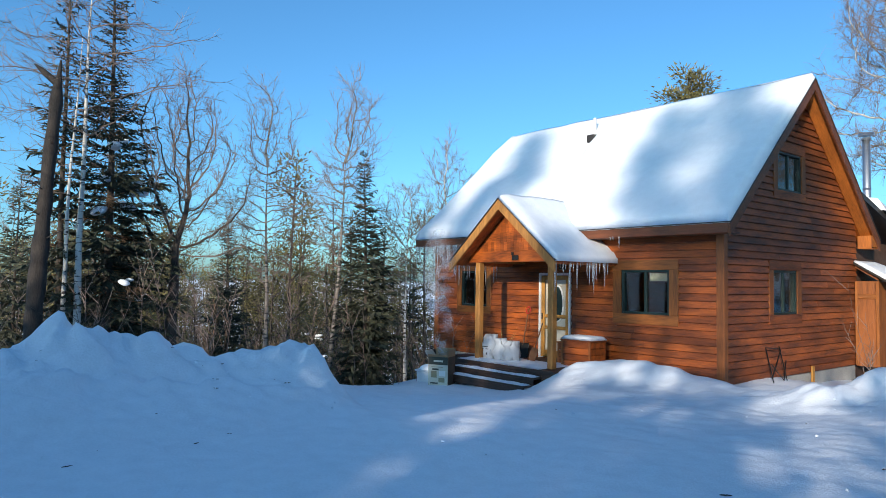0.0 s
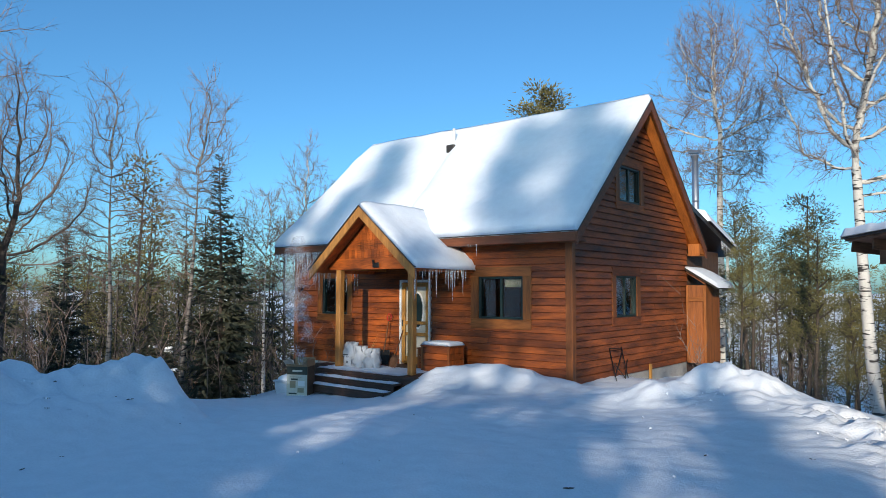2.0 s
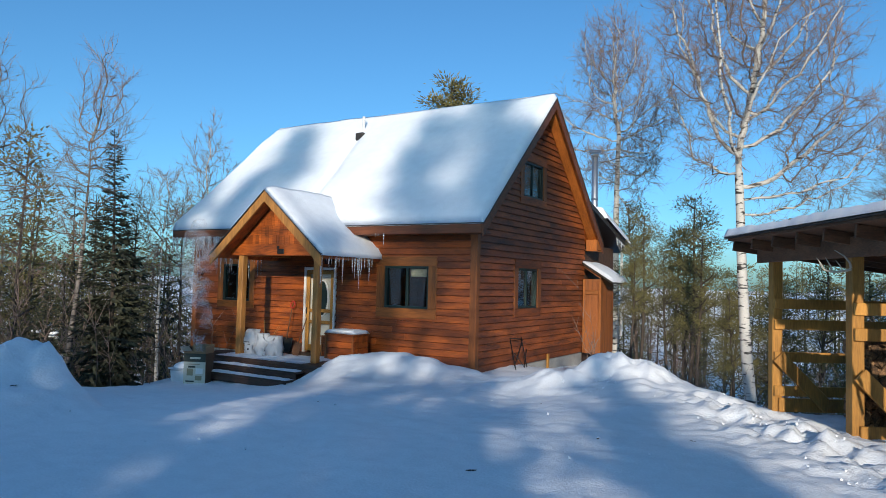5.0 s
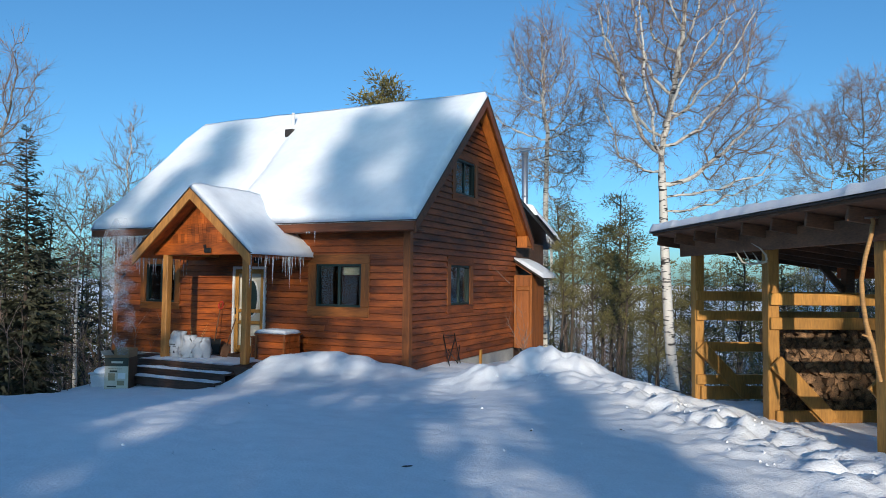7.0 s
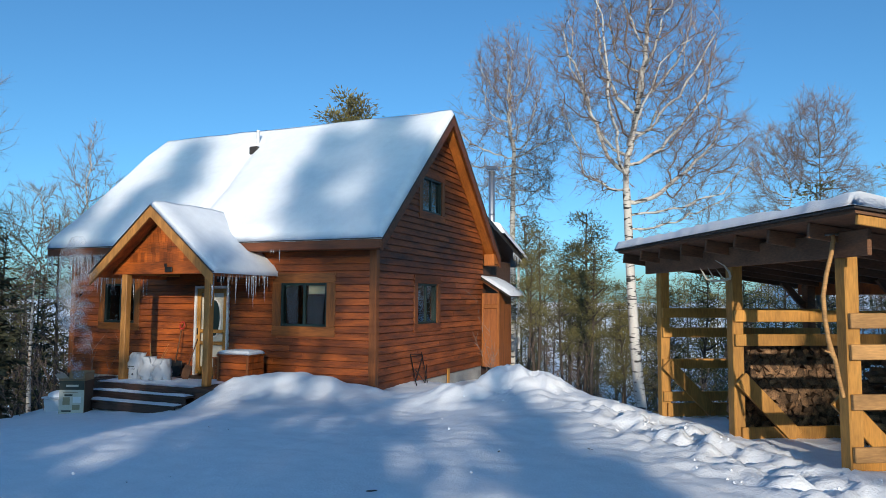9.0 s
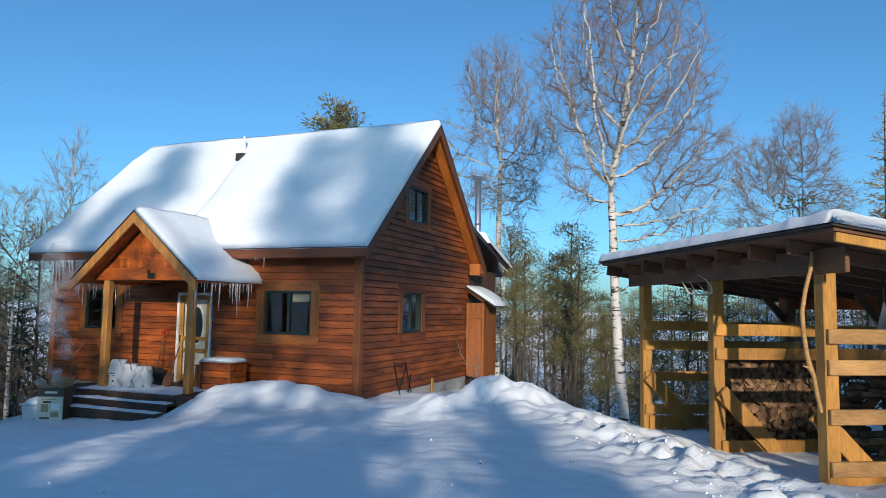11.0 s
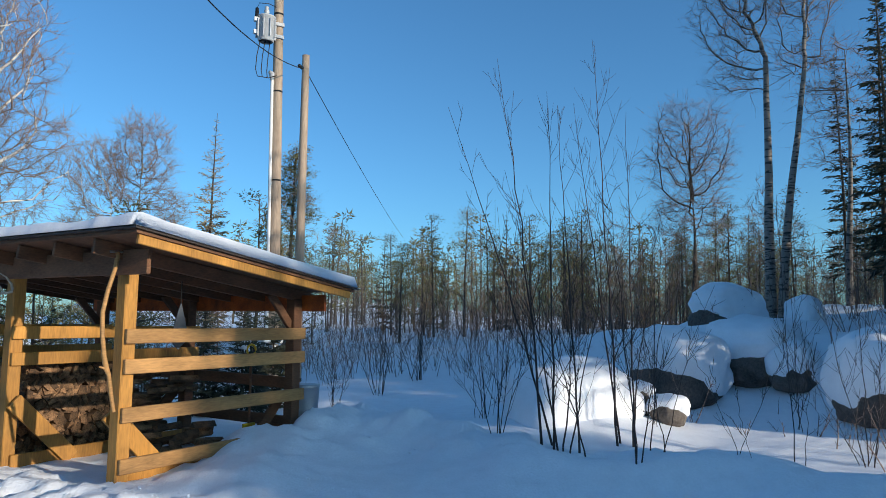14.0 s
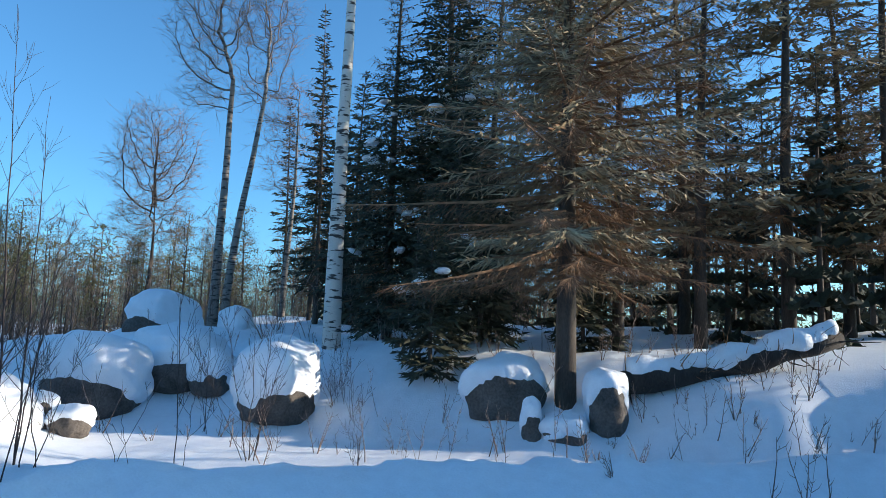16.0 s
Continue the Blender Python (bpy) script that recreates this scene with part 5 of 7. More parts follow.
for s in (-1, 1):
    snow_sheet("porch_snow", "snow cover on the porch roof", (0.0, PH + 0.07), (PF - 0.06, 0.9), 30, 40,
               lambda a, y, s=s: (PX + s * a, y, PR_Z + 0.046 - PS * a),
               lambda a, y, s=s: 0.115 * min(soft_edge(PH + 0.07 - a, 0.20), soft_edge(y - PF + 0.06, 0.45)) * (1 + 0.2 * n1(a * 2, y * 2, 5)) + 0.003)


# icicles
def icicle_mesh(seed):
    rng = random.Random(seed)
    t = Tubes()
    n = 7
    t.tube([Vector((0.004 * rng.uniform(-1, 1), 0.004 * rng.uniform(-1, 1), -k / n)) for k in range(n + 1)],
           [0.016 * (1 - k / n) ** 0.8 * rng.uniform(0.85, 1.2) + 0.0015 for k in range(n + 1)], 6)
    return t.mesh("icicle")


ICICLES = [icicle_mesh(k) for k in range(4)]
for me in ICICLES:
    me.materials.append(ICE)


def icicles(label, a, b, count, longest, seed, least=0.08):
    rng = random.Random(seed)
    a, b = Vector(a), Vector(b)
    row = thing("icicle_row", label, "icicles", Matrix.Translation(a), group="icicles")
    for k in range(count):
        p = a.lerp(b, min(1, max(0, (k + rng.uniform(-0.4, 0.4)) / count))) - a
        ln = least + (longest - least) * rng.random() ** 2.2
        part("icicle", ICICLES[k % 4], ICE, row, at=Matrix.LocRotScale(p, Euler((0, 0, rng.uniform(0, 6))), (0.7 + 0.9 * ln, 0.7 + 0.9 * ln, ln)))


icicles("clear icicles along the front eave", (-9.4, EAVE_Y - 0.05, 2.92), (-5.6, EAVE_Y - 0.05, 2.92), 58, 0.85, 1)
icicles("clear icicles along the porch eave", (-2.56, PF, 2.33), (-2.5, -0.3, 2.36), 20, 0.75, 2)
icicles("clear icicles along the porch eave", (-5.86, PF, 2.33), (-5.88, -0.5, 2.36), 18, 0.6, 3)
icicles("short icicles on the front eave", (-2.35, EAVE_Y - 0.05, 2.92), (-2.05, EAVE_Y - 0.05, 2.92), 3, 0.4, 4)
icicles("icicles along the back roof rim", (0.44, 8.4, 3.40), (0.44, 10.1, 2.99), 22, 0.4, 5)


# ---------------------------------------------------------------- woodshed
S_O = Vector((8.08, -5.66, 0))
S_R = Vector((-0.512, 0.859, 0))      # along the open side
S_B = Vector((0.859, 0.512, 0))       # towards the low back


def sp(s, b, z):
    return S_O + S_R * s + S_B * b + Vector((0, 0, z))


shed = thing("woodshed", "open yellow pine woodshed with a snowy lean-to roof", "woodshed")
SHED_S, SHED_D = (0.0, 1.92, 3.85), 2.33
roof_z = lambda b: 2.60 - 0.128 * (b + 0.43)
for s in SHED_S:
    part("post", beam(sp(s, 0, -0.1), sp(s, 0, 2.42), 0.14, 0.14, 0.01, S_B), PINE, shed, "square pine post")
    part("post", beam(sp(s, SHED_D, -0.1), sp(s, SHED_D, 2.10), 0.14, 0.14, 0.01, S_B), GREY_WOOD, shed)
    for z in (1.675, 1.39) if s == SHED_S[1] else (1.675, 1.39, 0.94, 0.47):
        part("rail", beam(sp(s - 0.095, -0.06, z), sp(s - 0.095, SHED_D + 0.10, z), 0.04, 0.14), PALE_PINE if s == 0 else PINE, shed)
    part("sill", beam(sp(s + (0.095 if s == 0 else -0.095), 0.0, 0.28), sp(s + (0.095 if s == 0 else -0.095), SHED_D, 0.28), 0.04, 0.19), PINE, shed)
    off = 0.14 if s == 0 else -0.145
    part("foot_brace", beam(sp(s + off, -0.03, 0.95), sp(s + off, 0.66, 0.26), 0.04, 0.18), PINE, shed)
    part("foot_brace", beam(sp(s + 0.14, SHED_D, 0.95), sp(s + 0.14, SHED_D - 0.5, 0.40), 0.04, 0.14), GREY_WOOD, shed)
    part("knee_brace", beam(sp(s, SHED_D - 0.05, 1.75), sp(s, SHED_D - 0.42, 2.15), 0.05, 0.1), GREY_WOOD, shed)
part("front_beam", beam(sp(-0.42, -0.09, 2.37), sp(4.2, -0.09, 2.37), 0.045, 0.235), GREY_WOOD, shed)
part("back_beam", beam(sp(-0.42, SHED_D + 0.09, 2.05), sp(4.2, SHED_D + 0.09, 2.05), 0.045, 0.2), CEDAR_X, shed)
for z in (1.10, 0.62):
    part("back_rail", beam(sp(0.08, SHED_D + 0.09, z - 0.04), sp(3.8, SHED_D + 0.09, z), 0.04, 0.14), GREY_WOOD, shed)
for k in range(9):
    s = -0.66 + 0.625 * k
    b0, b1 = -0.40, 2.58
    low, deep = (0.062, 0.085) if k == 0 else (0.095, 0.14)
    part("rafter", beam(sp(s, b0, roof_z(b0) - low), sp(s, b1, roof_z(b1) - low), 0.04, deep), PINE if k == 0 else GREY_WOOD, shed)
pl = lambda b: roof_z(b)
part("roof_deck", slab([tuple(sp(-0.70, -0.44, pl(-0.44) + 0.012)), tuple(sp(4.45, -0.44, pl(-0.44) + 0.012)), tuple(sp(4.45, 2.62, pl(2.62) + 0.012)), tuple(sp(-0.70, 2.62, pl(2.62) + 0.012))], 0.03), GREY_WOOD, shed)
part("roof_edge", slab([tuple(sp(-0.74, -0.48, pl(-0.48) + 0.03)), tuple(sp(4.49, -0.48, pl(-0.48) + 0.03)), tuple(sp(4.49, 2.66, pl(2.66) + 0.03)), tuple(sp(-0.74, 2.66, pl(2.66) + 0.03))], 0.016), FLASH, shed)
snow_sheet("shed_snow", "thick snow slab on the woodshed roof", (-0.76, 4.51), (-0.50, 2.68), 90, 56,
           lambda s, b: tuple(sp(s, b, pl(b) + 0.032)),
           lambda s, b: (0.12 + 0.015 * n1(s * 2, b * 2, 8) + 0.02 * n1(s * 9, b * 9, 4) * math.exp(-(b + 0.5) * 4)) * min(soft_edge(s + 0.76, 0.06), soft_edge(4.51 - s, 0.1), soft_edge(b + 0.50, 0.10), soft_edge(2.68 - b, 0.06)) + 0.003)

# stacked split firewood
LOG_END = material("split_log_ends", (0.21, 0.115, 0.055), 0.85, vary=0.6, scale=(8, 8, 8), fine=(70, 70, 70), random_tint=0.55)


def split_log(seed):
    rng = random.Random(seed)
    n = rng.choice((3, 4, 4, 5))
    r = 0.056
    ring = [(r * rng.uniform(0.8, 1.2) * math.cos(6.283 * k / n), r * rng.uniform(0.8, 1.2) * math.sin(6.283 * k / n)) for k in range(n)]
    v = [(x, -0.21, z) for x, z in ring] + [(x * rng.uniform(0.9, 1.1), 0.21, z * rng.uniform(0.9, 1.1)) for x, z in ring]
    f = [tuple(range(n)), tuple(range(2 * n - 1, n - 1, -1))] + [(k + n, (k + 1) % n + n, (k + 1) % n, k) for k in range(n)]
    return mesh_of("log", v, f)


LOGS = [split_log(k) for k in range(8)]
for me in LOGS:
    me.materials.append(LOG_END)


def stack(label, s0, b0, b1, top, seed, turned=False):
    """A pile of split logs; the ends face along the open side unless turned."""
    rng = random.Random(seed)
    base = Matrix(((S_B.x, S_R.x, 0, 0), (S_B.y, S_R.y, 0, 0), (0, 0, 1, 0), (0, 0, 0, 1)))
    pile = thing("firewood_stack", label, "firewood", Matrix.Translation(sp(s0, b0, 0.22)) @ base, group="firewood")
    z, k = 0.05, 0
    while z < top:
        x = 0.04 * rng.random()
        while x < b1 - b0 and z < top - 0.25 * abs(x / (b1 - b0) - 0.4):
            m = Matrix.LocRotScale((x, rng.choice((-0.05, 0.0, 0.0, 0.01, 0.02)) + rng.uniform(-0.012, 0.012), z + 0.03 * math.sin(5 * x + 9 * z) + rng.uniform(-0.028, 0.028)), Euler((rng.uniform(-0.08, 0.08), rng.uniform(0, 6.28), rng.uniform(-0.1, 0.1))), (rng.uniform(0.9, 1.35), 1, rng.uniform(0.9, 1.35)))
            if turned:
                m = Matrix.LocRotScale((x, rng.uniform(-0.3, 0.3), z), Euler((rng.uniform(-0.1, 0.1), rng.uniform(0, 6.28), 1.57 + rng.uniform(-0.3, 0.3))), (0.8, 1.0, 0.8))
            part("log", LOGS[k % 8], LOG_END, pile, at=m)
            k += 1
            x += 0.082 * rng.uniform(0.85, 1.25) if not turned else 0.36
        z += 0.064
    return pile


stack("stacked split firewood with brown ends", 2.26, 0.22, 1.42, 1.22, 4)
stack("loosely stacked split firewood lying sideways", 2.1, 1.5, 2.25, 1.0, 5, True)
stack("low heap of split firewood lying sideways", 1.2, 1.2, 2.2, 0.42, 6, True)


# ---------------------------------------------------------------- utility poles
def pole(x, y, base, top, r, label, lean=(0, 0)):
    t = Tubes()
    n = 8
    t.tube([Vector((lean[0] * k / n, lean[1] * k / n, (top - base) * k / n)) for k in range(n + 1)], [r * (1 - 0.25 * k / n) for k in range(n + 1)], 14)
    ob = thing("utility_pole", label, "utility pole", Matrix.Translation((x, y, base)), group="utility poles")
    part("pole", t.mesh("pole"), material("pole_wood", (0.42, 0.31, 0.22), 0.8, vary=0.25, scale=(6, 6, 0.8), fine=(50, 50, 5), bump=0.3), ob)
    return ob


p1 = pole(12.95, 6.9, -0.2, 11.6, 0.175, "tall wooden utility pole with a transformer", (-0.3, -0.35))
p2 = pole(13.6, 6.8, -0.2, 9.75, 0.145, "shorter wooden utility pole with a service wire")


def rod(name, pts, r, mat, parent, label="", sides=8):
    t = Tubes()
    t.tube([Vector(p) for p in pts], r if isinstance(r, list) else [r] * len(pts), sides)
    return part(name, t.mesh(name), mat, parent, label)


def can(parent):
    """A finned transformer can with its bushings, arrester and brackets."""
    grey = material("grey_transformer", (0.42, 0.43, 0.44), 0.5, vary=0.1)
    t = Tubes()
    t.tube([Vector((0, 0, 0)), Vector((0, 0, 0.04)), Vector((0, 0, 0.68)), Vector((0, 0, 0.70)), Vector((0, 0, 0.74)), Vector((0, 0, 0.80))], [0.20, 0.235, 0.235, 0.265, 0.265, 0.12], 20)
    o = part("transformer", t.mesh("transformer"), grey, parent, "grey metal transformer can", Matrix.Translation((-0.66, -0.45, 9.98)))
    for k in range(9):
        a = 6.283 * k / 9
        part("fin", beam((0.26 * math.cos(a), 0.26 * math.sin(a), 0.10), (0.26 * math.cos(a), 0.26 * math.sin(a), 0.64), 0.025, 0.07, 0.004, (math.cos(a), math.sin(a), 0)), grey, o)
    rod("bushing", [(0, 0, 0.78), (0, 0, 0.86), (0, 0, 0.9), (0, 0, 1.0), (0, 0, 1.04)], [0.075, 0.06, 0.085, 0.05, 0.07], grey, o)
    rod("arrester", [(-0.28, 0, 0.55), (-0.28, 0, 0.95)], [0.06, 0.05], IRON, o, "black lightning arrester")
    for z in (0.18, 0.55):
        part("bracket", block(0.20, 0.52, -0.04, 0.04, z, z + 0.10), grey, o)
        part("bracket", block(-0.36, -0.22, -0.06, 0.06, z, z + 0.12), WHITE, o, "white insulator block")
    rod("lead", [(-0.28, 0, 0.95), (-0.22, 0, 1.12), (0.05, 0, 1.16), (0.4, 0.05, 1.1)], 0.012, IRON, o, sides=5)
    for k in range(3):
        x = -0.16 + 0.14 * k
        rod("jumper", [(x, 0, 0.02), (x - 0.08 + 0.02 * k, 0, -0.45), (x - 0.10 + 0.02 * k, 0, -0.85), (x - 0.04, 0, -1.05), (0.12, 0.02, -1.04), (0.36, 0.05, -0.92)], 0.013, IRON, o, "looped black wire", 5)


can(p1)
rod("conduit", [(-0.22, -0.10, 0), (-0.40, -0.31, 9.0)], 0.048, WHITE, p1, "white conduit strapped to the pole")
rod("weatherhead", [(-0.40, -0.31, 8.95), (-0.42, -0.33, 9.12), (-0.50, -0.36, 9.16)], [0.06, 0.085, 0.05], bpy.data.materials["grey_transformer"], p1)
for z in (3.0, 6.0, 8.6, 10.9):
    rod("strap", [(-0.3 * z / 11.8, -0.35 * z / 11.8, z), (-0.3 * z / 11.8, -0.35 * z / 11.8, z + 0.05)], 0.185 - 0.004 * z, IRON, p1, sides=12)


def wire(name, label, a, b, sag, r=0.014, n=24):
    a, b = Vector(a), Vector(b)
    t = Tubes()
    pts = [a.lerp(b, k / n) - Vector((0, 0, 4 * sag * (k / n) * (1 - k / n))) for k in range(n + 1)]
    t.tube(pts, [r] * (n + 1), 5)
    return tagged(part(name, t.mesh(name), IRON), label, "cable", group="power lines")


wire("power_line", "thin black overhead cable to the far pole", (13.6, 6.8, 9.3), (35.5, 45.8, 9.6), 0.25)
wire("power_line", "thin black overhead cable over the yard", (13.5, 6.72, 9.3), (9.41, -0.20, 7.78), 0.25)
ins = thing("insulator", "black ribbed strain insulator on the cable", "insulator", Matrix.Translation((13.5, 6.72, 9.3)))
way = (Vector((9.41, -0.20, 7.78)) - Vector((13.5, 6.72, 9.3))).normalized()
rod("body", [way * 0.08, way * 0.12, way * 0.48, way * 0.52], [0.02, 0.055, 0.055, 0.02], IRON, ins)


# ---------------------------------------------------------------- boulders with snow
def boulder(x, y, z, sx, sy, sz, seed, cap, label, level=0.15, face=(-0.85, -0.5), over=1.12):
    """A rounded rock, bare on the side it faces, and the deep smooth snow that lies over it and banks up behind."""
    ob = thing("boulder", label, "boulder", Matrix.Translation((x, y, z)), group="boulders")
    f = Vector((*face, 0)).normalized()
    for nm in ("rock", "snow_cap"):
        bm = bmesh.new()
        bmesh.ops.create_icosphere(bm, subdivisions=4, radius=1)
        for v in bm.verts:
            d = v.co.normalized()
            k = 1 + 0.20 * noise.noise(d * 1.2 + Vector((seed, 0, 0))) + 0.10 * noise.noise(d * 2.7 + Vector((0, seed, 0)))
            k += 0.03 * noise.noise(d * 8) if nm == "rock" else 0
            p = Vector((d.x * sx, d.y * sy, d.z * sz)) * k / max(abs(d.x), abs(d.y), abs(d.z)) ** 0.35 * 0.94
            if nm == "snow_cap":
                rim = d.z - level + 1.15 * max(0.0, 0.72 - d.dot(f)) + 0.22 * noise.noise(d * 1.6 + Vector((seed, 9, 0))) + 0.07 * noise.noise(d * 5 + Vector((seed, 2, 0)))
                w = min(1.0, max(0.0, (rim + 0.10) / 0.22))
                w = w * w * (3 - 2 * w)
                wide = 0.84 + (over - 0.84) * w
                lump = cap * w * (1 + 0.25 * noise.noise(d * 1.1 + Vector((3, seed, 1))))
                p = Vector((p.x * wide, p.y * wide, p.z * (0.84 + 0.18 * w) + lump * (0.45 + 0.55 * max(0.0, d.z)))) - f * 0.30 * sx * w * max(0.0, -d.dot(f))
                p += Vector((0.01, 0.01, 0.014)) * noise.noise(p * 6)
            v.co = p
        for g in bm.faces:
            g.smooth = True
        part(nm, bm, ROCK if nm == "rock" else SNOW, ob, "rounded snow cap" if nm == "snow_cap" else "")
    return ob


for args in (
    (19.7, -10.55, 0.98, 0.58, 0.68, 0.56, 1, 0.12, "rounded grey boulder with a snow cap", 0.48),
    (19.42, -12.25, 0.82, 0.38, 0.33, 0.55, 2, 0.14, "dark boulder beside the spruce trunk", 0.55),
    (18.95, -11.15, 0.50, 0.18, 0.17, 0.30, 13, 0.20, "small upright stone with a ball of snow", 0.40),
    (19.12, -11.65, 0.42, 0.38, 0.36, 0.22, 3, 0.14, "low flat stone under snow", 0.0, (-0.6, -0.8)),
    (18.40, -6.85, 0.78, 0.66, 0.64, 0.56, 4, 0.52, "boulder under a tall heap of snow", 0.0, (-0.45, -0.9)),
    (19.35, -3.95, 1.08, 0.80, 0.90, 0.50, 5, 0.42, "boulder with a thick overhanging snow cap", 0.10, (-0.9, -0.45)),
    (17.65, -3.55, 0.76, 0.70, 0.82, 0.55, 6, 0.46, "dark boulder half buried in snow", 0.25, (-0.9, -0.1)),
    (19.15, -4.95, 0.90, 0.42, 0.38, 0.32, 7, 0.34, "small boulder wedged between larger ones", 0.05),
    (21.7, -1.3, 1.98, 0.80, 0.62, 0.55, 8, 0.34, "grey boulder with a snow cap on the rise", 0.20, (-0.95, 0.3)),
    (23.0, -2.6, 1.9, 0.42, 0.38, 0.38, 9, 0.28, "snow-buried boulder on the rise", -0.4),
    (14.6, -4.3, 0.25, 1.0, 0.85, 0.70, 10, 0.45, "snow-buried mound beside the shrubs", -0.9),
    (15.75, -4.60, 0.60, 0.22, 0.24, 0.27, 12, 0.06, "small dark stone in the snow", 0.6),
    (15.75, -5.15, 0.48, 0.26, 0.28, 0.22, 14, 0.10, "small dark stone capped with snow", 0.3, (-0.6, -0.8)),
):
    boulder(*args)


def fallen_log():
    rng = random.Random(8)
    a, b = Vector((19.95, -12.50, 1.22)), Vector((21.5, -15.9, 2.06))
    ob = thing("fallen_log", "fallen dead trunk with snow along its top", "log", Matrix.Translation(a))
    pts = [(b - a) * (k / 8) + Vector((rng.uniform(-0.05, 0.05), rng.uniform(-0.05, 0.05), -0.10 * math.sin(k / 8 * 3.1))) for k in range(9)]
    t = Tubes()
    t.tube(pts, [0.20 * (1 - 0.03 * k) * rng.uniform(0.8, 1.2) for k in range(9)], 10)
    part("trunk", t.mesh("trunk"), SNAG_BARK, ob)
    t = Tubes()
    line = [along(pts, k / 40 * 0.999)[0] for k in range(41)]
    t.tube([p + Vector((0.03 * rng.uniform(-1, 1) + 0.05, 0.03 * rng.uniform(-1, 1), 0.15 + 0.04 * math.sin(k * 0.7) + 0.03 * rng.random())) for k, p in enumerate(line)], [0.03 if k in (0, 40) else 0.185 + 0.04 * math.sin(k * 0.45) + 0.02 * rng.random() for k in range(41)], 12)
    part("snow_strip", t.mesh("snow_strip"), SNOW, ob, "uneven snow lying on the log")
    for k in range(90):
        # a tangle of dead boughs hangs below, thickest at the butt
        p, d = along(pts, rng.random() ** (1.0 if k % 2 else 1.8) * 0.99)
        t = Tubes()
        way = off_axis(rng, d, 1.2)
        way = Vector((way.x - 0.35, way.y, -abs(way.z) if k % 3 else abs(way.z))).normalized()
        w = bend(rng, p, way, rng.uniform(0.3, 0.85), 5, 0.33, 0.02)
        r = rng.uniform(0.007, 0.02)
        t.tube(w, [r * (1 - 0.15 * i) for i in range(6)], 4)
        part("branch", t.mesh("branch"), SNAG_BARK if k % 3 else DEAD, ob)
    return ob


fallen_log()


# ---------------------------------------------------------------- shrubs
def shrub(seed, x, y, leaders, label, r=0.016, shoots=5.0, twigs=2):
    """Bare stems of (dx, dy, height), each with upswept side shoots that shorten towards its tip."""
    rng = random.Random(seed)
    ob = thing("shrub", label, "shrub", Matrix.Translation((x, y, ground_at(x, y))), group="bare shrubs")
    for dx, dy, h in leaders:
        t = Tubes()
        foot = Vector((rng.uniform(-0.12, 0.12), rng.uniform(-0.12, 0.12), -0.15))
        top = Vector((dx, dy, h))
        mid = foot.lerp(top, 0.5) + Vector((-dx * 0.10 + rng.uniform(-0.06, 0.06), -dy * 0.10 + rng.uniform(-0.06, 0.06), 0))
        n = 12
        pts = []
        for i in range(n + 1):
            u = i / n
            p = foot * (1 - u) ** 2 + mid * 2 * u * (1 - u) + top * u * u
            pts.append(p + Vector((rng.uniform(-1, 1), rng.uniform(-1, 1), 0)) * 0.018 * (1 if 0 < i < n else 0))
        rr = r * (0.22 + 0.10 * h)
        t.tube(pts, [max(0.0022, rr * (1 - 0.90 * (i / n) ** 0.8)) for i in range(n + 1)], 5)
        for _ in range(int(h * shoots)):
            u = rng.uniform(0.16, 0.93)
            p, d = along(pts, u)
            ln = h * rng.uniform(0.10, 0.34) * (1.12 - u) + 0.12
            br = max(0.0026, rr * 0.42 * (1 - 0.8 * u))
            b = bend(rng, p, off_axis(rng, d, rng.uniform(0.45, 0.95)), ln, 5, 0.09, 0.13)
            t.tube(b, [max(0.0018, br * (1 - 0.8 * i / 5)) for i in range(6)], 4)
            for _ in range(twigs):
                q, e = along(b, rng.uniform(0.15, 0.9))
                t.tube(bend(rng, q, off_axis(rng, e, rng.uniform(0.4, 0.8)), ln * rng.uniform(0.2, 0.5), 2, 0.1, 0.10), [0.0026, 0.0022, 0.0014], 3)
        part("stem", t.mesh("stem"), SHRUB, ob)


def clump(seed, n, tall, spread):
    """Leaders for a low many-stemmed bush."""
    rng = random.Random(seed)
    return [(rng.gauss(0, spread), rng.gauss(0, spread), tall * rng.uniform(0.45, 1.0)) for _ in range(n)]


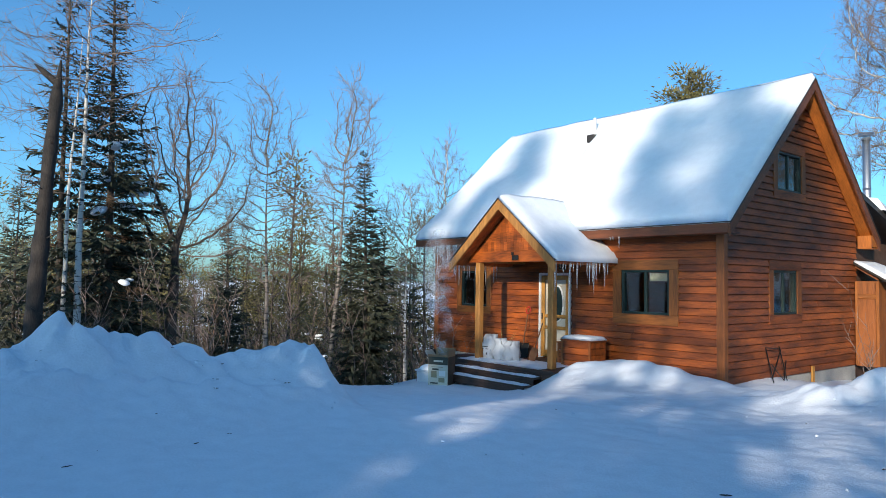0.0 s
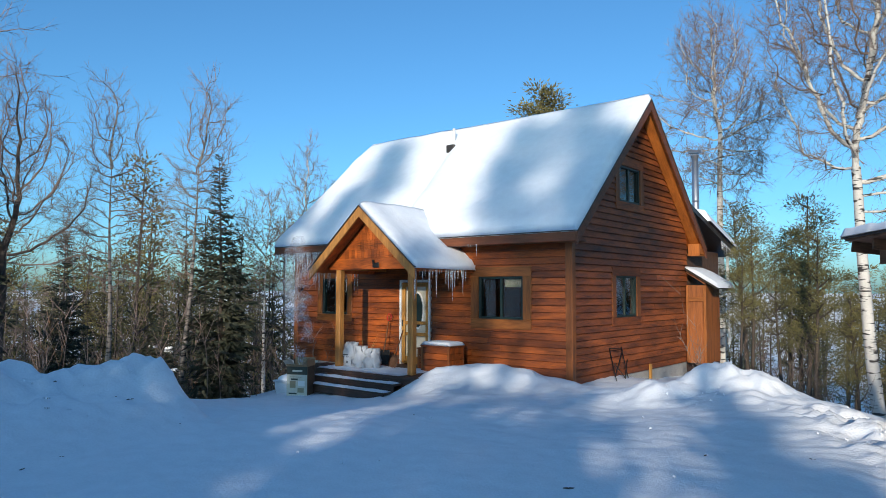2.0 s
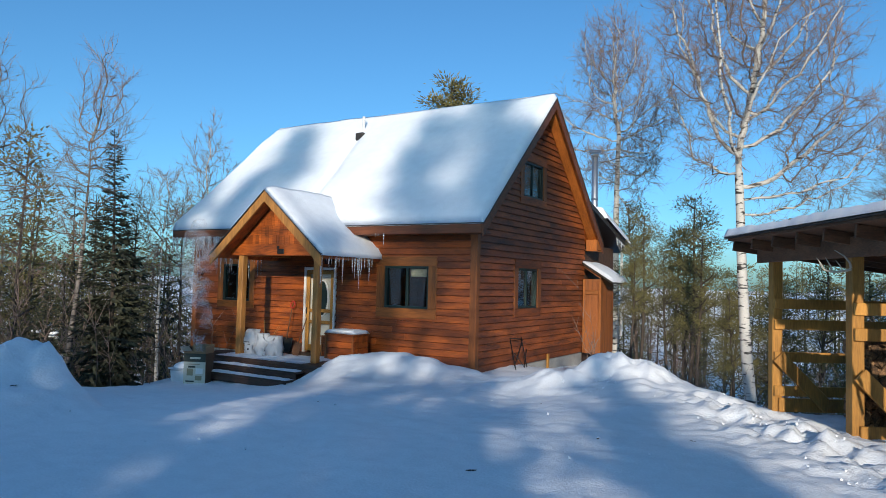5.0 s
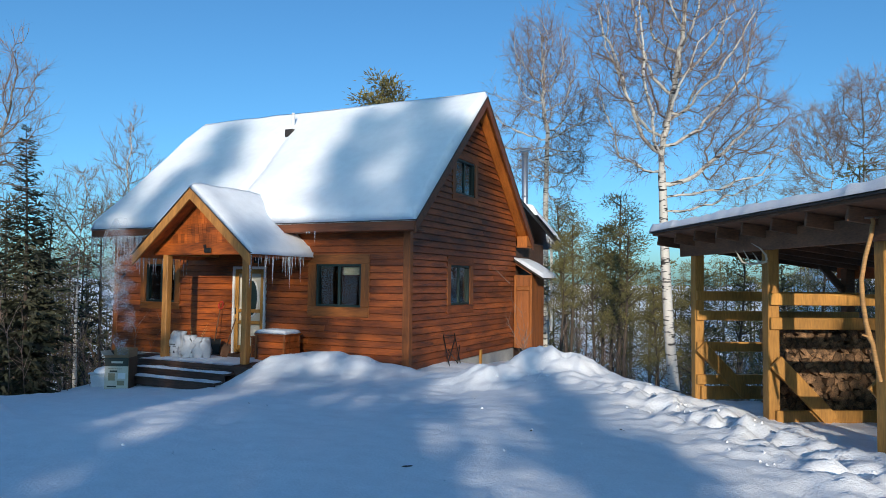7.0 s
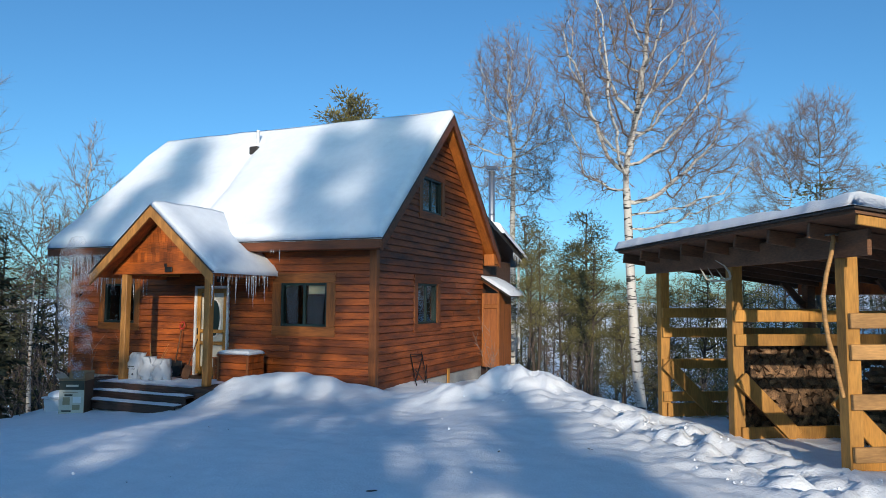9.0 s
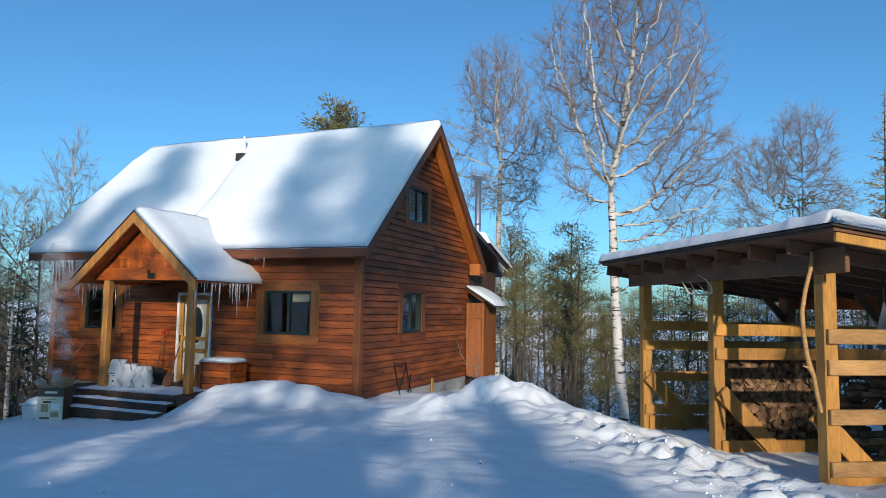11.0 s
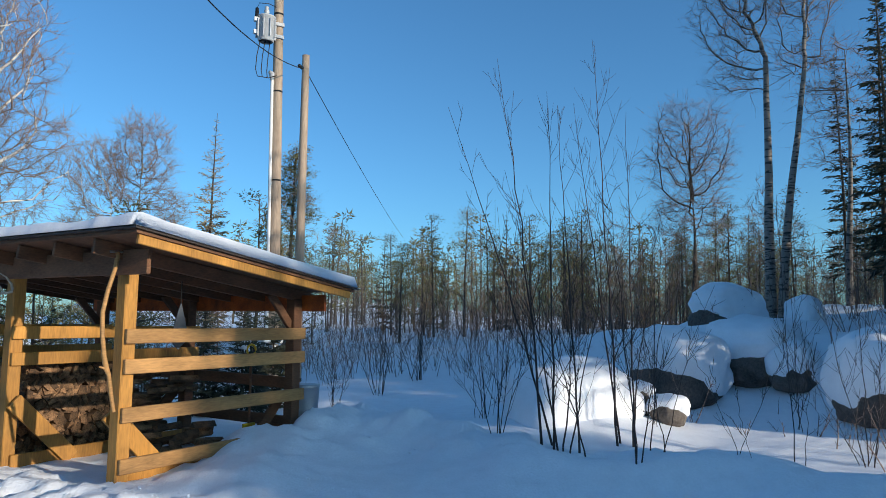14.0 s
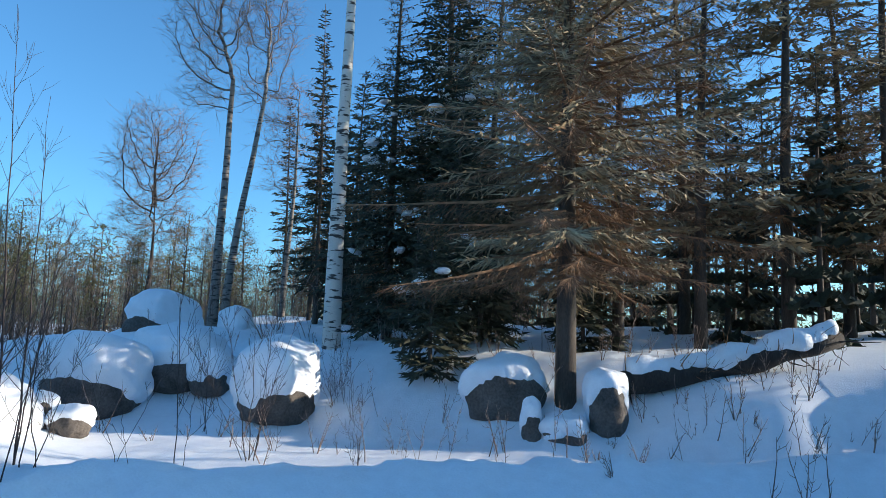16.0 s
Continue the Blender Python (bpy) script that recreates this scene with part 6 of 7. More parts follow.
for args in (
    (1, 12.32, -6.78, ((-0.62, 0.20, 4.35), (-1.15, 0.38, 3.75), (0.0, 0.1, 4.05), (-0.35, 0.3, 2.9), (0.25, -0.1, 2.4)), "tall bare shrub with dark upright stems", 0.026, 5.0),
    (2, 12.33, -7.17, ((-0.20, 0.06, 3.7), (0.30, -0.20, 2.3), (-0.5, 0.2, 2.0)), "tall bare shrub with one dark stem", 0.024, 5.0),
    (3, 13.96, -6.09, ((-0.34, 0.11, 5.4), (-0.55, 0.25, 4.5), (0.10, -0.05, 4.4), (0.5, -0.2, 3.0)), "tall whip-thin shrub reaching above the rest", 0.024, 5.5),
    (4, 12.46, -7.85, ((-0.25, 0.1, 2.9), (0.35, -0.25, 2.0), (0.1, 0.3, 1.6)), "bare shrub standing in deep snow", 0.02, 5.0),
    (5, 12.85, -7.70, ((0.1, -0.1, 2.5), (0.5, -0.4, 1.7), (-0.1, 0.2, 1.9)), "bare shrub standing in deep snow", 0.018, 5.0),
    (6, 12.15, -5.95, clump(6, 5, 2.9, 0.45), "many-stemmed bare shrub in the snow", 0.016, 5.0),
    (7, 13.6, -3.3, clump(7, 8, 2.9, 0.55), "many-stemmed bare shrub in the snow", 0.016, 5.0),
    (8, 13.5, 0.6, clump(8, 9, 3.6, 0.6), "many-stemmed bare shrub in the snow", 0.017, 5.0),
    (9, 15.6, 3.0, clump(9, 9, 4.0, 0.7), "many-stemmed bare shrub in the snow", 0.018, 5.0),
    (10, 15.74, -8.13, ((0.1, 0.1, 2.75), (-0.25, 0.45, 2.5), (0.3, -0.7, 2.4), (0.05, -0.25, 2.1), (-0.3, 0.8, 1.5), (-0.1, 0.9, 0.9), (0.2, -0.5, 1.3)), "dark forked shrub before the boulders", 0.017, 6.0, 3),
    (11, 16.4, -9.35, clump(11, 4, 1.4, 0.14), "low bare shrub among the boulders", 0.012, 6.0),
    (12, 13.3, -8.45, ((-0.35, 0.35, 1.0), (0.3, -0.3, 1.05), (0.0, 0.1, 0.6)), "low forked bare shrub in the snow", 0.013, 5.0),
    (13, 14.0, -8.55, ((-0.1, 0.1, 2.7), (0.15, -0.1, 1.2)), "single thin bare stem in the snow", 0.014, 5.0),
    (14, 16.0, -2.5, clump(14, 7, 3.0, 0.35), "bare shrub standing in deep snow", 0.015, 5.0),
    (15, 17.0, 0.5, clump(15, 8, 3.4, 0.5), "bare shrub standing in deep snow", 0.016, 5.0),
    (16, 15.3, -5.4, clump(16, 4, 2.3, 0.4), "bare shrub standing in deep snow", 0.014, 5.0),
    (17, 19.2, -7.6, clump(17, 9, 1.3, 0.25), "low russet shrub beside a boulder", 0.011, 7.0),
    (18, 19.5, 1.5, clump(18, 8, 3.0, 0.4), "bare shrub standing in deep snow", 0.014, 5.0),
    (19, 17.3, -6.3, ((0.0, 0.1, 3.0), (-0.2, 0.3, 2.2), (0.2, -0.2, 1.6)), "slim bare sapling before the boulders", 0.015, 5.0),
    (20, 22.2, -4.4, clump(20, 6, 2.2, 0.3), "bare shrub on the rise", 0.013, 5.0),
    (21, 11.6, -1.9, clump(21, 8, 2.2, 0.45), "low bare bush behind the woodshed", 0.013, 6.0),
):
    shrub(*args)


# bits of bark and twig, and crumbs of snow, on the ploughed yard
def strew(name, label, category, mat, spots, size, seed, flat=1.0):
    rng = random.Random(seed)
    bm = bmesh.new()
    for x, y in spots:
        z = ground_at(x, y)
        r = size * rng.uniform(0.4, 1.4)
        m = Matrix.LocRotScale((x, y, z + r * 0.2), Euler((rng.uniform(0, 6), rng.uniform(0, 6), rng.uniform(0, 6)) if flat == 1 else (0, 0, rng.uniform(0, 6))), (r * (1 if flat == 1 else rng.uniform(1, 4)), r * 0.8, r * 0.7 * flat))
        made = bmesh.ops.create_icosphere(bm, subdivisions=1, radius=1, matrix=m)
        for v in made["verts"]:
            v.co += Vector((rng.uniform(-1, 1), rng.uniform(-1, 1), rng.uniform(-1, 1))) * r * 0.22 * flat
    tagged(part(name, bm, mat), label, category, kind="stuff")


rz = random.Random(8)
bank = [(rz.uniform(-2.4, 0.4), rz.uniform(-12.6, -8.4)) for _ in range(110)]
yard = [(rz.uniform(0.2, 6.5), rz.uniform(-11, -2.5)) for _ in range(26)]
strew("debris", "dark scraps of bark and twig on the snow", "debris", BARK, bank[:26] + yard[:14], 0.014, 1, 0.5)
front = [tuple(sp(rz.uniform(-0.6, 4.6), rz.gauss(-0.75, 0.3), 0))[:2] for _ in range(120)]
heap = [(rz.uniform(1.5, 5.6), rz.gauss(-1.6, 0.5)) for _ in range(110)]
berm = [(rz.uniform(8.3, 11.4), rz.gauss(-6.1, 0.5)) for _ in range(60)]
strew("snow_crumbs", "loose broken lumps of snow", "snow", SNOW, bank[:50] + yard + front[:60] + heap[:20] + berm[:15], 0.016, 2)


# ---------------------------------------------------------------- things round the porch
def sack(label, x, y, z, w, d, h, seed, mat, lean=0.0):
    """A filled woven sack: slumped body, gathered top."""
    bm = bmesh.new()
    bmesh.ops.create_cube(bm, size=1.0)
    bmesh.ops.subdivide_edges(bm, edges=bm.edges[:], cuts=7, use_grid_fill=True)
    for v in bm.verts:
        u = v.co.copy()
        t = u.z + 0.5
        r = 1 + 0.16 * math.sin(math.pi * min(1, t * 1.05)) - 0.30 * max(0, t - 0.75) * 2
        c = Vector((u.x, u.y, 0))
        if c.length > 0:
            c = c.normalized() * max(abs(u.x), abs(u.y)) * (1.0 + 0.25 * (1 - c.length / (max(abs(u.x), abs(u.y)) * 1.4143)))
        n = noise.noise(Vector((u.x * 3, u.y * 3, u.z * 3 + seed))) * 0.2 + 0.12 * noise.noise(Vector((u.x * 6, u.y * 6, u.z * 7 + seed)))
        v.co = Vector((c.x * w * r + n * w + lean * t, c.y * d * r + n * d, t * h + (0.05 * n * h if t > 0.05 else 0)))
    for f in bm.faces:
        f.smooth = True
    ob = thing("sack", label, "sack", Matrix.Translation((x, y, z)), group="sacks on the porch")
    part("bag", bm, mat, ob)
    return ob


WOVEN = material("woven_plastic", (0.48, 0.50, 0.53), 0.6, vary=0.12, scale=(6, 6, 6), fine=(120, 120, 120), bump=0.4, bump_far=0.01)
s1 = sack("full white woven sack standing on the porch deck", -5.18, -1.45, 0.034, 0.34, 0.26, 0.60, 1, WOVEN, 0.02)
for k, (z0, z1, wd) in enumerate(((0.30, 0.32, 0.16), (0.25, 0.265, 0.2), (0.12, 0.17, 0.14))):
    part("print", block(-0.02 - wd / 2 + 0.02, -0.02 + wd / 2 + 0.02, -0.165, -0.135, z0, z1, 0), material("dark_print", (0.07, 0.07, 0.08), 0.7, vary=0.1), s1, "dark printed bar")
sack("snow-dusted white sack slumped on the porch", -4.84, -1.40, 0.034, 0.34, 0.28, 0.52, 2, WOVEN, -0.02)
sack("snow-dusted white sack slumped on the porch", -4.52, -1.36, 0.034, 0.32, 0.28, 0.48, 5, WOVEN, 0.03)

straw = thing("dry_stalks", "a few dry yellow stalks sticking up behind the sacks", "dry plant", Matrix.Translation((-5.02, -1.15, 0.03)))
rg = random.Random(4)
for k in range(9):
    t = Tubes()
    a = rg.uniform(-1.1, 1.1)
    t.tube(bend(rg, Vector((0, 0, 0)), Vector((0.5 * math.sin(a), rg.uniform(-0.2, 0.2), 1)).normalized(), rg.uniform(0.5, 0.85), 4, 0.06, -0.05), [0.006, 0.005, 0.005, 0.004, 0.002], 4)
    part("stalk", t.mesh("stalk"), material("straw", (0.42, 0.30, 0.12), 0.8) if k == 0 else bpy.data.materials["straw"], straw)


def snow_shovel():
    ob = thing("snow_shovel", "snow shovel with a red grip leaning on the wall", "shovel", Matrix.Translation((-5.12, -0.42, 0.03)) @ Euler((radians(-12), 0, 0)).to_matrix().to_4x4())
    t = Tubes()
    t.tube([Vector((0, 0, 0.3)), Vector((0, 0, 1.08))], [0.016, 0.015], 8)
    part("shaft", t.mesh("shaft"), GREY_WOOD, ob)
    red = material("red_plastic", (0.55, 0.03, 0.02), 0.4, vary=0.1)
    t = Tubes()
    ring = [Vector((0.07 * math.cos(a), 0, 1.19 + 0.085 * math.sin(a))) for a in [k * math.pi / 8 - math.pi / 2 for k in range(17)]]
    t.tube(ring, [0.016] * 17, 6)
    part("grip", t.mesh("grip"), red, ob, "red plastic D grip")
    bm = block(-0.2, 0.2, -0.012, 0.012, 0.0, 0.36, 0.01)
    part("blade", bm, IRON, ob)


snow_shovel()

sh2 = thing("coal_shovel", "short brown spade leaning beside the door", "shovel", Matrix.Translation((-4.25, -1.0, 0.03)) @ Euler((radians(-14), radians(10), 0)).to_matrix().to_4x4())
t = Tubes()
t.tube([Vector((0, 0, 0.28)), Vector((0, 0, 0.95))], [0.014, 0.013], 8)
part("shaft", t.mesh("shaft"), GREY_WOOD, sh2)
bm = bmesh.new()
for x, z in ((-0.09, 0.34), (0.09, 0.34), (0.12, 0.2), (0.10, 0.05), (0.0, 0.0), (-0.10, 0.05), (-0.12, 0.2)):
    bm.verts.new((x, 0.03 * (1 - abs(x) * 8), z))
bm.faces.new(bm.verts[:])
g = bmesh.ops.extrude_face_region(bm, geom=bm.faces[:])
bmesh.ops.translate(bm, verts=[v for v in g["geom"] if isinstance(v, bmesh.types.BMVert)], vec=(0, 0.012, 0))
part("blade", bm, GREY_WOOD, sh2)


def plank_box(name, label, x0, x1, y0, y1, z0, z1, rows, mat):
    """A box of level planks with corner posts and a lid."""
    ob = thing(name, label, "storage box", Matrix.Translation((x0, y0, z0)))
    w, d, h = x1 - x0, y1 - y0, z1 - z0
    st = h / rows
    for k in range(rows):
        a, b = k * st + 0.002, (k + 1) * st - 0.006
        part("plank", block(0, w, 0, 0.022, a, b, 0.004), mat, ob)
        part("plank", block(0, w, d - 0.022, d, a, b, 0.004), mat, ob)
        part("plank", block(0, 0.022, 0.024, d - 0.024, a, b, 0.004), mat, ob)
        part("plank", block(w - 0.022, w, 0.024, d - 0.024, a, b, 0.004), mat, ob)
    for cx in (-0.012, w - 0.04):
        part("corner_post", block(cx, cx + 0.05, -0.014, -0.001, 0, h, 0.003), CEDAR_Z, ob)
    part("lid", block(-0.03, w + 0.03, -0.03, d + 0.03, h, h + 0.03, 0.006), mat, ob)
    return ob


plank_box("deck_box", "cedar plank storage box on the porch, snow on its lid", -3.34, -2.54, -0.95, -0.40, 0.033, 0.60, 4, CEDAR_X)
snow_sheet("box_snow", "rounded snow pad on the storage box", (-3.36, -2.52), (-0.97, -0.38), 22, 16, lambda x, y: (x, y, 0.632),
           lambda x, y: 0.09 * min(soft_edge(x + 3.36, 0.15), soft_edge(-2.52 - x, 0.15), soft_edge(y + 0.97, 0.15), soft_edge(-0.38 - y, 0.15)) + 0.003)
plank_box("deck_box", "low cedar plank box beside the door", -3.74, -3.42, -0.62, -0.10, 0.033, 0.50, 3, CEDAR_X)
pb = plank_box("planter_box", "small plank planter at the deck's edge", -6.62, -5.95, -1.35, -0.95, -0.42, -0.02, 2, DECK)

# snow on the deck and the steps
for nm, xr, yr, z in (("deck_snow", (-5.76, -3.1), (-1.99, -0.75), 0.031), ("step_snow", (-5.6, -3.0), (-2.27, -2.03), -0.108), ("step_snow", (-5.6, -3.0), (-2.55, -2.31), -0.258)):
    snow_sheet(nm, "thin trodden snow on dark boards", xr, yr, 60, 14, lambda x, y, z=z: (x, y, z),
               lambda x, y, xr=xr, yr=yr: max(0.002, (0.028 + 0.018 * n1(x * 4, y * 6, 6)) * min(soft_edge(x - xr[0], 0.08), soft_edge(xr[1] - x, 0.1), soft_edge(y - yr[0], 0.05), soft_edge(yr[1] - y, 0.08))))


def ash_box():
    """An open cardboard carton with printed panels and raised flaps."""
    z = ground_at(-5.45, -2.95) - 0.02
    ob = thing("cardboard_box", "open printed cardboard carton standing in the snow", "cardboard box", Matrix.Translation((-5.42, -2.75, z)) @ Matrix.Rotation(radians(26), 4, "Z"))
    card = material("brown_cardboard", (0.33, 0.21, 0.115), 0.85, vary=0.15, scale=(3, 3, 3), fine=(60, 60, 8), bump=0.15)
    w, d, h, c = 0.50, 0.40, 0.68, 0.008
    pale = material("carton_print", (0.62, 0.58, 0.46), 0.7, vary=0.1)
    part("side", block(-w / 2, w / 2, -d / 2, -d / 2 + c, 0, h, 0.002), card, ob)
    part("side", block(-w / 2, w / 2, d / 2 - c, d / 2, 0, h, 0.002), card, ob)
    part("side", block(-w / 2, -w / 2 + c, -d / 2 + c, d / 2 - c, 0, h, 0.002), card, ob)
    part("side", block(w / 2 - c, w / 2, -d / 2 + c, d / 2 - c, 0, h, 0.002), card, ob)
    part("bottom", block(-w / 2 + c, w / 2 - c, -d / 2 + c, d / 2 - c, 0.0, 0.012, 0), card, ob)
    part("flap", beam((0, -d / 2, h), (0, -d / 2 - 0.05, h + 0.05), w, c, 0.002), card, ob)
    part("flap", beam((0, d / 2, h), (0, d / 2 + 0.03, h + 0.17), w, c, 0.002), card, ob)
    part("flap", beam((w / 2, 0, h), (w / 2 - 0.01, 0, h + 0.15), d, c, 0.002), card, ob)
    part("flap", beam((-w / 2, 0, h), (-w / 2 - 0.10, 0, h + 0.12), d, c, 0.002), pale, ob)
    olive = material("olive_print", (0.060, 0.058, 0.040), 0.7, vary=0.15)
    part("label", block(-w / 2 + 0.004, w / 2 - 0.004, -d / 2 - 0.004, -d / 2 - 0.0005, 0.02, h - 0.185, 0), pale, ob, "pale printed front panel")
    part("label", block(-w / 2 + 0.004, w / 2 - 0.004, -d / 2 - 0.005, -d / 2 - 0.0005, h - 0.18, h - 0.005, 0), olive, ob, "dark olive printed band")
    part("label", block(w / 2 + 0.0005, w / 2 + 0.004, -d / 2 + 0.004, d / 2 - 0.004, 0.02, h - 0.005, 0), material("brown_print", (0.11, 0.062, 0.036), 0.7, vary=0.2), ob, "dark brown printed side")
    tan = material("tan_print", (0.30, 0.25, 0.15), 0.7, vary=0.1)
    for x0, x1, z0, z1, ink in ((-0.11, 0.13, h - 0.12, h - 0.08, pale), (-0.17, 0.12, 0.44, 0.45, tan), (-0.14, 0.02, 0.37, 0.41, olive), (-0.17, -0.03, 0.20, 0.35, tan), (0.03, 0.19, 0.24, 0.36, WHITE), (0.02, 0.17, 0.10, 0.20, tan), (-0.19, 0.0, 0.06, 0.09, olive)):
        part("print", block(x0, x1, -d / 2 - 0.008, -d / 2 - 0.0055, z0, z1, 0), ink, ob)


ash_box()


def tub():
    z = ground_at(-6.2, -2.5)
    ob = thing("plastic_tote", "white plastic tote half buried in snow", "tote", Matrix.Translation((-6.3, -2.35, z - 0.12)) @ Matrix.Rotation(radians(15), 4, "Z"))
    bm = block(-0.32, 0.32, -0.22, 0.22, 0, 0.38, 0.03)
    for v in bm.verts:
        v.co.x *= 0.86 + 0.14 * v.co.z / 0.38
        v.co.y *= 0.86 + 0.14 * v.co.z / 0.38
    part("tub", bm, material("cloudy_plastic", (0.62, 0.65, 0.68), 0.4, vary=0.08), ob)
    part("rim", block(-0.34, 0.34, -0.24, 0.24, 0.381, 0.42, 0.012), bpy.data.materials["cloudy_plastic"], ob)
    bm = bmesh.new()
    bmesh.ops.create_icosphere(bm, subdivisions=3, radius=1)
    for v in bm.verts:
        v.co = Vector((v.co.x * 0.33, v.co.y * 0.23, max(0, v.co.z) * 0.13 + 0.42))
    part("snow_cap", bm, SNOW, ob, "snow heaped in the tote")


tub()


def lantern(x, y, z, s=1.0):
    ob = thing("wall_lantern", "small black iron wall lantern", "lantern", Matrix.Translation((x, y, z)), group="lanterns")
    part("backplate", block(-0.05 * s, 0.05 * s, -0.02, 0.0, -0.09 * s, 0.09 * s), IRON, ob)
    part("cage", block(-0.055 * s, 0.055 * s, -0.15 * s, -0.03, -0.08 * s, 0.07 * s, 0.015), IRON, ob)
    part("hood", block(-0.075 * s, 0.075 * s, -0.17 * s, -0.02, 0.071 * s, 0.10 * s, 0.012), IRON, ob)


lantern(-4.06, -0.05, 2.30)
pl2 = thing("iron_plaque", "dark iron animal-shaped plaque on the porch beam", "plaque", Matrix.Translation((-4.05, -1.745, 2.45)))
part("plate", block(-0.10, 0.10, -0.02, 0.0, -0.05, 0.06, 0.01), IRON, pl2)
part("plate", block(-0.12, -0.05, -0.02, 0.0, 0.061, 0.13, 0.01), IRON, pl2)


def sawbuck():
    """A weathered frame of bars leaning on the gable wall."""
    z = -0.25
    ob = thing("metal_rack", "rusty dark metal rack leaning on the gable wall", "rack", Matrix.Translation((0.12, 1.55, z)))
    for a, b in (((0.35, -0.35, 0), (0.05, -0.15, 0.85)), ((0.35, 0.25, 0), (0.05, 0.45, 0.85)), ((0.05, -0.15, 0.85), (0.05, 0.45, 0.80)), ((0.25, -0.3, 0.25), (0.1, 0.42, 0.78)), ((0.38, -0.1, 0.0), (0.12, 0.62, 0.55)), ((0.3, 0.25, 0.1), (0.1, 0.0, 0.5))):
        t = Tubes()
        t.tube([Vector(a), Vector(b)], [0.011, 0.011], 6)
        part("bar", t.mesh("bar"), IRON, ob)


sawbuck()
part("corner_board", block(0.045, 0.085, 3.85, 3.97, -0.35, 0.05), PINE, house)


# ---------------------------------------------------------------- things in the shed
def driftwood():
    rng = random.Random(2)
    ob = thing("driftwood_stick", "crooked pale stick hung on the shed post", "stick", Matrix.Translation(sp(-0.05, -0.19, 0)))
    t = Tubes()
    zs = [0.98, 1.15, 1.32, 1.38, 1.5, 1.7, 1.9, 2.1, 2.3, 2.42, 2.46]
    off = [0.10, 0.06, 0.03, 0.0, -0.03, -0.06, -0.07, -0.03, 0.03, 0.05, 0.04]
    t.tube([S_B * (o - 0.02) + Vector((0, 0, z)) for o, z in zip(off, zs)], [0.018, 0.02, 0.02, 0.026, 0.021, 0.021, 0.021, 0.02, 0.02, 0.022, 0.022], 8)
    part("stick", t.mesh("stick"), PALE_PINE, ob)
    t = Tubes()
    t.tube([S_B * -0.02 + Vector((0, 0, 1.38)), S_B * -0.09 + Vector((0, 0, 1.40))], [0.015, 0.008], 6)
    part("knob", t.mesh("knob"), PALE_PINE, ob)
    t = Tubes()
    t.tube([S_B * 0.04 + Vector((0, 0, 2.46)) - S_B * 0.1, S_B * 0.12 + Vector((0, 0, 2.47))], [0.012, 0.012], 6)
    part("hook", t.mesh("hook"), STEEL, ob)


driftwood()


def antlers():
    rng = random.Random(6)
    bone = material("antler_bone", (0.55, 0.48, 0.38), 0.6, vary=0.2, scale=(8, 8, 8))
    ob = thing("antler_rack", "pale deer antler fixed to the shed post", "antler", Matrix.Translation(sp(1.84, -0.09, 2.12)) @ Matrix.Diagonal((0.62, 0.62, 0.62, 1)))
    main = [Vector((0, 0, 0)), -S_B * 0.10 + Vector((0, 0, -0.03)), -S_B * 0.28 + S_R * 0.05 + Vector((0, 0, -0.06)), -S_B * 0.42 + S_R * 0.12 + Vector((0, 0, -0.02)), -S_B * 0.50 + S_R * 0.15 + Vector((0, 0, 0.10))]
    t = Tubes()
    t.tube(main, [0.026, 0.024, 0.02, 0.016, 0.005], 7)
    part("beam", t.mesh("beam"), bone, ob)
    for k, (u, ln) in enumerate(((0.3, 0.20), (0.52, 0.26), (0.75, 0.22))):
        q, e = along(main, u)
        t = Tubes()
        t.tube([q, q + Vector((0, 0, ln * 0.5)) - S_B * 0.06, q + Vector((0, 0, ln)) - S_B * 0.14], [0.015, 0.012, 0.003], 6)
        part("tine", t.mesh("tine"), bone, ob)
    t = Tubes()
    second = [Vector((0, 0, 0.02)), -S_B * 0.02 + Vector((0, 0, 0.12)), -S_B * 0.12 + Vector((0, 0, 0.24)), -S_B * 0.30 + Vector((0, 0, 0.34))]
    t.tube(second, [0.024, 0.02, 0.015, 0.004], 7)
    part("beam", t.mesh("beam"), bone, ob)


antlers()

sheet = thing("hanging_plate", "dark grey kite-shaped metal plate hanging from the rafters", "metal plate", Matrix.Translation(sp(0.15, 0.75, 2.24)))
part("cord", slab([tuple(-S_B * 0.004), tuple(S_B * 0.004), tuple(S_B * 0.004 + S_R * 0.008), tuple(-S_B * 0.004 + S_R * 0.008)], 0.24), IRON, sheet)
bm = bmesh.new()
vs = [bm.verts.new(p) for p in (Vector((0, 0, -0.22)), S_B * 0.12 + Vector((0, 0, -0.60)), -S_B * 0.01 + Vector((0, 0, -0.72)), -S_B * 0.12 + Vector((0, 0, -0.62)))]
bm.faces.new(vs)
g = bmesh.ops.extrude_face_region(bm, geom=bm.faces[:])
bmesh.ops.translate(bm, verts=[v for v in g["geom"] if isinstance(v, bmesh.types.BMVert)], vec=tuple(S_R * 0.01))
part("blade", bm, material("slate_grey_metal", (0.14, 0.15, 0.17), 0.5, 0.3, vary=0.1), sheet)


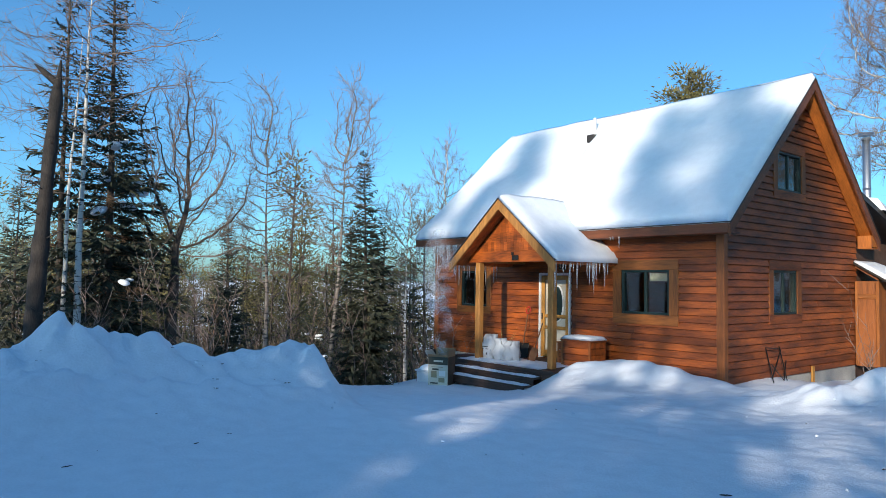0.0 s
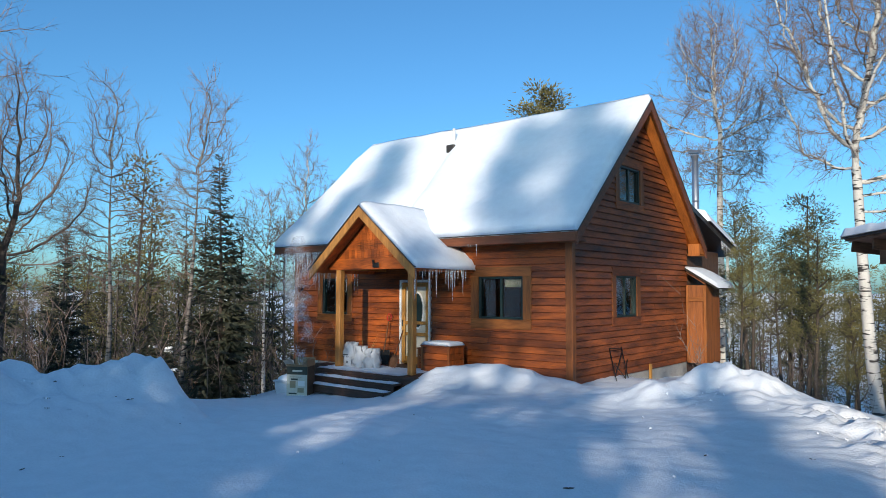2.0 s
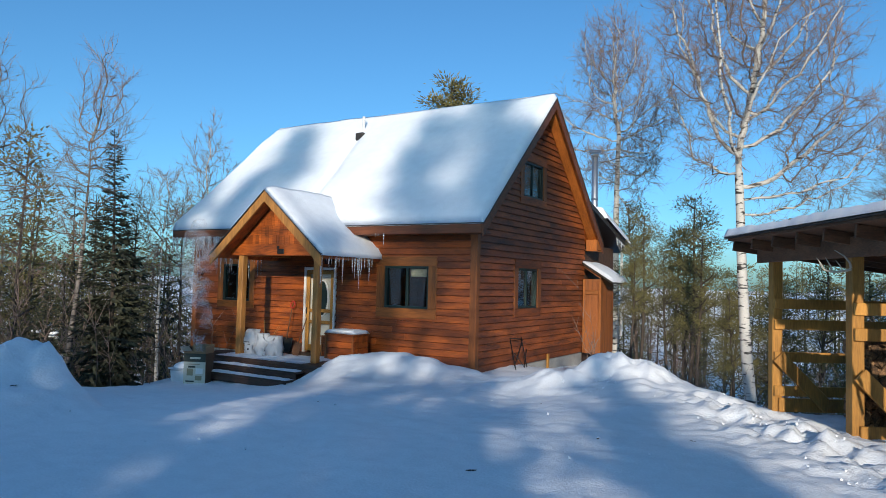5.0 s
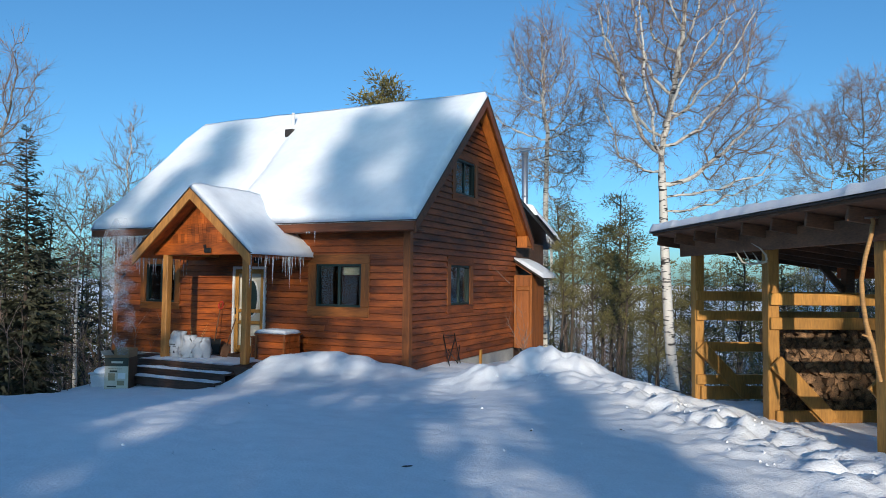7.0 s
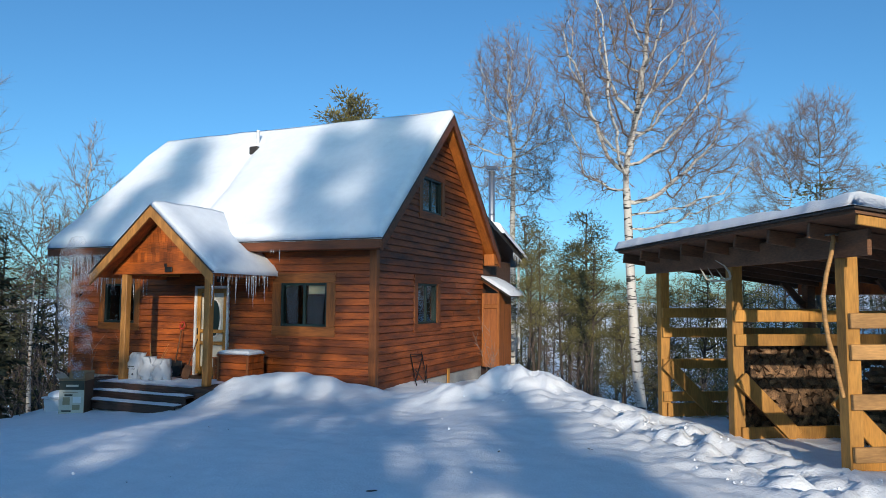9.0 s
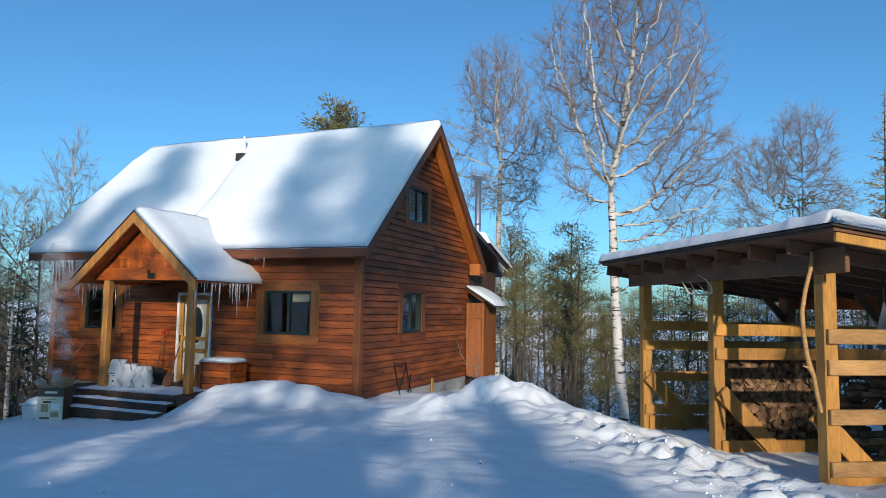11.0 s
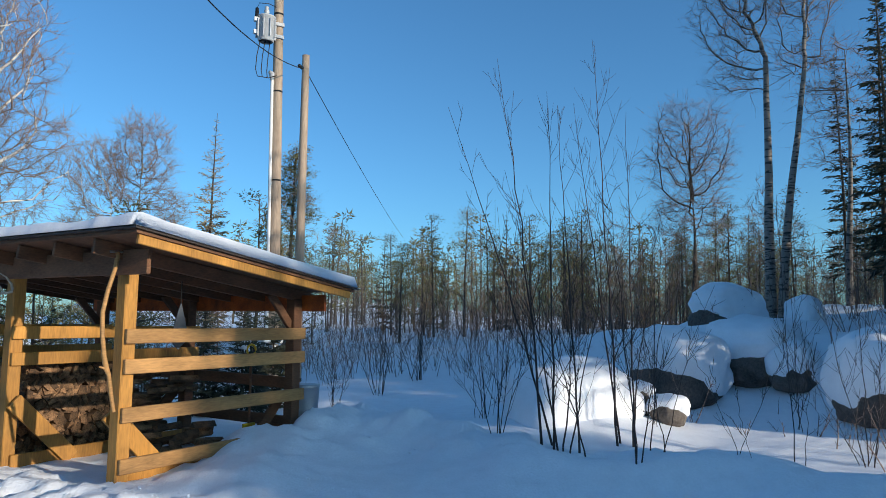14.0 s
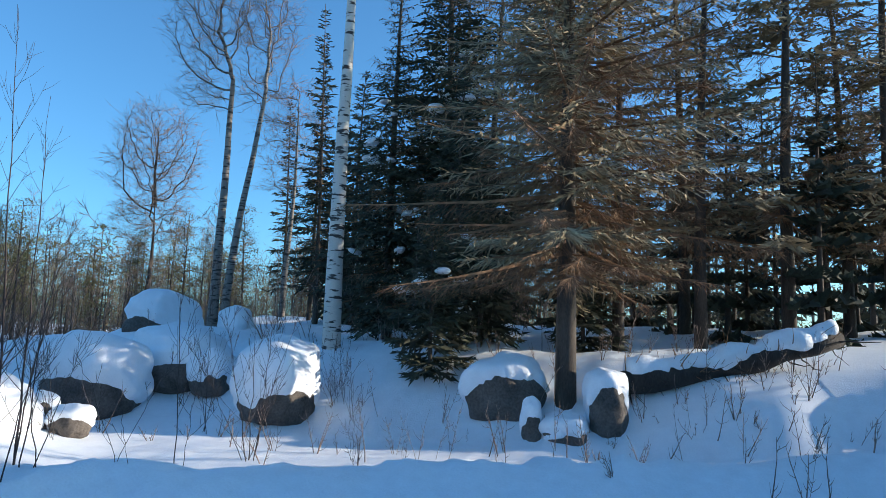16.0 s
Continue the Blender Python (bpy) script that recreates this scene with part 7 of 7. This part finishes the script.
def grain_shovel():
    ob = thing("yellow_shovel", "snow shovel with a yellow grip and scoop inside the shed", "shovel", Matrix.Translation(sp(0.35, SHED_D - 0.35, 0.30)))
    yel = material("yellow_plastic", (0.75, 0.48, 0.02), 0.45, vary=0.1)
    t = Tubes()
    t.tube([Vector((0, 0, 0.3)), Vector((0, 0, 1.1))], [0.016, 0.016], 8)
    part("shaft", t.mesh("shaft"), GREY_WOOD, ob)
    t = Tubes()
    t.tube([S_B * 0.07 * math.cos(a) + Vector((0, 0, 1.17 + 0.07 * math.sin(a))) for a in [k * math.pi / 6 for k in range(13)]], [0.014] * 13, 6)
    part("grip", t.mesh("grip"), yel, ob)
    part("scoop", beam(tuple(Vector((0, 0, 0.3))), tuple(Vector((0, 0, 0.1))), 0.2, 0.02, 0.006, S_R), yel, ob)


grain_shovel()


def bin_can():
    p = sp(0.25, SHED_D + 0.5, 0)
    z = ground_at(p.x, p.y)
    t = Tubes()
    t.tube([Vector((0, 0, -0.05)), Vector((0, 0, 0.0)), Vector((0, 0, 0.14)), Vector((0, 0, 0.15)), Vector((0, 0, 0.17)), Vector((0, 0, 0.40)), Vector((0, 0, 0.43))], [0.17, 0.18, 0.19, 0.197, 0.19, 0.205, 0.215], 24)
    ob = thing("galvanised_bin", "grey galvanised metal bin standing in the snow", "bin", Matrix.LocRotScale((p.x, p.y, z - 0.03), None, (1.0, 1.0, 1.15)))
    part("bin", t.mesh("bin"), material("galvanised", (0.45, 0.46, 0.47), 0.45, 0.8, vary=0.1), ob)


bin_can()


# ---------------------------------------------------------------- smoke from the carton
def smoke():
    """Thin smoke: many faint, overlapping puffs that widen as they drift."""
    m = bpy.data.materials.new("thin_smoke")
    m.use_nodes = True
    n, l = m.node_tree.nodes, m.node_tree.links
    n.remove(n["Principled BSDF"])
    clear, grey, mix = n.new("ShaderNodeBsdfTransparent"), n.new("ShaderNodeBsdfDiffuse"), n.new("ShaderNodeMixShader")
    grey.inputs["Color"].default_value = (0.8, 0.8, 0.82, 1)
    co, tex, ramp = n.new("ShaderNodeTexCoord"), n.new("ShaderNodeTexNoise"), n.new("ShaderNodeMapRange")
    tex.inputs["Scale"].default_value = 2.6
    tex.inputs["Detail"].default_value = 4
    ramp.inputs["From Min"].default_value, ramp.inputs["From Max"].default_value = 0.42, 0.72
    ramp.inputs["To Min"].default_value, ramp.inputs["To Max"].default_value = 0.0, 0.27
    l.new(co.outputs["Object"], tex.inputs["Vector"])
    l.new(tex.outputs["Fac"], ramp.inputs["Value"])
    l.new(ramp.outputs[0], mix.inputs["Fac"])
    l.new(clear.outputs[0], mix.inputs[1])
    l.new(grey.outputs[0], mix.inputs[2])
    l.new(mix.outputs[0], n["Material Output"].inputs["Surface"])
    rng = random.Random(12)
    bm = bmesh.new()
    for k in range(8):
        t = (k + 0.5) / 8
        c = Vector((-5.45 - 1.0 * t * t + rng.uniform(-0.3, 0.3) * t, -2.72 + 0.35 * t + rng.uniform(-0.2, 0.2) * t, 0.15 + 2.5 * t))
        s = 0.12 + 0.30 * t
        made = bmesh.ops.create_icosphere(bm, subdivisions=3, radius=1, matrix=Matrix.LocRotScale(c, Euler((0, rng.uniform(-0.4, 0.4), rng.uniform(0, 6))), (s, s, s * 1.5)))
        for v in made["verts"]:
            d = v.co - c
            v.co = c + d * (1 + 0.45 * noise.noise(v.co * 3.2 + Vector((k, 0, 0))) + 0.2 * noise.noise(v.co * 8))
    for f in bm.faces:
        f.smooth = True
    tagged(part("smoke_wisp", bm, m), "thin grey smoke rising from the carton", "smoke", kind="stuff")


smoke()
